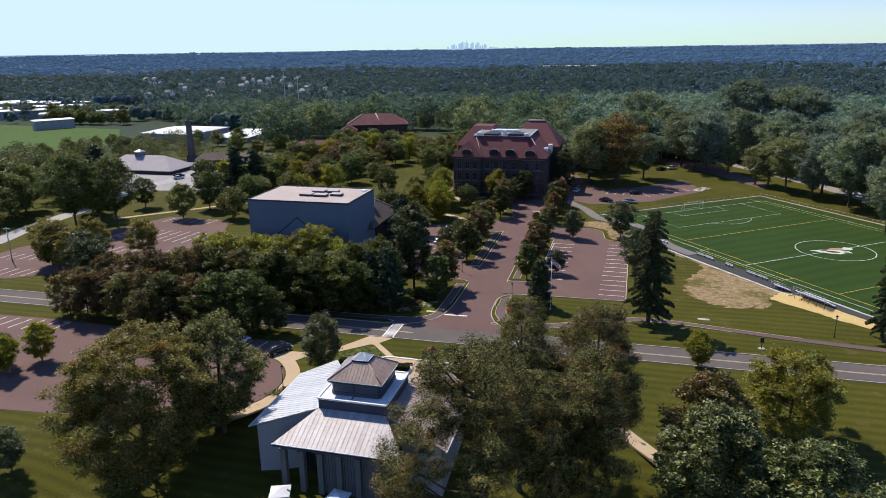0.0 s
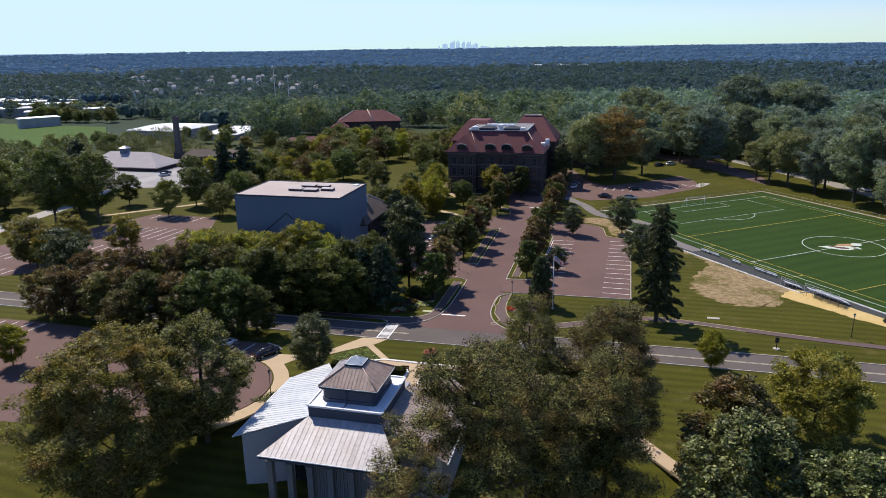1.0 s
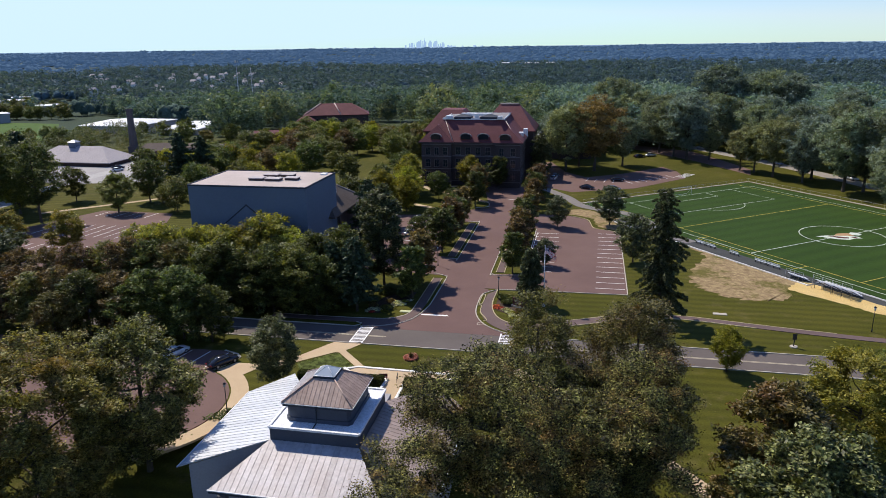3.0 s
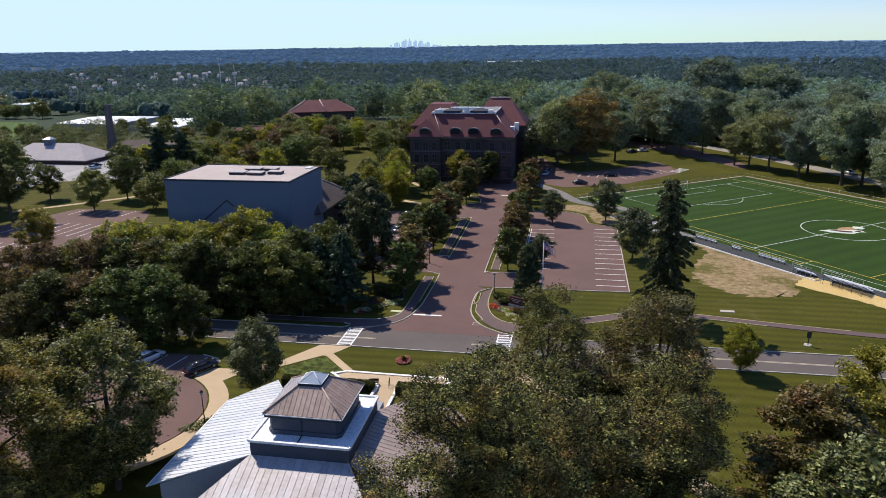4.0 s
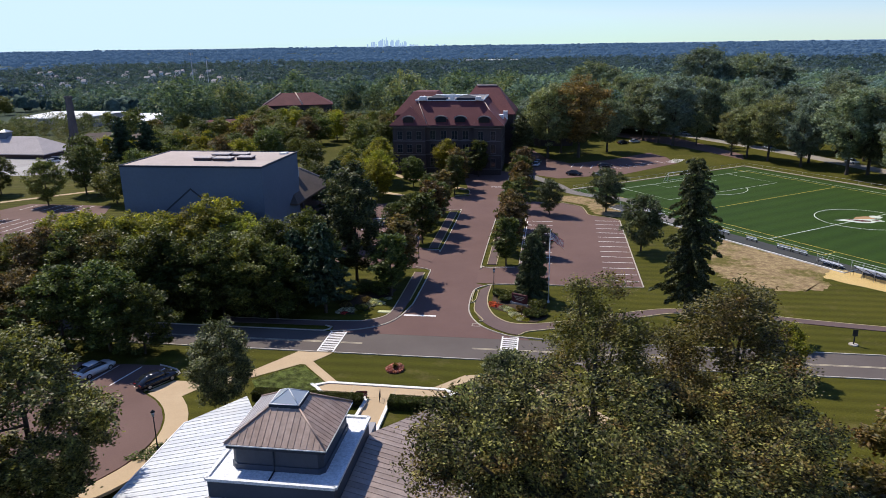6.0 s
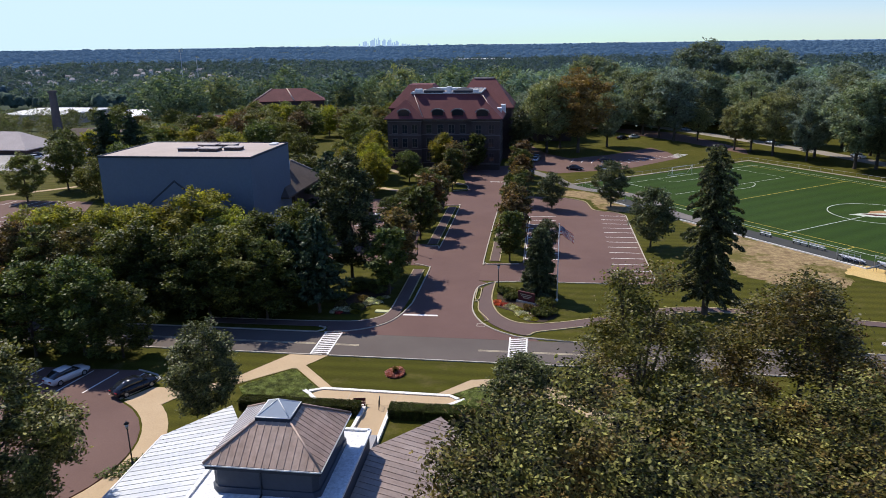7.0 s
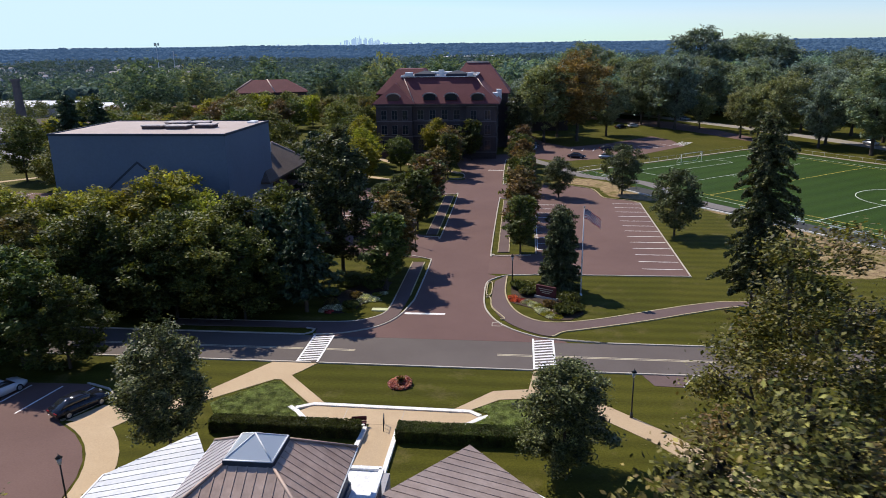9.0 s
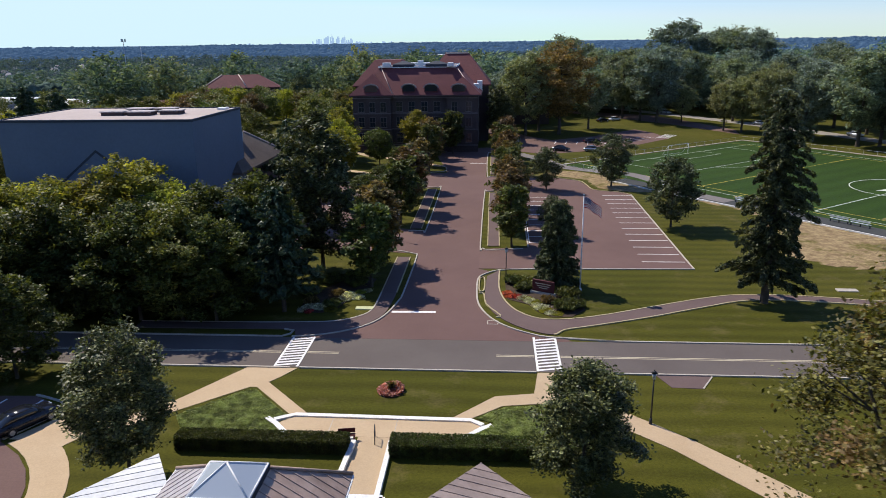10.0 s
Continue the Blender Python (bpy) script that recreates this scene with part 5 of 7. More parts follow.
    for a, b, c, d, h, m in ((-20.5, -15.0, 127, 131, 0.7, GREYTRIM), (-12.0, -6.5, 127, 131, 0.7, GREYTRIM), (-23, -21, 126.5, 128.5, 1.1, WHITEPAINT), (-14.2, -12.8, 129, 130.5, 1.6, WHITEPAINT), (-6.3, -4.8, 126, 128, 1.0, WHITEPAINT), (-20, -10, 138, 140, 0.8, WHITEPAINT)):
        bm = bmesh.new()
        box(bm, a, b, c, d, t, t + h, 0.08)
        if m is GREYTRIM:
            hip_roof(bm, a + 0.2, b - 0.2, c + 0.2, d - 0.2, t + h, t + h + 0.7, (2.0, 1.5), 0.1)
        part("roof_plant", bm, m, root, "roof plant box")
    # rear cross wing, higher roof
    bm = bmesh.new()
    box(bm, -14.0, 4.0, 141.5, 160, -0.5, 15.5)
    part("rear_wall", bm, BRICKWALL, root)
    for z in (2.4, 6.4, 10.6):
        for k in range(4):
            wall_window(root, 4.0, 143.6 + k * 4.4, z, 1.5, 2.3, "x", 1)
    bm = bmesh.new()
    hip_roof(bm, -14.0, 4.0, 141.5, 160, 15.6, 23.8, (5.6, 9.0), 0.7)
    part("rear_roof", bm, REDTILE, root, "red tile roof of the rear wing")
    bm = bmesh.new()
    box(bm, -32.6, -16.0, 138.5, 158, -0.5, 15.6)
    part("rear_wall", bm, BRICKWALL, root)
    bm = bmesh.new()
    hip_roof(bm, -32.6, -16.0, 138.5, 158, 15.7, 22.3, (4.6, 6.0), 0.7)
    part("rear_roof", bm, REDTILE, root, "red tile roof of the rear wing")
    bm = bmesh.new()
    box(bm, -8.2, -1.8, 150.2, 151.2, 23.7, 24.1)
    part("ridge", bm, REDRIDGE, root)
    for a, b, c, d, z0, z1 in ((1.0, 2.4, 137.0, 139.0, 15.0, 16.8), (0.2, 1.6, 130.0, 132.4, 14.6, 16.4)):
        bm = bmesh.new()
        box(bm, a, b, c, d, z0 - 1, z1, 0.06)
        part("roof_plant", bm, COPING, root, "white roof housing")
    bm = bmesh.new()
    box(bm, 2, 24, 182, 204, -1, 8.4)
    part("annexe_wall", bm, BRICKWALL, root)
    bm = bmesh.new()
    box(bm, 1.6, 24.4, 181.6, 204.4, 8.4, 9.0)
    part("annexe_roof", bm, COPING, root, "flat white annexe roof")
    return root


main_hall()


def grey_hall():
    root = thing("auditorium", "tall blue-grey box auditorium with a flat beige roof", "building", CAMPUS)
    x0, x1, y0, y1, h = -54.6, -30.2, 23.9, 40.4, 18.35
    bm = bmesh.new()
    box(bm, x0, x1, y0, y1, -0.5, h)
    part("wall", bm, GREYBOX, root, "smooth blue-grey wall")
    bm = bmesh.new()
    box(bm, x0 + 0.25, x1 - 0.25, y0 + 0.25, y1 - 0.25, h - 0.1, h + 0.05)
    part("roof", bm, FLATROOF, root, "flat beige gravel roof")
    bm = bmesh.new()
    for a, b in (((x0, y0), (x1, y0)), ((x1, y0), (x1, y1)), ((x1, y1), (x0, y1)), ((x0, y1), (x0, y0))):
        strip(bm, [a, b], 0.2, h - 0.14, h + 0.16)
    part("parapet", bm, GREYTRIM, root, "dark metal parapet cap")
    # gable mark on the wall
    gx, gz = -42.6, 14.9
    bm = bmesh.new()
    for s in (-1, 1):
        a, b = Vector((gx, y0 - 0.06, gz)), Vector((gx + s * 8.0, y0 - 0.06, gz - 6.4))
        d = Vector((0, 0, 0.35))
        vs = [bm.verts.new(p) for p in (a, b, b - d, a - d)]
        vb = [bm.verts.new(p + Vector((0, 0.16, 0))) for p in (a, b, b - d, a - d)]
        bm.faces.new(vs if s > 0 else vs[::-1])
        bm.faces.new(vb[::-1] if s > 0 else vb)
        for k in range(4):
            bm.faces.new((vs[k], vb[k], vb[(k + 1) % 4], vs[(k + 1) % 4]))
    part("gable_trim", bm, GREYTRIM, root, "dark gable outline on the wall")
    bm = bmesh.new()
    vs = [bm.verts.new(p) for p in ((gx - 7.6, y0 - 0.03, gz - 6.4), (gx + 7.6, y0 - 0.03, gz - 6.4), (gx, y0 - 0.03, gz - 0.3))]
    vb = [bm.verts.new(v.co + Vector((0, 0.06, 0))) for v in vs]
    bm.faces.new(vs)
    bm.faces.new(vb[::-1])
    for k in range(3):
        bm.faces.new((vs[k], vb[k], vb[(k + 1) % 3], vs[(k + 1) % 3]))
    part("gable_panel", bm, GREYBOX, root, "gable panel flush with the wall")
    for a, b, c, d in ((-44.6, -41.6, 28.2, 30.2), (-41.0, -38.0, 28.0, 30.0), (-37.4, -34.8, 29.4, 31.2), (-43.2, -40.2, 32.2, 34.2), (-39.6, -37.0, 32.6, 34.4)):
        bm = bmesh.new()
        box(bm, a, b, c + 1.5, d + 1.5, h, h + 0.48, 0.05)
        unit = part("roof_unit", bm, BRICKWALL, root, "low rooftop unit with a pale lid")
        bm = bmesh.new()
        box(bm, a - 0.1, b + 0.1, c + 1.4, d + 1.6, h + 0.48, h + 0.6)
        part("lid", bm, TANROOF, unit)
    bm = bmesh.new()
    box(bm, -32.4, -31.2, 37.4, 39.0, h, h + 0.3, 0.05)
    part("roof_unit", bm, WHITEPAINT, root, "white roof hatch")
    # low shingled wing behind
    bm = bmesh.new()
    box(bm, -52, -29.6, 40.2, 55.2, -0.5, 9.9)
    part("wing_wall", bm, BRICKWALL, root, "brick wall of the low wing")
    bm = bmesh.new()
    hip_roof(bm, -52, -29.6, 36.0, 55.2, 10.0, 14.0, (3.6, 6.0), 0.8)
    part("wing_roof", bm, SHINGLE, root, "grey-brown shingle hip roof")
    bm = bmesh.new()
    tube(bm, (-28.9, 55.9, 10.1), (-33.2, 49.2, 14.05), 0.14, None, 6)
    part("ridge", bm, REDRIDGE, root)
    for a, c in ((-34.6, 44.0), (-32.8, 44.6)):
        bm = bmesh.new()
        box(bm, a - 0.8, a + 0.8, c - 1.0, c + 1.0, 12.6, 14.5, 0.05)
        part("vent_box", bm, WHITEPAINT, root, "white roof vent")
    for k in range(5):
        wall_window(root, -29.6, 42.0 + k * 2.8, 3.0, 1.5, 2.4, "x", 1)
    return root


grey_hall()


def long_hall(name, label, x, y, turn, w, d, eave, ridge, wall, roof, hip=(4.0, 0.0), ends=True, windows=True):
    """A plain hall with walls, a hip or gable roof and rows of windows; x, y is its middle."""
    z = float(land(x, y))
    root = thing(name, label, "building", Matrix.Translation((x, y, z)) @ pose(0, 0, 0, 0, 0, turn))
    bm = bmesh.new()
    box(bm, -w / 2, w / 2, -d / 2, d / 2, -2.0, eave)
    part("wall", bm, wall, root)
    bm = bmesh.new()
    hip_roof(bm, -w / 2, w / 2, -d / 2, d / 2, eave + 0.1, ridge, (hip[0], d / 2 - 0.1), 0.7)
    part("roof", bm, roof, root)
    if windows:
        n = max(2, int(w / 4))
        for lv in range(max(1, int(eave / 3.8))):
            for k in range(n):
                wall_window(root, -w / 2 + (k + 0.5) * w / n, -d / 2, 1.2 + lv * 3.8, 1.4, 1.9, "y", -1, False)
    return root


hall = long_hall("red_roofed_hall", "brick hall with a red tile hip roof among trees", -39.5, 424, 4, 35, 17, 8.8, 14.6, BRICKWALL, REDTILE, (9, 0))
for a_, c_ in (((-18.0, -9.0, 9.0), (-8.6, 0.0, 14.7)), ((2.5, -9.0, 9.0), (-1.0, 0.0, 14.7))):
    b_ = bmesh.new()
    tube(b_, a_, c_, 0.3, None, 6)
    part("ridge", b_, REDRIDGE, hall, "pale ridge tiles")
b_ = bmesh.new()
box(b_, -21, -12, -17, -8.4, -2, 6.5)
part("porch_wall", b_, BRICKWALL, hall)
b_ = bmesh.new()
hip_roof(b_, -21, -12, -17, -8.4, 6.6, 9.6, (4.4, 2.0), 0.6)
part("porch_roof", b_, REDTILE, hall)
long_hall("red_roofed_hall", "low building with a faded red roof among trees", -62, 352, 8, 24, 10, 4.2, 7.0, BRICKWALL, REDTILE, (3, 0))
gym = long_hall("white_roofed_hall", "long low hall with a bright white sheet roof", -163, 448, -18, 35, 40, 6.2, 7.8, CREAM, WHITEROOF, (4, 0), True, False)
long_hall("white_roofed_hall", "low hall with a bright white sheet roof", -122, 436, -10, 22, 44, 4.0, 5.2, CREAM, WHITEROOF, (3, 0), True, False)
house = long_hall("service_building", "low building with a pale pinkish hip roof and a ventilator", -132, 309.5, -15, 36, 17, 1.8, 7.0, BRICKWALL, TANROOF, (8, 0), True, False)
b_ = bmesh.new()
box(b_, -4.2, -1.2, -1.5, 1.5, 5.6, 8.6)
v_ = part("ventilator", b_, GREYBOX, house, "grey roof ventilator")
b_ = bmesh.new()
hip_roof(b_, -4.2, -1.2, -1.5, 1.5, 8.6, 9.4, (1.3, 1.3), 0.25)
part("ventilator_roof", b_, STEEL, v_)
long_hall("service_building", "small grey-roofed building beside the chimney", -104, 316, 10, 14, 10, 4.0, 6.6, BRICKWALL, SHINGLE, (3, 0))
long_hall("service_building", "small low building with a pale roof", -90, 330, -4, 16, 9, 3.2, 4.4, CREAM, SHINGLE, (3, 0))


def chimney_stack():
    z = float(land(-121.3, 337))
    bm = bmesh.new()
    prism(bm, [(-1.9, -1.9), (1.9, -1.9), (1.9, 1.9), (-1.9, 1.9)], -1, 3.0)
    n = 12
    rings = [(1.9, 2.5), (1.5, 10), (1.3, 18.4), (1.6, 18.4), (1.6, 19.3), (1.1, 19.3), (1.1, 18.0)]
    prev = None
    for r, h in rings:
        ring = [bm.verts.new((r * math.cos(6.2832 * i / n), r * math.sin(6.2832 * i / n), h)) for i in range(n)]
        if prev:
            for i in range(n):
                bm.faces.new((prev[i], prev[(i + 1) % n], ring[(i + 1) % n], ring[i]))
        prev = ring
    return solid("chimney", bm, surface("grey-brown chimney brick", (0.085, 0.078, 0.085), (0.115, 0.105, 0.11), 0.4, 3.0, 0.9, 0, 0.2), "tall grey brick boiler-house chimney", "chimney", Matrix.Translation((-121.3, 337, z)))


chimney_stack()
long_hall("lane_building", "low grey building with a flat pale roof behind trees", 158, 375, -38, 46, 9, 4.6, 5.6, CREAM, SHINGLE, (2, 0))
long_hall("lane_building", "small white gabled house among trees", 178, 412, 30, 9, 11, 5.0, 9.0, CREAM, SHINGLE, (0.4, 0))
for k_, (x_, y_, w_, d_) in enumerate(((-520, 880, 70, 34), (-450, 862, 46, 26), (-430, 800, 60, 26), (-440, 740, 74, 26), (-372, 690, 34, 16), (-340, 722, 22, 14), (-500, 780, 50, 30), (-330, 600, 30, 12), (-560, 900, 70, 30))):
    long_hall("warehouse", "low far warehouse with a white roof", x_, y_, 4 + 5 * k_, w_, d_, 8, 9.0, CREAM, WHITEROOF, (1, 0), True, False)
for x_, y_, w_ in ((330, 1850, 34), (372, 1820, 20), (300, 1900, 26), (268, 1880, 18), (1330, 1330, 24)):
    long_hall("far_building", "far pale building rising from the woods", x_, y_, 8, w_, 16, 13, 14, CREAM, WHITEROOF, (1, 0), True, False)


def far_houses():
    rng = np.random.default_rng(77)
    bm = bmesh.new()
    for _ in range(40):
        y = rng.uniform(900, 1500)
        x = rng.uniform(-0.42, -0.16) * y
        z = float(land(x, y)) + 6
        w, d = rng.uniform(5, 10), rng.uniform(5, 8)
        h = rng.uniform(6, 9)
        box(bm, x - w / 2, x + w / 2, y - d / 2, y + d / 2, z - 8, z + h)
        hip_roof(bm, x - w / 2, x + w / 2, y - d / 2, y + d / 2, z + h, z + h + 3, (1.0, d / 2 - 0.1), 0.4, 1)
    return solid("far_houses", bm, [WHITEPAINT, TANROOF], "far suburb of pale small houses among trees", "houses", None, "", "stuff")


far_houses()

# ---- trees ----
GROUPS = {"drive": "trees lining the drive", "wood": "trees in front of the auditorium", "lawn": "lawn trees", "oak": "old trees by the lane"}
# the great tree forks into rising lobes: place from the trunk, half height, reach and half depth of each
LOBES = ((-4.4, -1.0, 20.0, 3.2, 5.5), (0.5, -3.5, 21.4, 3.2, 5.0), (4.6, -3.0, 18.4, 3.6, 5.0), (9.5, -2.0, 15.0, 4.2, 6.5), (-1.5, 1.8, 18.5, 3.4, 6.0),
         (-7.3, 0.5, 12.5, 3.4, 5.0), (3.0, 3.0, 14.5, 4.5, 6.0), (1.0, -6.0, 13.5, 4.5, 6.0), (11.0, 1.5, 18.2, 3.6, 5.0), (-9.3, -1.5, 9.0, 3.2, 4.0))
BIG_A = broadleaf(11, 26.4, 10.2, 4.0, 250000, 0.105, LEAF_BIG, 210, "round", 0.42, 0.125, 1.0, None, LOBES)
BIG_B = broadleaf(12, 24.4, 8.0, 3.0, 100000, 0.145, LEAF_BIG, 190, "round", 0.34, 0.15, 1.0)
BIG_E = broadleaf(17, 26.2, 4.7, 5.0, 84000, 0.105, LEAF_GOLD, 130, "round", 0.3, 0.18, 1.0, (18.5, 0.24))
BIG_F = broadleaf(24, 25.0, 6.2, 3.0, 110000, 0.115, LEAF_GOLD, 150, "round", 0.34, 0.18, 1.0, (11.0, 0.45))
BIG_C = broadleaf(13, 18.0, 6.5, 1.6, 62000, 0.18, LEAF_OPEN, 120, "round", 0.32, 0.17, 1.0)
BIG_G = broadleaf(18, 20.2, 6.2, 0.6, 64000, 0.21, LEAF_ROUND, 210, "dome", 0.32, 0.15)
BIG_D = broadleaf(14, 20.6, 10.6, 1.6, 180000, 0.165, LEAF_FINE, 400, "dome", 0.34, 0.105, 1.0)
BRONZE = broadleaf(19, 16.8, 5.6, 1.0, 42000, 0.21, LEAF_BRONZE, 130, "dome", 0.26, 0.19)
YELLOW = broadleaf(25, 12.4, 6.0, 1.6, 46000, 0.19, LEAF_YELLOW, 130, "dome", 0.2, 0.17, 1.0)
ROUND_A = broadleaf(15, 10.7, 3.3, 1.9, 30000, 0.135, LEAF_GREY, 100, "column", 0.13, 0.21)
ROUND_B = broadleaf(16, 8.9, 3.1, 0.9, 28000, 0.135, LEAF_GREY, 100, "column", 0.13, 0.21)
MID = [broadleaf(20 + k, 13.0, 4.8, 1.4, 13000, 0.27, m, 70, "round", 0.2, 0.22) for k, m in enumerate((LEAF_GREEN, LEAF_LIGHT, LEAF_DARK, LEAF_OLIVE, LEAF_RED, LEAF_YELLOW, LEAF_CALM))]
WOOD = [broadleaf(70 + k, 13.0, 4.8, 0.6, 17000, 0.25, m, 90, "dome", 0.2, 0.21) for k, m in enumerate((LEAF_GREEN, LEAF_SUNNY, LEAF_DARK, LEAF_OLIVE, LEAF_RED))]
FAR = [broadleaf(30 + k, 13.0, 5.2, 1.0, 5000, 0.46, m, 60, "dome", 0.2, 0.25) for k, m in enumerate((LEAF_GREEN, LEAF_LIGHT, LEAF_DARK, LEAF_OLIVE, LEAF_RED))]
OAK = [broadleaf(40 + k, 22.0, 8.2, 3.6, 17000, 0.38, m, 100, "vase", 0.4, 0.19) for k, m in enumerate(OAKLEAF)]
OPEN_TREE = broadleaf(44, 22.0, 8.0, 4.6, 17000, 0.36, LEAF_DARK, 90, "vase", 0.34, 0.19)
DRIVE_TREE = [broadleaf(50 + k, 9.6, 2.5, 1.3, 6500, 0.27, LEAF_RED if k else LEAF_DARK, 44, "column", 0.15, 0.34) for k in range(2)]
SPRUCE = conifer(60, 22.5, 3.9, 64000, 0.22, LEAF_SPRUCE, 0.26, 2.6, 0.32, 0.6, 0.95)
TALL_PINE = broadleaf(63, 19.6, 3.9, 1.0, 26000, 0.27, LEAF_SPRUCE, 100, "column", 0.24, 0.24)
PINE = conifer(61, 20.0, 5.0, 11000, 0.62, LEAF_CONIFER, 0.05, 2.6, 0.45, 0.9)
YEW = conifer(62, 10.2, 2.6, 36000, 0.18, LEAF_CALM, 0.10, 0.1, 0.34, 0.2)


def tree_w(meshes, label, x, y, turn=0.0, size=1.0, group="", name="tree", category="tree"):
    return plant(name, label, category, meshes, at_world(x, y, turn, size), group)


def tree_g(meshes, label, u, v, turn=0.0, size=1.0, group="", name="tree", category="tree"):
    return plant(name, label, category, meshes, at_grid(u, v, None, turn, size), group)


# large trees beside the pavilion
tree_w(BIG_A, "great spreading tree with olive leaves browning at the tips", 4.0, 66.0, 0, 1.0)
tree_w(BIG_F, "tall leafy tree with a golden thinning crown", 17.6, 75.8, 80, 1.0)
tree_w(BIG_E, "tall narrow tree with bare lower limbs", 8.8, 76.0, 200, 1.0)
tree_w(BIG_G, "dense dark green domed tree on the lawn", 27.4, 61.6, 10, 1.0)
tree_w(BIG_G, "dense dark green domed tree on the slope", 34.0, 56.6, 130, 0.95)
tree_w(BRONZE, "bronze-tinged dense tree beside the path", 30.8, 73.6, 300, 1.0)
tree_w(BIG_B, "tall leafy tree close behind the great one", 12.4, 71.6, 140, 0.86)
tree_w(YELLOW, "broad yellowing tree on the mown lawn", 46.2, 84.8, 40, 1.0)
tree_w(MID[1], "small yellow-green tree near the road", 41.2, 105.4, 10, 0.52)
tree_w(BIG_D, "broad olive tree with fine twiggy crown", -40.2, 82.2, 15, 1.0)
tree_w(BIG_C, "dark leafy tree beside the pavilion", -32.2, 90.0, 220, 1.0)
tree_w(ROUND_A, "grey-green conical tree behind the hedge", -20.2, 104.6, 0, 1.0)
tree_w(ROUND_B, "grey-green rounded tree behind the hedge", 7.7, 97.8, 90, 1.0)
tree_w(MID[6], "small pale-leaved tree on the slope", -55.8, 78.4, 0, 0.47)
tree_w(SPRUCE, "tall green spruce with ragged drooping boughs", 38.5, 124.8, 0, 1.0, "", "spruce")
tree_w(SPRUCE, "dark spruce on the lawn beyond the footpath", 77.2, 114.8, 100, 0.76, "", "spruce")
tree_g(YEW, "dense dark conifer behind the entrance sign", 12.9, 18.6, 0, 1.0, "", "conifer")

# drive rows
for k, v in enumerate((34.4, 42.4, 50.6, 59.0, 76.5, 88.5, 96.5, 104.5, 112.0)):
    tree_g(DRIVE_TREE[1 if k % 3 else 0], "narrow dark tree tinged with red beside the drive", 8.1 + 0.15 * (k % 3), v, 47 * k, 0.94 + 0.06 * (k % 4), GROUPS["drive"])
for k, v in enumerate((17.5, 25.6, 46.8, 55.0, 63.8, 72.0, 92.5, 100.0, 109.5)):
    tree_g(DRIVE_TREE[k % 2], "narrow dark tree tinged with red beside the drive", -8.3 - 0.2 * (k % 3), v, 61 * k, (1.08 if k < 2 else 1.0) + 0.05 * (k % 4), GROUPS["drive"])
tree_g(MID[6], "pale green tree at the end of the car park", 15.5, 72.6, 0, 0.62)
tree_g(MID[6], "grey-green tree beside the sports field", 28.1, 76.4, 50, 0.78)
tree_g(MID[6], "grey-green tree on the lawn by the car park", 32.0, 45.6, 90, 0.82)
tree_g(MID[6], "small grey-green tree among the car park stalls", 14.2, 40.5, 10, 0.45)
tree_g(DRIVE_TREE[0], "rounded green tree before the hall", -4.6, 117.6, 0, 1.15)
tree_g(MID[1], "yellow-green tree before the hall", -13.5, 116.0, 0, 0.86)
tree_g(TALL_PINE, "dark narrow tree at the hall corner", 7.0, 138.0, 60, 0.78)
tree_g(MID[2], "small round tree on the hall lawn", -20.5, 101.0, 0, 0.66)
tree_g(TALL_PINE, "tall soft-needled pine beside the auditorium", -15.4, 23.6, 40, 1.0, "", "pine")
tree_g(PINE, "dark spruce at the edge of the planting", -16.2, 9.5, 70, 0.66, "", "spruce")
tree_g(PINE, "dark pine above the side car park", -25.0, 46.0, 30, 0.80, "", "pine")
tree_g(PINE, "dark spruce at the edge of the planting", -21.0, 11.5, 160, 0.58, "", "spruce")

# planting before the auditorium
rng_t = np.random.default_rng(5)
wood = []
# back row mostly in brightened leaves, painting in sunlit tops
for k in range(12):
    wood.append((-21.5 - k * 3.4 + rng_t.uniform(-1, 1), 15.4 + rng_t.uniform(-2.5, 2.5), rng_t.uniform(0.88, 1.18), (1, 1, 0, 1, 1)[k % 5] if k > 1 else 2))
# front row mostly in dark leaves, painting in its shaded side
for k in range(11):
    wood.append((-23.0 - k * 3.4 + rng_t.uniform(-1, 1), 6.8 + rng_t.uniform(-0.6, 0.9), rng_t.uniform(0.82, 0.98), (2, 0, 2, 2, 2)[k % 5] if k < 7 else (4, 2, 4, 3)[k % 4]))
wood += [(-59.5, 19.5, 0.9, 1), (-64, 22.5, 0.72, 1)]
for u, v, s, m in wood:
    tree_g(WOOD[m], ("leafy green tree in dense planting", "yellow-green tree in dense planting", "dark green tree in dense planting", "olive tree browning at the tips", "dark tree with reddish leaves")[m], u, v, rng_t.uniform(0, 360), s, GROUPS["wood"])
for u, v, s, m in ((-87, 10.5, 0.85, 6), (-91, 12.5, 0.95, 6), (-97, 16, 0.9, 5), (-104, 18, 0.95, 3), (-109, 21, 0.95, 5), (-102.6, 28.6, 0.84, 5), (-90.5, 32.0, 0.82, 5), (-67.3, -26.6, 0.58, 1), (-69.4, -32.2, 0.56, 1), (-72, -30, 0.5, 3)):
    tree_g(MID[m], "car park tree with turning leaves", u, v, u * 7, s)
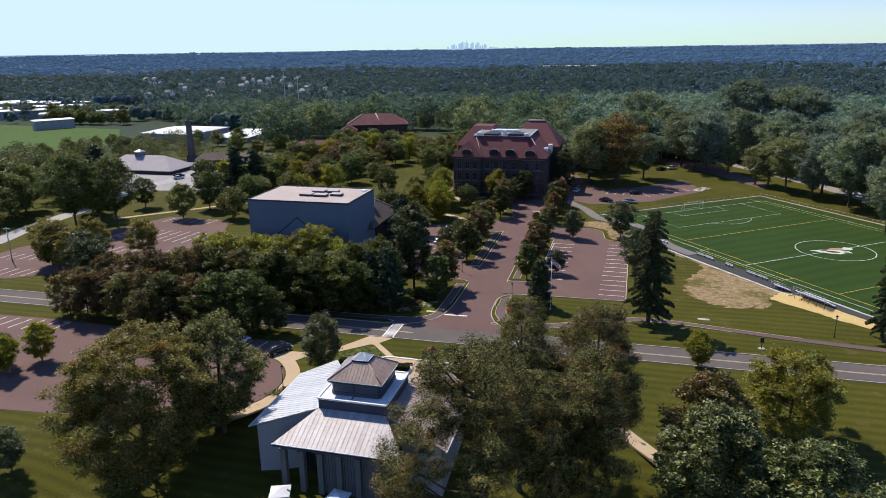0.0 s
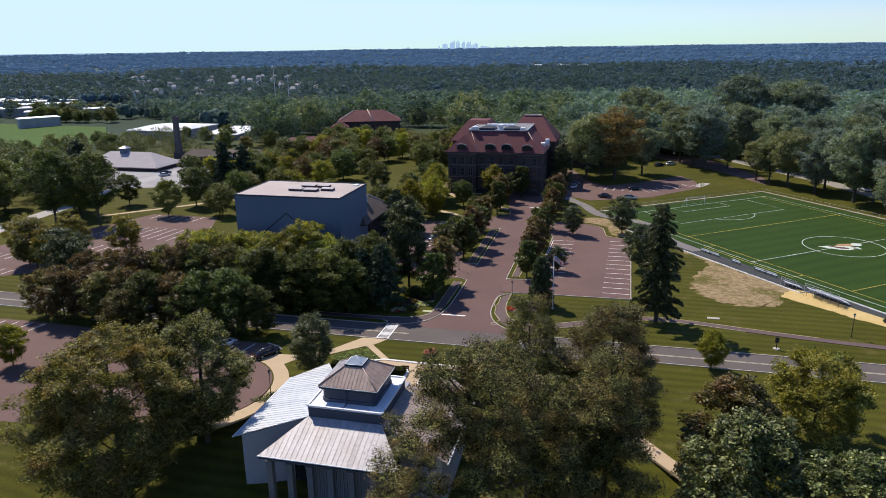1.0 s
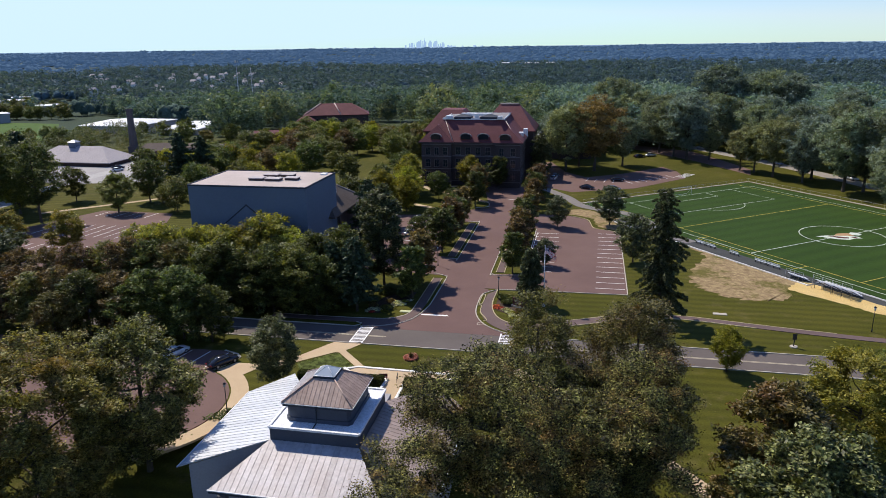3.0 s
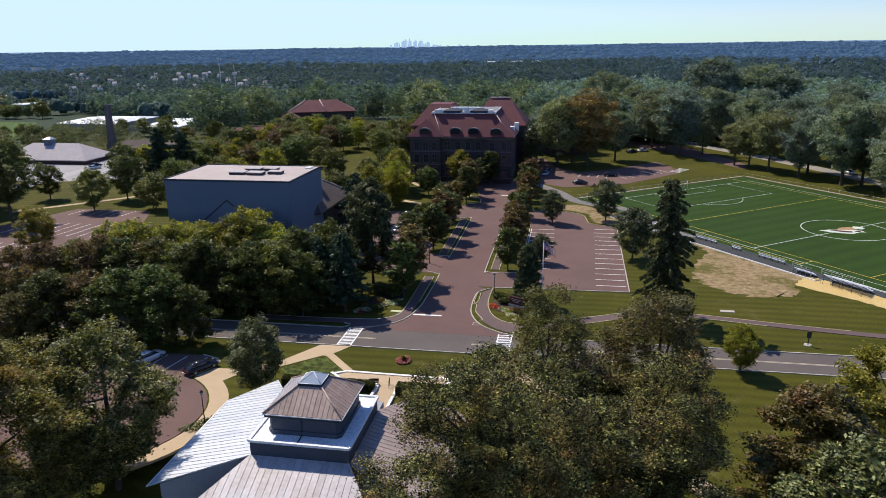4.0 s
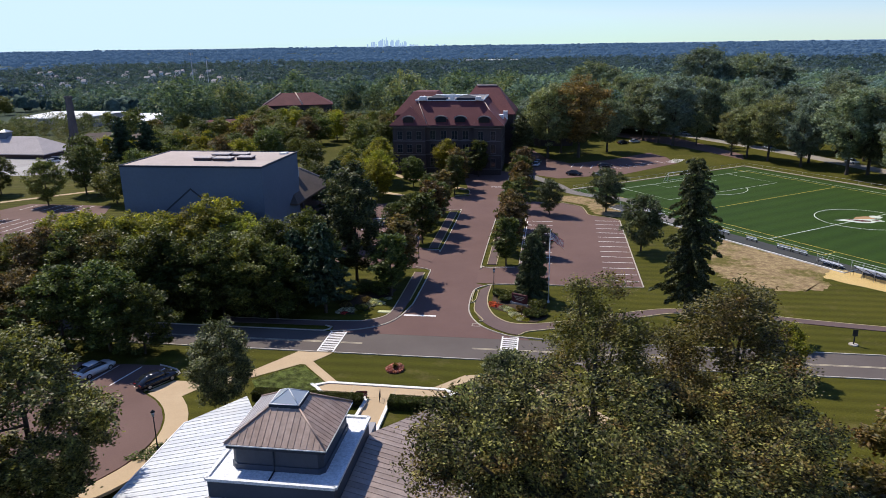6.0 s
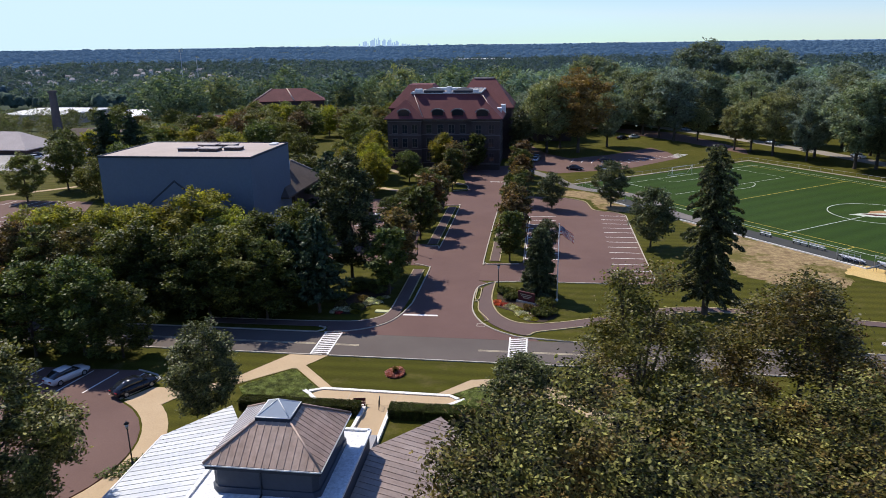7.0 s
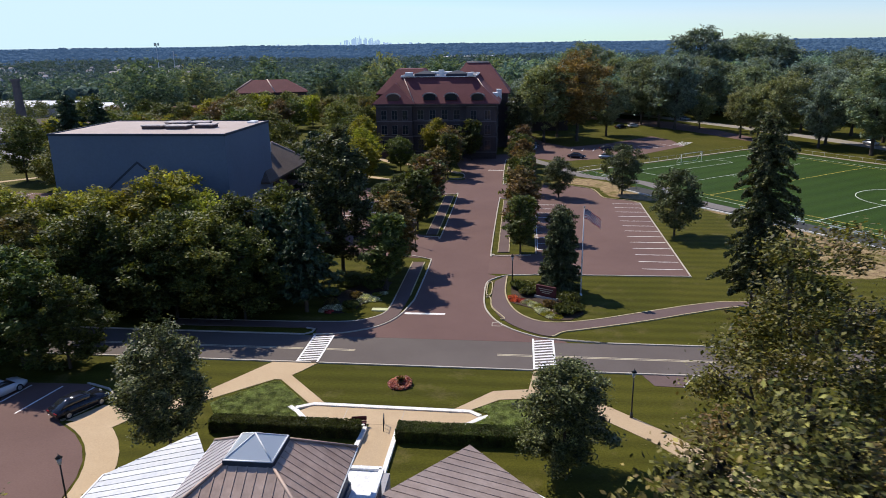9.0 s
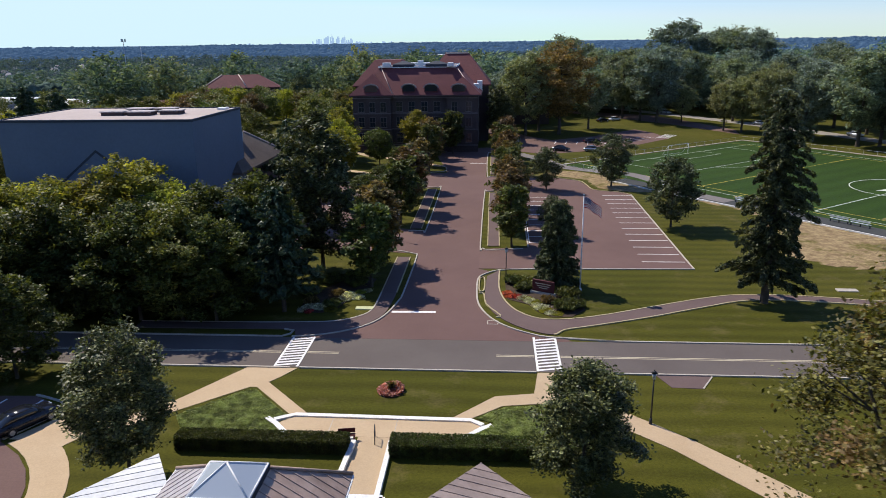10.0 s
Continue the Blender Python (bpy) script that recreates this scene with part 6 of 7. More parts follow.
for k, (u, v, s, m) in enumerate(((-79, -6.8, 0.72, 4), (-74, -7.6, 0.82, 4), (-69, -6.4, 0.80, 4), (-64.5, -8.0, 0.80, 3), (-60, -6.6, 0.84, 4), (-55, -7.8, 0.86, 2), (-50, -6.8, 0.82, 4), (-45, -7.4, 0.90, 2), (-39.5, -6.4, 0.92, 2), (-34.6, -6.6, 0.72, 2), (-57, -13, 0.7, 3), (-80, 7.0, 0.70, 4), (-74, 6.6, 0.74, 4), (-68, 7.2, 0.80, 4), (-63, 8.6, 0.84, 3))):
    tree_g(WOOD[m], "dark roadside tree with reddish leaves" if m == 4 else "dark green tree beside the road", u, v, 77 * k, s)
# left of the auditorium, lawns and lanes
for u, v, s, m in ((-128.6, 83.3, 0.82, 2), (-106.0, 71.5, 0.9, 0), (-105.0, 85.0, 1.05, 2), (-133, 66, 1.3, 0), (-140, 72, 1.2, 2), (-158, 84, 1.4, 2), (-165, 70, 1.3, 0), (-172, 96, 1.3, 3), (-160, 60, 1.2, 0), (-100, 84, 0.35, 0), (-175, 60, 1.2, 1), (-182, 80, 1.2, 2), (-168, 44, 1.1, 0), (-180, 40, 1.1, 3), (-122, 110, 1.0, 2), (-115, 120, 0.9, 1), (-108, 128, 1.0, 0)):
    tree_g(MID[m], "broad green tree beside the lane", u, v, u * 5, s)
for u, v, s in ((-109, 109.5, 0.88), (-104, 114, 0.80), (-150, 88, 1.0)):
    tree_g(PINE, "tall dark pine on the lawn", u, v, u * 9, s, "", "pine")

for u, v, s in ((-119.6, 58.0, 0.97), (-129.0, 52.0, 1.05)):
    tree_g(OPEN_TREE, "tall open-crowned tree on the car park lawn", u, v, u * 3, s)

for k, (x, y, s, m) in enumerate(((-176, 408, 0.55, 0), (-166, 396, 0.60, 2), (-156, 392, 0.50, 0), (-112, 385, 0.85, 2), (-104, 352, 0.90, 0), (-92, 345, 0.70, 3), (-146, 420, 0.62, 2), (-128, 398, 0.72, 0), (-84, 362, 0.75, 0), (-150, 350, 0.50, 3), (-186, 395, 0.70, 2), (-200, 405, 0.62, 0), (-98, 398, 0.8, 2))):
    tree_w(FAR[m], "leafy tree among the low halls", x, y, 71 * k, s)

# trees round the far warehouses and along the foot of the playing field
rng_w = np.random.default_rng(21)
for k in range(46):
    f = rng_w.uniform(0, 1)
    x, y = (-368 + 88 * f + rng_w.uniform(-6, 6), 652 - 22 * f + rng_w.uniform(-4, 8)) if k % 2 else (-500 + 165 * f, 706 + 60 * rng_w.uniform(0, 1) + 30 * (1 - f))
    tree_w(FAR[(2, 0, 2)[k % 3]], "dark leafy tree beside the far warehouses", x, y, 53 * k, rng_w.uniform(0.7, 1.15))
for k in range(12):
    tree_w(FAR[(2, 0)[k % 2]], "dark leafy tree at the foot of the playing field", -214 + 5.2 * k + rng_w.uniform(-2, 2), 372 - 1.2 * k + rng_w.uniform(-5, 5), 37 * k, rng_w.uniform(0.5, 0.85))

# trees between the halls
rng_t = np.random.default_rng(9)


def scatter(count, u0, u1, v0, v1, s0, s1, label, skip):
    n = 0
    while n < count:
        u, v = rng_t.uniform(u0, u1), rng_t.uniform(v0, v1)
        n += 1
        if skip(u, v):
            continue
        m = int(rng_t.choice([0, 0, 0, 2, 3, 1, 2, 4]))
        tree_g(FAR[m], ("leafy green tree ", "yellow-green tree ", "dark green tree ", "olive-leaved tree ", "reddish-leaved tree ")[m] + label, u, v, rng_t.uniform(0, 360), rng_t.uniform(s0, s1))


scatter(150, -125, -32, 66, 230, 0.55, 0.95, "between the halls", lambda u, v: (u > -72 and v < 180 and (u * 13 + v * 7) % 10 < 6.5) or (-60 < u < -29 and v < 74) or (-50 < u < -36 and 95 < v < 150) or (u < -98 and v < 112) or (-140 < u < -104 and 196 < v < 222))


def tree_mass(name, label, seed, areas, material):
    """Trees beyond counting: crowns of the far kinds, joined."""
    rng = np.random.default_rng(seed)
    kinds = []
    for _, crown in FAR:
        co = np.empty(len(crown.vertices) * 3, np.float32)
        crown.vertices.foreach_get("co", co)
        kinds.append(co.reshape(-1, 3, 3))
    out = []
    for count, u0, u1, v0, v1, s0, s1, skip in areas:
        for _ in range(count):
            u, v = rng.uniform(u0, u1), rng.uniform(v0, v1)
            s, a, k = rng.uniform(s0, s1), rng.uniform(0, 6.28), int(rng.integers(0, 5))
            if skip(u, v):
                continue
            p = CAMPUS @ Vector((u, v, 0))
            q = kinds[k][:: 5 if s < 1.0 else 4] * s
            r = q.copy()
            r[:, :, 0] = q[:, :, 0] * math.cos(a) - q[:, :, 1] * math.sin(a) + p.x
            r[:, :, 1] = q[:, :, 0] * math.sin(a) + q[:, :, 1] * math.cos(a) + p.y
            r[:, :, 2] += float(land(p.x, p.y))
            out.append(r)
    return solid(name, quads_mesh(name, np.concatenate(out), material), None, label, "woods", None, "", "stuff")


tree_mass("tree_belt", "belt of dark green trees beyond the car parks", 22, (
    (75, -240, -155, 20, 150, 0.8, 1.3, lambda u, v: -195 < u < -148 and v > 112),
    (45, -230, -170, 160, 250, 0.6, 0.9, lambda u, v: -215 < u < -150 and v > 205),
    ), LEAF_BELT)
tree_mass("tree_belt", "belt of mixed green trees behind the hall and lane", 21, (
    (60, -34, 16, 168, 240, 0.9, 1.4, lambda u, v: u > -16 and v < 205 and u < 26),
    ), WOODS)
tree_mass("tree_belt", "belt of trees beyond the lane, paled with painted haze", 23, (
    (75, 14, 150, 205, 262, 1.2, 1.8, lambda u, v: False),
    (26, 125, 175, 60, 200, 1.2, 1.7, lambda u, v: u < 110 + (180 - v) * 0.3)), WOODS_EAST)
for u, v, s, m in ((-27, 66, 0.7, 0), (-26, 84, 0.8, 1), (-27, 90, 0.9, 1), (-30, 104, 1.0, 1), (-33, 112, 1.0, 2), (-36, 96, 0.9, 0), (-33, 84, 0.9, 1), (-14, 88, 0.5, 2), (-15, 52, 0.55, 2), (-13.5, 61, 0.55, 2)):
    tree_g(MID[m], "leafy tree beside the hall lawn", u, v, u * 11, s)

# old trees by the lane
for u, v, s, m in ((15.0, 154, 1.10, 0), (25.0, 155, 1.20, 3), (7.0, 163, 0.80, 2), (19.5, 164, 0.98, 0), (35.3, 168, 0.86, 1), (51.5, 201, 1.12, 1), (60, 184, 1.18, 2), (56, 192, 1.05, 1), (68.6, 186, 0.56, 0), (75.4, 163, 0.70, 0), (83.5, 151, 0.92, 0), (90, 141, 0.80, 2), (98, 128, 1.12, 1), (103.5, 128, 1.08, 1), (94.6, 148, 1.0, 2), (79, 158, 0.74, 0), (109, 118, 1.0, 1), (104, 108, 0.92, 2), (99, 96, 0.85, 1), (112, 152, 1.05, 1), (120, 136, 1.05, 2), (126, 118, 1.0, 1), (118, 96, 0.9, 2), (130, 100, 1.0, 1), (86, 188, 1.0, 1), (98, 176, 1.05, 2), (110, 168, 1.1, 1), (92, 204, 1.1, 2), (76, 214, 1.1, 1), (62, 226, 1.1, 2), (46, 232, 1.1, 1), (38, 226, 1.0, 0), (30, 215, 1.05, 1), (16, 190, 1.0, 2), (122, 80, 0.9, 1), (110, 66, 0.85, 2), (104, 52, 0.85, 1), (12, 178, 0.9, 2)):
    tree_g(OAK[m], ("tall old olive-leaved tree beside the lane", "tall old green tree beside the lane", "tall old dark green tree beside the lane", "tall old tree with golden-brown leaves")[m], u, v, 53 * u, s, GROUPS["oak"])
for u, v, s, m in ((81.7, 250, 1.62, 2), (97, 250, 1.46, 2), (103, 246, 1.48, 1), (109, 240, 1.44, 2), (34, 240, 1.36, 1), (121, 200, 1.22, 2)):
    tree_g(OAK[m], "very tall dark tree rising above the wood", u, v, u * 3, s, GROUPS["oak"])

# woods as one mass each
def keep_near(x, y):
    p = INVERSE @ Vector((x, y, 0))
    u, v = p.x, p.y
    if v < 205 and u < 60:
        return True
    if u > 25 and (v < 225 if u < 140 else v < 90):
        return True
    if -140 < u < 10 and v < 235:
        return True
    if abs(x + 38) < 32 and abs(y - 427) < 24 or abs(x + 40) < 36 and 335 < y < 415:
        return True
    if -215 < x < -95 and 280 < y < 480:
        return True
    if -430 < x < -185 and 350 < y < 675:
        return True
    return -640 < x < -300 and 570 < y < 930 and (x * 7 + y * 3) % 40 < 37




def wood_mass(name, label, seed, rings, step, swell, material, sector=(-0.66, 0.66)):
    """Woodland trees: whole crowns of the far kinds, thinned, standing in rings about the first viewpoint."""
    rng = np.random.default_rng(seed)
    kinds = []
    for _, crown in FAR:
        co = np.empty(len(crown.vertices) * 3, np.float32)
        crown.vertices.foreach_get("co", co)
        q = co.reshape(-1, 3, 3)[::step]
        mid = q.mean(axis=1, keepdims=True)
        kinds.append(mid + (q - mid) * swell)
    out = []
    for r0, r1, count, s0, s1 in rings:
        for _ in range(count):
            r, t = math.sqrt(rng.uniform(r0 * r0, r1 * r1)), rng.uniform(*sector)
            x, y = r * math.sin(t), r * math.cos(t)
            s, a, k = rng.uniform(s0, s1), rng.uniform(0, 6.28), int(rng.integers(0, 5))
            if keep_near(x, y):
                continue
            q = kinds[k] * np.array([s, s, s * rng.uniform(0.9, 1.25)])
            p = q.copy()
            p[:, :, 0] = q[:, :, 0] * math.cos(a) - q[:, :, 1] * math.sin(a) + x
            p[:, :, 1] = q[:, :, 0] * math.sin(a) + q[:, :, 1] * math.cos(a) + y
            p[:, :, 2] += float(land(x, y))
            out.append(p)
    return solid(name, quads_mesh(name, np.concatenate(out), material), None, label, "woods", None, "", "stuff")


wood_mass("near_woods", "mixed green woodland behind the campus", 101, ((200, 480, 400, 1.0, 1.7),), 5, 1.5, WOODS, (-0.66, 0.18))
wood_mass("east_woods", "woodland beyond the lane, paled with painted haze", 102, ((200, 480, 240, 1.0, 1.7), (460, 820, 340, 1.0, 1.6)), 6, 1.6, WOODS_EAST, (0.18, 0.66))
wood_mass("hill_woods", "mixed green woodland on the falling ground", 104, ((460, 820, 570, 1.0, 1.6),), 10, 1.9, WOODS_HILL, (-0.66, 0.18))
wood_mass("cool_woods", "woodland crowns in the middle distance, tinted as haze", 108, ((760, 1150, 1900, 0.9, 1.5), (1100, 2000, 4200, 0.9, 1.5)), 80, 3.6, WOODS_HAZE)


def domes(name, label, seed, count, r0, r1, height, spread, material, sides=8, skip=None, width=0.74):
    """Far tree crowns as lumpy domes, standing in stands of uneven height."""
    rng = np.random.default_rng(seed)
    r = np.sqrt(rng.uniform(r0 * r0, r1 * r1, count)) if r1 < 2000 else r0 + (r1 - r0) * rng.random(count) ** 0.8
    a = rng.uniform(-width, width, count)
    x, y = r * np.sin(a), r * np.cos(a)
    if skip:
        keep = np.array([not skip(float(p), float(q)) for p, q in zip(x, y)])
        x, y = x[keep], y[keep]
    n = len(x)
    stand = 1 + 0.22 * np.sin(x * 0.021 + 1.3) * np.cos(y * 0.017) + 0.14 * np.sin(x * 0.05 + y * 0.043)
    h = height * stand * rng.uniform(0.75, 1.25, n)
    rad = spread * h * rng.uniform(0.8, 1.2, n)
    z0 = land(x, y)
    ang = np.arange(sides) * 2 * math.pi / sides
    levels = ((0.9, 0.25), (1.0, 0.56), (0.82, 0.82), (0.44, 0.96))
    rows = []
    for k, (f, z) in enumerate(levels):
        wob = rng.uniform(0.55, 1.35, (n, sides))
        rows.append(np.stack([x[:, None] + (rad * f)[:, None] * wob * np.cos(ang + 0.4 * k), y[:, None] + (rad * f)[:, None] * wob * np.sin(ang + 0.4 * k), (z0 + h * z)[:, None] + rng.uniform(-0.13, 0.13, (n, sides)) * h[:, None]], 2))
    top = np.stack([x + rng.normal(size=n) * 0.1 * rad, y + rng.normal(size=n) * 0.1 * rad, z0 + h * 1.02], 1)
    verts = np.concatenate([np.concatenate(rows, 1), top[:, None]], 1)
    step = verts.shape[1]
    base = (np.arange(n) * step)[:, None]
    i = np.arange(sides)
    j = (i + 1) % sides
    tris = []
    for k in range(len(levels) - 1):
        p, q, s, t = base + k * sides + i, base + k * sides + j, base + (k + 1) * sides + j, base + (k + 1) * sides + i
        tris += [np.stack([p, q, s], 2).reshape(-1, 3), np.stack([p, s, t], 2).reshape(-1, 3)]
    k = len(levels) - 1
    tris.append(np.stack([base + k * sides + i, base + k * sides + j, base + step - 1 + 0 * i], 2).reshape(-1, 3))
    tris = np.concatenate(tris)
    me = bpy.data.meshes.new(name)
    me.vertices.add(n * step)
    me.vertices.foreach_set("co", verts.astype(np.float32).ravel())
    me.loops.add(len(tris) * 3)
    me.loops.foreach_set("vertex_index", tris.astype(np.int32).ravel())
    me.polygons.add(len(tris))
    me.polygons.foreach_set("loop_start", np.arange(0, len(tris) * 3, 3, dtype=np.int32))
    me.polygons.foreach_set("use_smooth", np.ones(len(tris), bool))
    me.update(calc_edges=True)
    me.materials.append(material)
    return solid(name, me, None, label, "woods", None, "", "stuff")


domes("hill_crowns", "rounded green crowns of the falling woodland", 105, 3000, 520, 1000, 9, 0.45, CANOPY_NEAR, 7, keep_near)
domes("middle_woods", "woodland in the middle distance, tinted as haze", 106, 8000, 900, 2000, 9, 0.55, CANOPY_MID, 6, keep_near)
# the farthest crowns are tinted blue and glow in place of haze
domes("far_woods", "wooded country reaching the horizon, glowing with painted haze", 107, 16000, 1800, 4750, 9, 1.0, CANOPY_FAR, 5)

# ---- sports field ----
def field_slab(name, poly, top, material, label, category="ground"):
    return solid(name, prism(bmesh.new(), poly, -0.25, top), material, label, category, FIELD, "", "structure")


field = field_slab("sports_field", [(-67, 76.6), (48, 76.6), (48, 142.5), (-67, 142.5)], 0.03, TURF, "green artificial turf sports field with painted lines", "sports field")
field_slab("track_strip", [(-48, 71.8), (24, 71.8), (60, 72.4), (60, 76.6), (-48, 76.6)], 0.025, DARKASPHALT, "dark asphalt strip along the field's side", "pavement")
GOAL_S, HALF_S, END_S, MID_W, NEAR_W, FAR_W = -61.8, -10.4, 41.0, 109.4, 79.6, 138.6


def field_line(pts, material=TURFWHITE, w=0.16, name="field_line"):
    return part(name, strip(bmesh.new(), pts, w, 0.0, 0.04 if material is TURFWHITE else 0.036), material, field)


field_line([(GOAL_S, NEAR_W), (END_S, NEAR_W)])
field_line([(GOAL_S, FAR_W), (END_S, FAR_W)])
field_line([(GOAL_S, NEAR_W), (GOAL_S, FAR_W)])
field_line([(END_S, NEAR_W), (END_S, FAR_W)])
field_line([(HALF_S, NEAR_W), (HALF_S, FAR_W)], w=0.2)
field_line([(HALF_S + 9.15 * math.cos(6.2832 * k / 48), MID_W + 9.15 * math.sin(6.2832 * k / 48)) for k in range(49)], w=0.2)
field_line([(GOAL_S, MID_W - 19.6), (GOAL_S + 16.2, MID_W - 19.6), (GOAL_S + 16.2, MID_W + 19.6), (GOAL_S, MID_W + 19.6)])
field_line([(GOAL_S, MID_W - 9.0), (GOAL_S + 5.4, MID_W - 9.0), (GOAL_S + 5.4, MID_W + 9.0), (GOAL_S, MID_W + 9.0)])
field_line([(GOAL_S + 11.0 + 9.15 * math.cos(radians(a)), MID_W + 9.15 * math.sin(radians(a))) for a in range(-54, 55, 9)])
field_line([(END_S - 16.2, MID_W - 19.6), (END_S - 16.2, MID_W + 19.6)])
field_line([(-66, 82.0), (46, 82.0)], TURFYELLOW)
field_line([(-66, 136.6), (46, 136.6)], TURFYELLOW)
field_line([(-34, 82.0), (-34, 136.6)], TURFYELLOW)
field_line([(13, 82.0), (13, 136.6)], TURFYELLOW)
field_line([(-24.5, 78.4), (-24.5, 82.0)], TURFYELLOW)
field_line([(1.5, 78.4), (1.5, 82.0)], TURFYELLOW)
field_line([(-24.5, 78.5), (1.5, 78.5)], TURFYELLOW)


def centre_mark():
    """The painted emblem in the centre circle, as plain colour shapes."""
    cols = {"white": TURFWHITE, "dark": plain("maroon turf paint", (0.09, 0.02, 0.02), 0.9), "tan": plain("tan turf paint", (0.42, 0.25, 0.12), 0.9)}
    shapes = (("white", [(-4.4, -5.6), (-2.2, -4.6), (0.6, -3.4), (2.6, -1.4), (2.4, 1.0), (3.4, 2.2), (1.6, 2.8), (-0.6, 1.4), (-2.0, -0.8), (-3.6, -2.6)]),
              ("tan", [(-2.6, -1.4), (-1.0, 0.6), (0.2, 2.8), (-0.8, 4.2), (-2.6, 3.4), (-3.6, 1.0)]),
              ("dark", [(-3.4, -3.4), (-1.6, -2.6), (0.2, -2.2), (1.6, -0.6), (0.9, 0.3), (-0.6, -0.6), (-1.9, -1.5), (-3.0, -2.3)]),
              ("white", [(-1.9, 3.6), (-0.3, 3.0), (0.8, 4.0), (0.4, 5.6), (-1.2, 6.0), (-2.6, 4.8)]),
              ("dark", [(0.9, 0.7), (2.0, 0.9), (2.4, 1.9), (1.3, 2.0)]))
    for k, (c, pts) in enumerate(shapes):
        bm = bmesh.new()
        prism(bm, [(HALF_S + 1.0 + p[0] * 0.8, MID_W - 0.4 + p[1] * 0.95) for p in pts], 0.0, 0.042 + 0.004 * k)
        part("emblem_shape", bm, cols[c], field, "painted emblem shape in the centre circle")


centre_mark()


def goal():
    bm = bmesh.new()
    for w in (-3.66, 3.66):
        tube(bm, (0, w, 0), (0, w, 2.44), 0.07)
        tube(bm, (0, w, 2.44), (-1.6, w, 0.05), 0.04)
    tube(bm, (0, -3.66, 2.44), (0, 3.66, 2.44), 0.07)
    tube(bm, (-1.6, -3.66, 0.05), (-1.6, 3.66, 0.05), 0.04)
    return solid("goal", bm, WHITEPAINT, "white football goal frame on the turf", "goal", FIELD @ pose(GOAL_S, MID_W, 0.03))


goal()


def bench(s0, s1, w, rows=1, label="long aluminium team bench"):
    root = thing("bleachers" if rows > 1 else "bench", label, "bleachers" if rows > 1 else "bench", FIELD @ pose((s0 + s1) / 2, w, 0.03))
    L = (s1 - s0) / 2
    for r in range(rows):
        z = 0.45 + 0.38 * r
        bm = bmesh.new()
        box(bm, -L, L, -0.16 - r * 0.75, 0.16 - r * 0.75, z, z + 0.06)
        part("seat", bm, ALUMINIUM, root, "aluminium plank seat")
        if rows > 1:
            bm = bmesh.new()
            box(bm, -L, L, 0.2 - r * 0.75, 0.5 - r * 0.75, z - 0.34, z - 0.29)
            part("footboard", bm, STEEL, root)
    n = 3 if rows == 1 else 5
    for k in range(n):
        x = -L * 0.94 + k * 2 * L * 0.94 / (n - 1)
        bm = bmesh.new()
        if rows == 1:
            box(bm, x - 0.04, x + 0.04, -0.12, 0.12, 0, 0.45)
        else:
            tube(bm, (x, 0.4, 0), (x, 0.4 - rows * 0.75, 0.4 + 0.38 * (rows - 1)), 0.05, None, 6)
            tube(bm, (x, 0.2 - rows * 0.7, 0), (x, 0.2 - rows * 0.7, 0.4 + 0.38 * (rows - 1)), 0.04, None, 6)
        part("leg", bm, DARKMETAL, root)
    if rows > 1:
        bm = bmesh.new()
        zt = 0.45 + 0.38 * rows
        tube(bm, (-L, -rows * 0.75, zt + 0.7), (L, -rows * 0.75, zt + 0.7), 0.03, None, 6)
        tube(bm, (-L, -rows * 0.75, zt + 0.3), (L, -rows * 0.75, zt + 0.3), 0.03, None, 6)
        for k in range(n):
            x = -L + k * 2 * L / (n - 1)
            tube(bm, (x, -rows * 0.75, 0), (x, -rows * 0.75, zt + 0.7), 0.03, None, 6)
        part("back_rail", bm, STEEL, root)
    else:
        bm = bmesh.new()
        box(bm, -L, L, -0.24, -0.2, 0.75, 0.95)
        part("backrest", bm, ALUMINIUM, root)
    return root


for s0, s1 in ((-22, -19.3), (-19.0, -16.3), (-12.2, -9.9), (-5.6, -2.8), (-2.5, 0.4), (-40, -36.5), (-36, -33)):
    bench(s0, s1, 75.4)
bench(4.2, 8.0, 73.8, 2, "low aluminium bleachers beside the field")
bench(10.8, 18.4, 74.2, 4, "aluminium bleachers on the asphalt strip")


def field_fence(name, pts, step, height, label, rails=True):
    root = thing(name, label, "fence", FIELD)
    for a, b in zip(pts, pts[1:]):
        a, b = Vector((*a, 0)), Vector((*b, 0))
        n = max(1, int((b - a).length / step))
        for k in range(n + 1):
            p = a.lerp(b, k / n)
            bm = bmesh.new()
            tube(bm, p, p + Vector((0, 0, height)), 0.035, None, 6)
            part("post", bm, STEEL, root)
        for z in (height - 0.03, 0.15):
            bm = bmesh.new()
            tube(bm, a + Vector((0, 0, z)), b + Vector((0, 0, z)), 0.03, None, 6)
            part("rail", bm, STEEL, root)
    return root


field_fence("field_fence", [(-67.5, 143.2), (-67.5, 78.0), (-46, 74.5)], 3.2, 1.2, "low galvanised rail fence behind the goal")
field_fence("field_fence", [(-67.5, 143.2), (48, 143.2)], 3.2, 1.2, "low galvanised rail fence along the far touchline")
b_ = bmesh.new()
strip(b_, [(-48, 71.7), (9.5, 71.7), (9.6, 76.4), (60, 76.4)], 0.25, -0.1, 0.22)
solid("kerb", b_, WHITESTONE, "pale concrete edge beside the field", "kerb", FIELD, "", "structure")
b_ = bmesh.new()
strip(b_, [(-68, 143.9), (-68, 77.5)], 0.5, -0.1, 0.12)
strip(b_, [(-68, 143.9), (48, 143.9)], 0.5, -0.1, 0.12)
solid("kerb", b_, PALE, "pale edge strip round the turf", "kerb", FIELD, "", "structure")

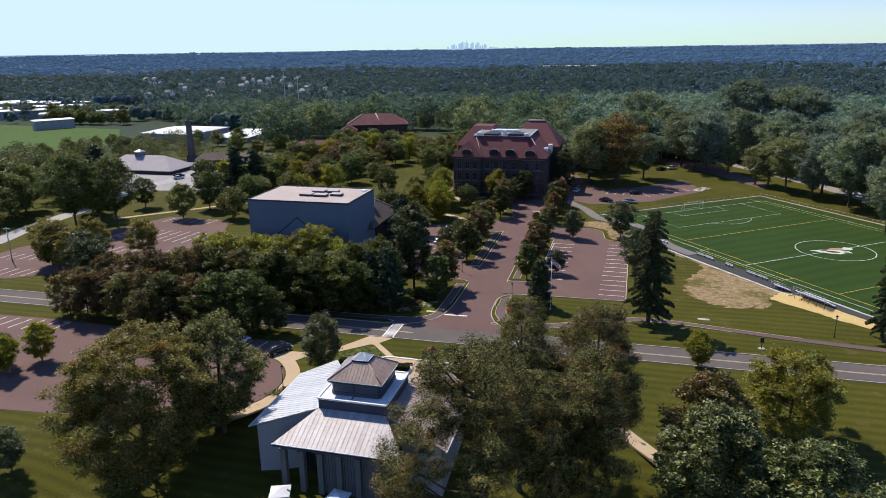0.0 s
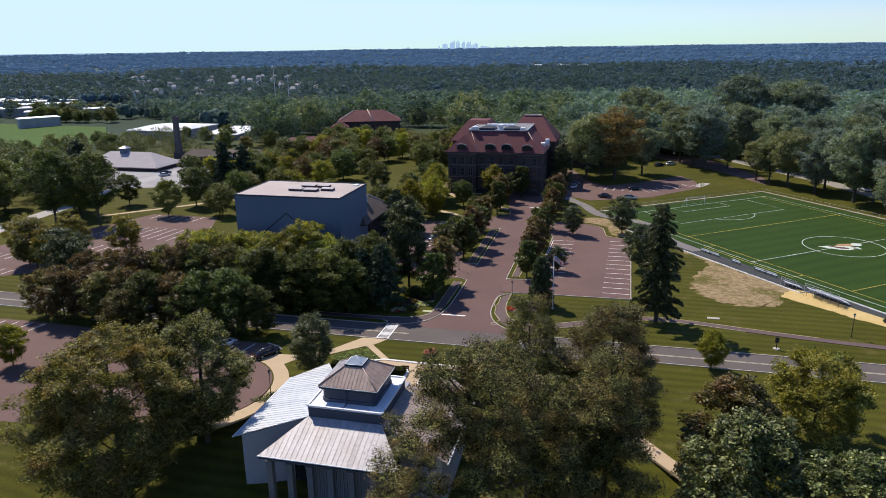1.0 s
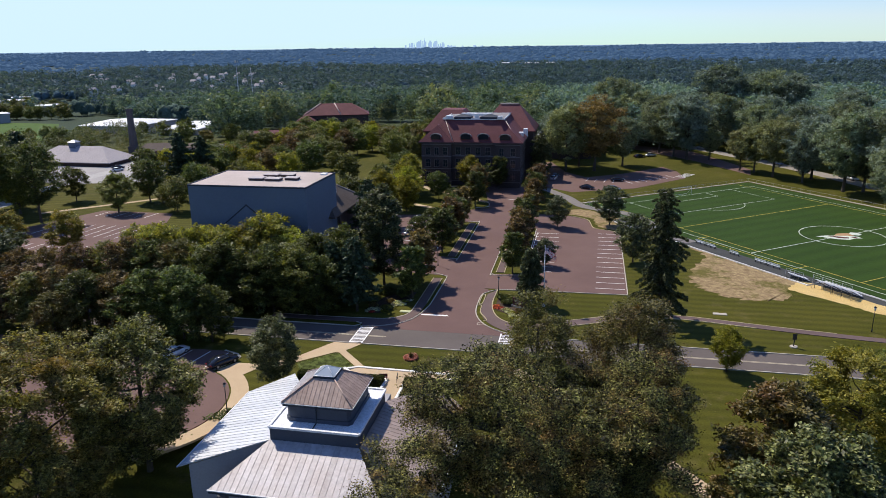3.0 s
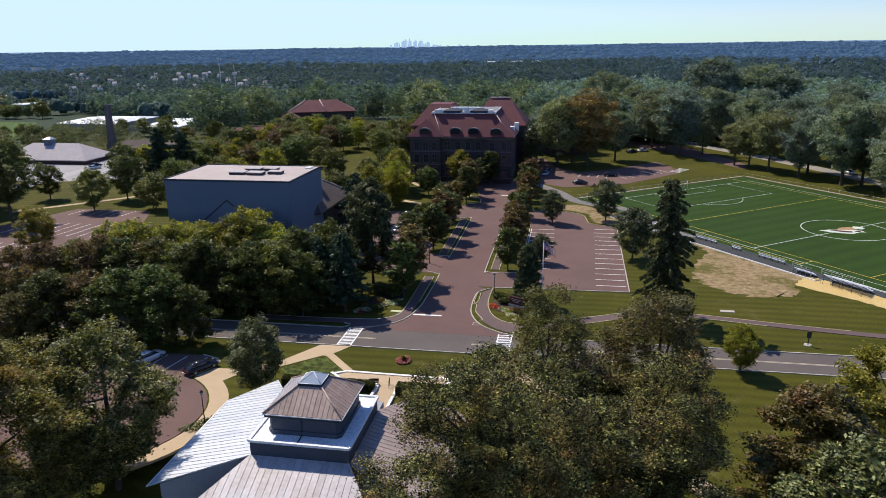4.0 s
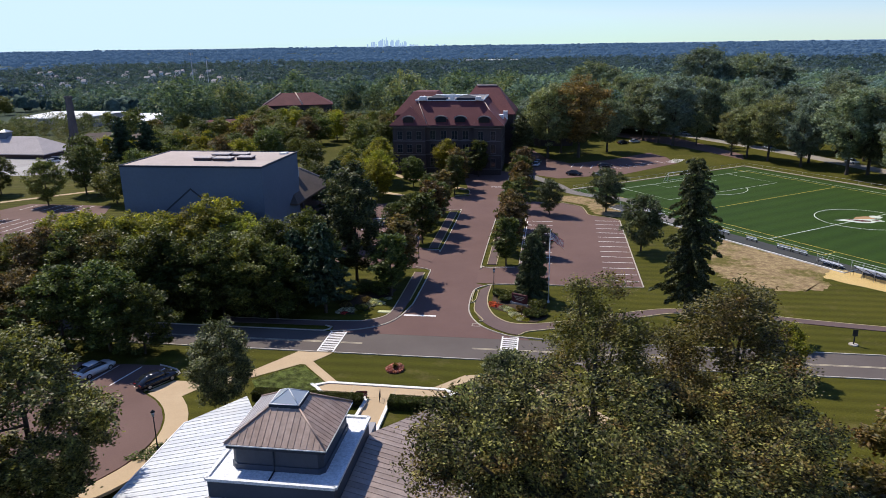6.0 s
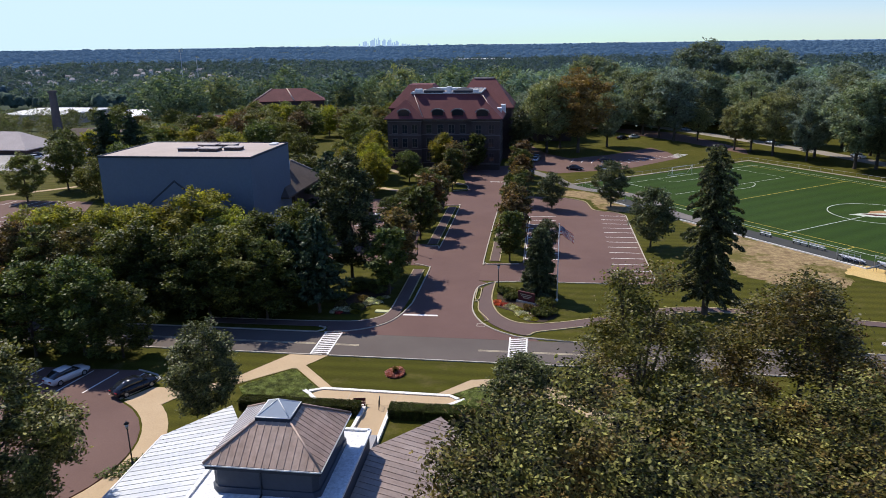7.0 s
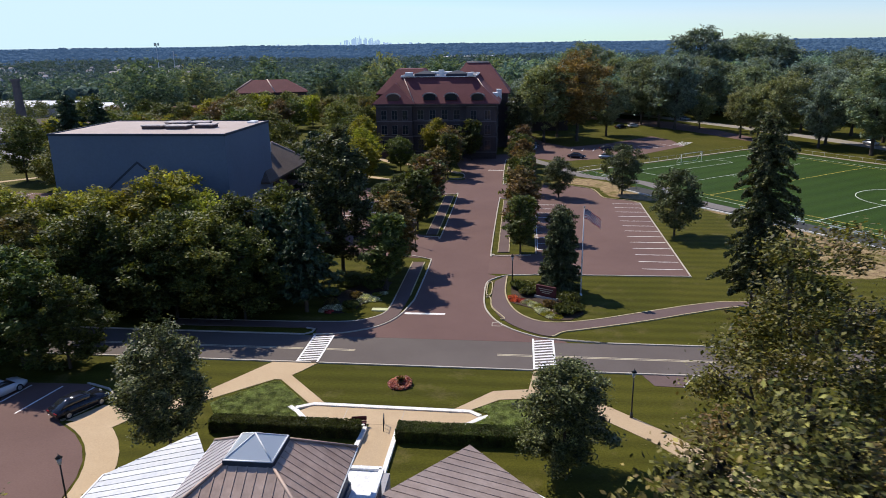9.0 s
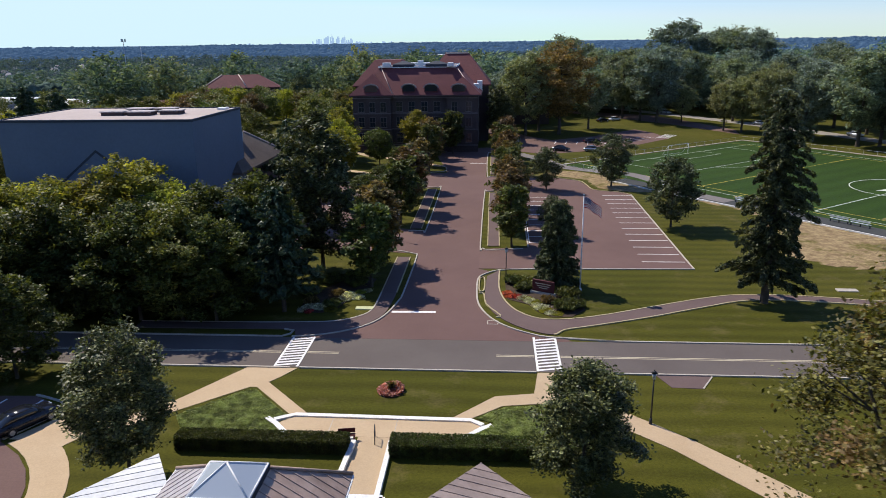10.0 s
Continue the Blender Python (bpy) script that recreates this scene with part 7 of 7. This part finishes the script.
# ---- distance: city towers and masts ----
def skyline():
    rng = np.random.default_rng(31)
    root = thing("skyline", "city towers far on the horizon, glowing pale blue as haze", "skyline", None, "", "structure")
    # the towers are no lamps: their pale blue glow paints in haze
    hazy = glow("pale blue haze glow", (0.42, 0.62, 0.90), 0.88)
    ax = 0.0354
    for k in range(70):
        off = rng.normal() * 130 if k < 46 else rng.uniform(-560, 420)
        d = 4700.0
        big = math.exp(-(off / 110) ** 2)
        h = rng.uniform(7, 18) + big * rng.uniform(6, 46)
        w = rng.uniform(5, 11)
        bm = bmesh.new()
        x = ax * d + off
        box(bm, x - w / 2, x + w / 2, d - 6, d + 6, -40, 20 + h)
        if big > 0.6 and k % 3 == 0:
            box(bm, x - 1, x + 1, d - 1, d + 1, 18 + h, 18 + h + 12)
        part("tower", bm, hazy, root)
    return root


skyline()
# added glowing wall that stands for hazy land at the horizon
b_ = bmesh.new()
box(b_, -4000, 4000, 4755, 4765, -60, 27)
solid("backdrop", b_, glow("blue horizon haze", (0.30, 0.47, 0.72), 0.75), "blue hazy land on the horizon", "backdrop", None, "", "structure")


def mast(x, y, top, head):
    z = float(land(x, y))
    h = top - z
    bm = bmesh.new()
    tube(bm, (0, 0, -2), (0, 0, h), 0.5, 0.22, 6)
    if head:
        for k in range(3):
            a = 2.094 * k
            tube(bm, (0, 0, h - 1), (1.6 * math.cos(a), 1.6 * math.sin(a), h - 0.8), 0.12, None, 5)
            box(bm, 1.6 * math.cos(a) - 0.5, 1.6 * math.cos(a) + 0.5, 1.6 * math.sin(a) - 0.5, 1.6 * math.sin(a) + 0.5, h - 1.8, h + 0.6)
    return solid("radio_mast", bm, STEEL, "far steel radio mast above the woods", "mast", Matrix.Translation((x, y, z)))


mast(-153, 693, 32, True)
mast(-141, 697, 26, False)

# ---- street furniture and planting ----
def lamp_post(u, v, h=4.3):
    root = thing("street_lamp", "black lamp post with a lantern head", "street lamp", at_grid(u, v, None), "lamp posts")
    bm = bmesh.new()
    tube(bm, (0, 0, -0.1), (0, 0, 0.5), 0.14, 0.10, 10)
    tube(bm, (0, 0, 0.5), (0, 0, h - 0.7), 0.065, 0.05, 8)
    part("post", bm, DARKMETAL, root)
    bm = bmesh.new()
    tube(bm, (0, 0, h - 0.7), (0, 0, h - 0.2), 0.10, 0.19, 8)
    part("lantern", bm, SKYGLASS, root, "glass lantern")
    bm = bmesh.new()
    tube(bm, (0, 0, h - 0.2), (0, 0, h), 0.24, 0.04, 8)
    tube(bm, (0, 0, h), (0, 0, h + 0.12), 0.03, 0.01, 6)
    part("cap", bm, DARKMETAL, root)
    return root


for u, v in ((17.1, -11.6), (-21.4, -27.0), (7.1, 19.4), (66.4, 10.4 + 3.6), (30.3, -28.0), (7.0, 78.5), (-7.6, 37.0)):
    lamp_post(u, v)


def tall_pole(x, y, h, label):
    bm = bmesh.new()
    tube(bm, (0, 0, -0.5), (0, 0, h), 0.16, 0.10, 8)
    box(bm, -0.9, 0.9, -0.05, 0.05, h - 0.6, h - 0.4)
    return solid("utility_pole", bm, STEEL, label, "pole", at_world(x, y))


tall_pole(100.4, 323.6, 16, "tall pale pole standing before old trees")
tall_pole(-111, 172, 9, "grey lamp pole in the car park")


def flagpole():
    root = thing("flagpole", "white flagpole flying a striped flag", "flagpole", at_grid(15.3, 16.9))
    H = 10.9
    bm = bmesh.new()
    tube(bm, (0, 0, -0.1), (0, 0, H), 0.09, 0.05, 10)
    tube(bm, (0, 0, -0.1), (0, 0, 0.3), 0.2, 0.2, 10)
    part("pole", bm, WHITEPAINT, root)
    bm = bmesh.new()
    tube(bm, (0, 0, H), (0, 0, H + 0.16), 0.1, 0.1, 8)
    part("finial", bm, STEEL, root)
    L, D, n = 2.1, 1.15, 16

    def place(a, b):
        x = a * L
        return Vector((x * 0.92, -0.25 * x + 0.22 * math.sin(a * 7.5) * a, H - 0.25 - b * D - a * a * 1.2 + 0.08 * math.sin(a * 9)))

    def cloth(name, a0, a1, b0, b1, mat, lift=0.0):
        bm = bmesh.new()
        cols = []
        k0, k1 = round(a0 * n), round(a1 * n)
        for k in range(k0, k1 + 1):
            cols.append([bm.verts.new(place(k / n, b) + Vector((0, s * (0.008 + lift), 0))) for b, s in ((b0, -1), (b1, -1), (b1, 1), (b0, 1))])
        for p, q in zip(cols, cols[1:]):
            for i in range(4):
                bm.faces.new((p[i], p[(i + 1) % 4], q[(i + 1) % 4], q[i]))
        bm.faces.new(cols[0][::-1])
        bm.faces.new(cols[-1])
        return part(name, bm, mat, flag)

    flag = new("flag")
    flag.parent = root
    for k in range(13):
        cloth("stripe", 0.375 if k < 7 else 0.0, 1.0, k / 13, (k + 1) / 13, FLAGRED if k % 2 == 0 else FLAGWHITE)
    cloth("canton", 0.0, 0.375, 0.0, 7 / 13, FLAGBLUE)
    for r in range(5):
        for c in range(6):
            bm = bmesh.new()
            p = place((c + 0.6) * 0.375 / 6.2, (r + 0.5) * 7 / 13 / 5)
            box(bm, p.x - 0.04, p.x + 0.04, p.y - 0.02, p.y + 0.02, p.z - 0.04, p.z + 0.04)
            part("star", bm, FLAGWHITE, flag)
    return root


flagpole()


def entrance_sign():
    root = thing("entrance_sign", "maroon entrance sign on a low pale stone base", "sign", at_grid(11.15, 15.6, None, -28))
    bm = bmesh.new()
    box(bm, -1.5, 1.5, -0.25, 0.25, -0.1, 0.32, 0.03)
    part("base", bm, PALE, root)
    bm = bmesh.new()
    box(bm, -1.3, 1.3, -0.1, 0.1, 0.32, 1.65, 0.03)
    panel = part("panel", bm, MAROON, root, "maroon panel")
    for k, (w, z) in enumerate(((0.95, 1.2), (0.75, 0.95), (0.5, 0.72))):
        bm = bmesh.new()
        box(bm, -w, w, -0.12, -0.1, z, z + 0.1)
        part("text_bar", bm, LINEYELLOW, panel, "plain bar in place of lettering")
    return root


entrance_sign()


def marker_post(u, v):
    root = thing("marker_post", "dark plaque on a post with a stone foot", "marker", at_grid(u, v))
    bm = bmesh.new()
    disc(bm, (0, 0), 0.55, -0.1, 0.14, 10)
    part("foot", bm, PALE, root)
    bm = bmesh.new()
    box(bm, -0.06, 0.06, -0.06, 0.06, 0.1, 2.0)
    part("post", bm, DARKMETAL, root)
    bm = bmesh.new()
    box(bm, -0.3, 0.3, -0.09, -0.06, 1.2, 2.1)
    part("plaque", bm, DARKMETAL, root)
    return root


marker_post(53.0, 6.0)
b_ = bmesh.new()
box(b_, -1.1, 1.1, -0.45, 0.45, -0.1, 0.12, 0.04)
solid("utility_cover", b_, PALE, "pale concrete utility cover in the grass", "cover", at_grid(44.6, 18.0))
b_ = bmesh.new()
box(b_, -0.95, 0.95, -0.4, 0.4, -0.1, 0.14, 0.04)
solid("utility_cover", b_, surface("pale lime cover", (0.52, 0.54, 0.30), (0.60, 0.60, 0.36), 0.6, 8.0), "pale greenish utility cover on the corner lawn", "cover", at_grid(-7.9, 10.6))


def handrail():
    bm = bmesh.new()
    pts = [Vector(p) for p in ((0, 0, 0), (0, 0, 0.95), (0.0, -1.0, 0.85), (0.0, -1.1, 0.0))]
    for a, b in zip(pts, pts[1:]):
        tube(bm, a, b, 0.035, None, 6)
    tube(bm, (0, -0.55, 0.0), (0, -0.55, 0.9), 0.025, None, 6)
    return solid("handrail", bm, DARKMETAL, "black steel handrail on the forecourt steps", "handrail", at_grid(-2.7, -14.3, 0.05, 8))


handrail()
b_ = bmesh.new()
box(b_, -0.6, 0.6, -0.2, 0.2, 0.38, 0.46, 0.02)
box(b_, -0.55, -0.45, -0.18, 0.18, 0.0, 0.38)
box(b_, 0.45, 0.55, -0.18, 0.18, 0.0, 0.38)
box(b_, -0.6, 0.6, 0.16, 0.22, 0.5, 0.85, 0.02)
solid("bench", b_, MAROON, "small dark red bench at the hedge end", "bench", at_grid(-4.6, -14.9, 0.05, 10))


def patio_umbrella(u, v, turn, material, label):
    root = thing("patio_umbrella", label, "umbrella", at_grid(u, v, None, turn))
    bm = bmesh.new()
    tube(bm, (0, 0, -0.05), (0, 0, 2.3), 0.03, None, 8)
    part("pole", bm, STEEL, root)
    bm = bmesh.new()
    disc(bm, (0, 0), 0.3, -0.05, 0.08, 12)
    part("base", bm, DARKMETAL, root)
    bm = bmesh.new()
    rim = [(-1.25, -1.25), (1.25, -1.25), (1.25, 1.25), (-1.25, 1.25)]
    lo, hi = [bm.verts.new((*p, 1.95)) for p in rim], [bm.verts.new((*p, 1.85)) for p in rim]
    top, under = bm.verts.new((0, 0, 2.4)), bm.verts.new((0, 0, 2.36))
    for i in range(4):
        j = (i + 1) % 4
        bm.faces.new((lo[i], lo[j], top))
        bm.faces.new((hi[j], hi[i], under))
        bm.faces.new((hi[i], hi[j], lo[j], lo[i]))
    part("canopy", bm, material, root)
    for x in (-0.8, 0.8):
        bm = bmesh.new()
        tube(bm, (x, 0, -0.02), (x, 0, 0.7), 0.03, None, 6)
        part("table_leg", bm, DARKMETAL, root)
    bm = bmesh.new()
    box(bm, -0.9, 0.9, -0.45, 0.45, 0.7, 0.75, 0.02)
    part("tabletop", bm, PALE, root)
    return root


patio_umbrella(-10.3, -49.9, 20, WHITEPAINT, "white patio umbrella over a table by the porch")
patio_umbrella(-3.0, -49.2, -8, COPING, "pale grey-white patio umbrella over a table by the porch")


# hedges: a twiggy core clothed in small leaves
def hedge(u0, u1, v0, v1, h, label):
    rng = np.random.default_rng(int(abs(u0) * 10))
    root = thing("hedge", label, "hedge", CAMPUS)
    bm = bmesh.new()
    box(bm, u0 + 0.12, u1 - 0.12, v0 + 0.12, v1 - 0.12, 0.0, h - 0.1)
    part("core", bm, MULCH, root)
    n = int((u1 - u0) * 1900)
    p = np.stack([rng.uniform(u0, u1, n), rng.uniform(v0, v1, n), rng.uniform(0.05, h, n)], 1)
    face = rng.random(n)
    p[face < 0.42, 2] = h + rng.normal(size=(face < 0.42).sum()) * 0.035
    k = (face >= 0.42) & (face < 0.75)
    p[k, 1] = v0 + rng.normal(size=k.sum()) * 0.035
    k = (face >= 0.75) & (face < 0.92)
    p[k, 1] = v1 + rng.normal(size=k.sum()) * 0.035
    k = face >= 0.92
    p[k, 0] = np.where(rng.random(k.sum()) < 0.5, u0, u1) + rng.normal(size=k.sum()) * 0.03
    part("leaves", quads_mesh("leaves", leaf_quads(rng, p, 0.085, 1.3), LEAF_HEDGE), None, root)
    return root


hedge(-16.3, -4.3, -16.75, -15.45, 1.05, "long clipped dark green hedge")
hedge(-1.3, 10.4, -16.95, -15.35, 1.05, "long clipped dark green hedge")


def ground_cover(name, poly, count, h, leaf, material, label, seed=3, category="ground cover"):
    rng = np.random.default_rng(seed)
    xs, ys = [p[0] for p in poly], [p[1] for p in poly]
    p = np.stack([rng.uniform(min(xs), max(xs), count * 2), rng.uniform(min(ys), max(ys), count * 2), rng.uniform(0.02, h, count * 2)], 1)
    p = p[inside(list(poly), p)][:count]
    p[:, 2] *= 0.7 + 0.3 * np.sin(p[:, 0] * 2.1) * np.cos(p[:, 1] * 2.7)
    return solid(name, quads_mesh(name, leaf_quads(rng, p, leaf, 1.2, 0.55), material), None, label, category, CAMPUS, "", "stuff")


COVER_L = [(-18.2, -12.2), (-14.2, -7.8), (-13.6, -7.8), (-9.9, -11.7), (-11.0, -12.4), (-9.2, -14.7), (-9.0, -15.5), (-16.2, -15.5)]
COVER_R = [(6.5, -9.9), (9.4, -9.4), (11.4, -9.6), (12.6, -11.0), (12.4, -15.4), (2.6, -15.4), (3.5, -14.6), (5.4, -12.9), (5.8, -12.0), (4.4, -11.5)]
ground_cover("ivy_bed", COVER_L, 52000, 0.26, 0.095, LEAF_COVER, "bed of low green ivy inside the hedge", 3)
ground_cover("ivy_bed", COVER_R, 52000, 0.26, 0.095, LEAF_COVER, "bed of low green ivy inside the hedge", 4)
circle_bed = [(-2.55 + 1.1 * math.cos(6.2832 * k / 16), -7.45 + 1.1 * math.sin(6.2832 * k / 16)) for k in range(16)]
slab("flower_bed_soil", circle_bed, 0.06, MULCH, "round mulched flower bed in the lawn", "flower bed")
ground_cover("bedding_flowers", circle_bed, 3000, 0.55, 0.13, PETAL_PINK, "ring of pink and bronze bedding plants", 5, "flowers")
spike = quads_mesh("spike_plant", leaf_quads(np.random.default_rng(2), np.random.default_rng(2).normal(size=(140, 3)) * (0.12, 0.12, 0.14) + (0, 0, 0.5), 0.2, 2.2), LEAF_RED)
solid("spike_plant", spike, None, "dark spiky plant in the middle of the flower bed", "plant", at_grid(-2.5, -7.4))

# corner beds by the drive
BED_R = [(7.0, 20.0), (8.0, 21.0), (12.0, 20.5), (15.0, 15.0), (15.2, 11.0), (13.6, 9.0), (11.6, 8.9), (10.2, 10.4), (9.4, 12.4), (7.1, 14.0)]
slab("mulch_bed", BED_R, 0.05, MULCH, "mulched corner bed below the entrance sign", "flower bed")
BED_L = [(-14.6, 9.4), (-12.4, 9.2), (-10.9, 9.9), (-10.4, 12.2), (-8.6, 15.0), (-8.2, 20.2), (-10.5, 21.5), (-13.4, 17.0), (-15.0, 13.0)]
slab("mulch_bed", BED_L, 0.05, MULCH, "mulched corner bed beside the drive", "flower bed")
SHRUB_D = shrub_mesh(71, 1.2, 1.3, 3200, 0.14, LEAF_DARK)
SHRUB_G = shrub_mesh(72, 1.0, 1.1, 2600, 0.14, LEAF_GREEN)
SHRUB_R = shrub_mesh(73, 0.9, 1.0, 2400, 0.14, LEAF_RED)
DARK_SHRUB, GREEN_SHRUB, RED_SHRUB = "rounded dark green shrub in mulch", "rounded green shrub in mulch", "dark red-leaved shrub in mulch"
for k, (me, u, v, s, lb) in enumerate(((SHRUB_D, 7.9, 19.2, 1.0, DARK_SHRUB), (SHRUB_G, 9.3, 18.9, 1.1, GREEN_SHRUB), (SHRUB_D, 9.1, 16.9, 1.0, DARK_SHRUB), (SHRUB_R, 11.5, 13.2, 1.0, RED_SHRUB), (SHRUB_D, 13.9, 14.6, 1.25, DARK_SHRUB), (SHRUB_D, 13.2, 11.2, 1.2, DARK_SHRUB), (SHRUB_D, 14.3, 11.8, 0.9, DARK_SHRUB), (SHRUB_G, 12.4, 16.6, 0.9, GREEN_SHRUB),
                                      (SHRUB_G, -10.6, 20.4, 1.3, GREEN_SHRUB), (SHRUB_D, -10.2, 17.6, 1.2, DARK_SHRUB), (SHRUB_D, -11.4, 10.9, 0.9, DARK_SHRUB), (SHRUB_R, -13.8, 11.8, 1.0, RED_SHRUB), (SHRUB_D, -12.8, 18.6, 1.2, DARK_SHRUB), (SHRUB_R, -11.6, 14.6, 0.9, RED_SHRUB), (SHRUB_G, -14.8, 14.6, 1.3, GREEN_SHRUB),
                                      (SHRUB_D, -24.0, -9.2, 0.9, DARK_SHRUB), (SHRUB_D, -30.5, 116.5, 1.6, "clipped dark shrub before the hall"), (SHRUB_G, -25.5, 117.0, 1.5, "rounded pale shrub before the hall"), (SHRUB_D, -21.5, 117.6, 1.2, "clipped dark shrub before the hall"), (SHRUB_D, -16.5, 117.4, 1.2, "clipped dark shrub before the hall"))):
    solid("shrub", me, None, lb, "shrub", at_grid(u, v, None, 40 * k, s))
FLOWERS = [shrub_mesh(81 + k, 0.7, 0.45, 900, 0.09, m) for k, m in enumerate((PETAL_WHITE, PETAL_RED, LEAF_LIGHT))]
for k, (f, u, v, s) in enumerate(((1, 7.4, 14.9, 0.9), (1, 8.1, 14.6, 0.8), (1, 7.2, 15.8, 0.7), (0, 8.8, 14.2, 0.8), (2, 9.4, 13.9, 0.8), (0, 9.6, 13.3, 0.9), (2, 10.2, 12.9, 0.9), (0, 10.3, 12.1, 0.8), (0, 10.6, 11.3, 1.0), (2, 11.0, 10.6, 0.9), (0, 11.5, 9.9, 0.8), (2, 12.1, 9.7, 0.8), (0, -14.4, 9.7, 0.7), (1, -13.7, 9.5, 0.7), (0, -13.6, 10.5, 1.1), (0, -12.5, 10.6, 1.1), (2, -11.4, 10.0, 0.9), (0, -10.5, 13.2, 1.0), (0, -10.4, 14.4, 1.1), (0, -9.4, 13.8, 1.0), (2, -9.2, 15.4, 0.8), (0, -8.6, 15.9, 0.7))):
    solid("flower_clump", FLOWERS[f], None, ("clump of white flowers in mulch", "clump of red flowers in mulch", "clump of pale green foliage in mulch")[f], "flowers", at_grid(u, v, None, 30 * k, 1.35 * s))
ground_cover("mulch_shrubs", [(-24, -29), (-21, -29), (-17, -27), (-16, -25.5), (-21, -25)], 1500, 0.5, 0.22, LEAF_DARK, "low dark planting beside the pavilion", 8)


# ---- cars ----
def loft(bm, sections, mat=0):
    """A closed body through cross sections of equal point count."""
    rings = [[bm.verts.new(p) for p in s] for s in sections]
    n = len(rings[0])
    for a, b in zip(rings, rings[1:]):
        for i in range(n):
            f = bm.faces.new((a[i], a[(i + 1) % n], b[(i + 1) % n], b[i]))
            f.smooth, f.material_index = True, mat
    bm.faces.new(rings[0][::-1]).material_index = mat
    bm.faces.new(rings[-1]).material_index = mat
    return bm


def car_meshes():
    def body_section(x, w, z0, z1):
        return [(x, -w, z0), (x, -w * 1.02, (z0 + z1) / 2), (x, -w * 0.93, z1), (x, w * 0.93, z1), (x, w * 1.02, (z0 + z1) / 2), (x, w, z0)]
    bm = bmesh.new()
    loft(bm, [body_section(*s) for s in ((-2.35, 0.70, 0.45, 0.72), (-2.2, 0.84, 0.30, 0.88), (-1.3, 0.90, 0.24, 0.98), (0.0, 0.90, 0.22, 0.96), (1.0, 0.90, 0.24, 0.92), (1.9, 0.86, 0.28, 0.80), (2.3, 0.72, 0.40, 0.66))])
    def top_section(x, w0, w1, z0, z1):
        return [(x, -w0, z0), (x, -w1, z1), (x, w1, z1), (x, w0, z0)]
    cab = bmesh.new()
    loft(cab, [top_section(*s) for s in ((-1.95, 0.78, 0.70, 0.90, 0.96), (-1.15, 0.80, 0.62, 0.94, 1.38), (0.1, 0.80, 0.62, 0.94, 1.42), (0.45, 0.80, 0.64, 0.92, 1.36), (1.2, 0.78, 0.70, 0.90, 0.95))])
    roof = bmesh.new()
    loft(roof, [top_section(*s) for s in ((-1.1, 0.62, 0.58, 1.38, 1.42), (-0.5, 0.63, 0.56, 1.40, 1.46), (0.05, 0.63, 0.56, 1.41, 1.46), (0.4, 0.63, 0.58, 1.37, 1.40))])
    tyre = bmesh.new()
    tube(tyre, (0, -0.11, 0), (0, 0.11, 0), 0.33, 0.33, 16)
    rim = bmesh.new()
    tube(rim, (0, -0.125, 0), (0, 0.125, 0), 0.2, 0.2, 12)
    light = bmesh.new()
    box(light, -0.12, 0.1, -0.2, 0.2, -0.07, 0.07, 0.02)
    return {"body": mesh_of(bm, CARDARK, "body"), "cabin": mesh_of(cab, WINDOW, "cabin"), "roof": mesh_of(roof, CARDARK, "roof"), "tyre": mesh_of(tyre, RUBBER, "tyre"), "rim": mesh_of(rim, STEEL, "rim"), "light": mesh_of(light, SKYGLASS, "headlight"), "tail": mesh_of(box(bmesh.new(), -0.1, 0.1, -0.2, 0.2, -0.07, 0.07, 0.02), plain("red lamp glass", (0.25, 0.01, 0.01), 0.2), "tail_light")}


CAR = car_meshes()


def car(m, paint, label, group=""):
    root = thing("car", label, "car", m, group)
    for key, name in (("body", "body"), ("roof", "roof")):
        me = CAR[key].copy()
        me.materials[0] = paint
        part(name, me, None, root)
    part("cabin", CAR["cabin"], None, root, "dark glazed cabin")
    for x in (-1.4, 1.42):
        for y in (-0.82, 0.82):
            w = part("wheel", CAR["tyre"], None, root)
            w.location = (x, y, 0.33)
            part("rim", CAR["rim"], None, w)
    for y in (-0.55, 0.55):
        part("headlight", CAR["light"], None, root).location = (2.2, y, 0.62)
        part("tail_light", CAR["tail"], None, root).location = (-2.27, y, 0.72)
    return root


car(at_grid(-28.9, -14.0, 0.03, 62), CARDARK, "dark glossy saloon car parked at the kerb")
car(at_grid(-37.6, -12.4, 0.03, 70), CARWHITE, "white saloon car parked in tree shade")
for u, v, t, p, lb in ((22.6, 121.8, -20, CARDARK, "dark car parked beside the lawn"), (30.5, 121.0, -15, CARSILVER, "silver car parked beside the lawn"), (42.8, 188.3, 30, CARDARK, "dark car parked under the trees"), (47.4, 191.8, 35, CARWHITE, "white car parked under the trees"), (32.3, 136.5, 10, CARDARK, "dark car parked under the trees"), (70.0, 215.0, -60, CARWHITE, "white car on the pale lane under trees"), (11.5, 137.0, 80, CARWHITE, "white car parked beside the hall"), (12.0, 141.5, 80, CARSILVER, "silver car parked beside the hall"), (107, 148, -66, CARWHITE, "white car on the pale lane"), (91, 177, -60, CARSILVER, "silver car on the pale lane"), (-150, 133, 60, CARWHITE, "white car parked in the yard"), (-153, 138, 20, CARDARK, "dark car parked in the yard"), (-147, 141, 60, CARRED, "dark red car parked in the yard"), (-20.5, 75, 80, CARDARK, "dark car parked in the side car park"), (-19.5, 60.5, 80, CARSILVER, "silver car parked in the side car park")):
    car(at_grid(u, v, 0.03, t), p, lb)
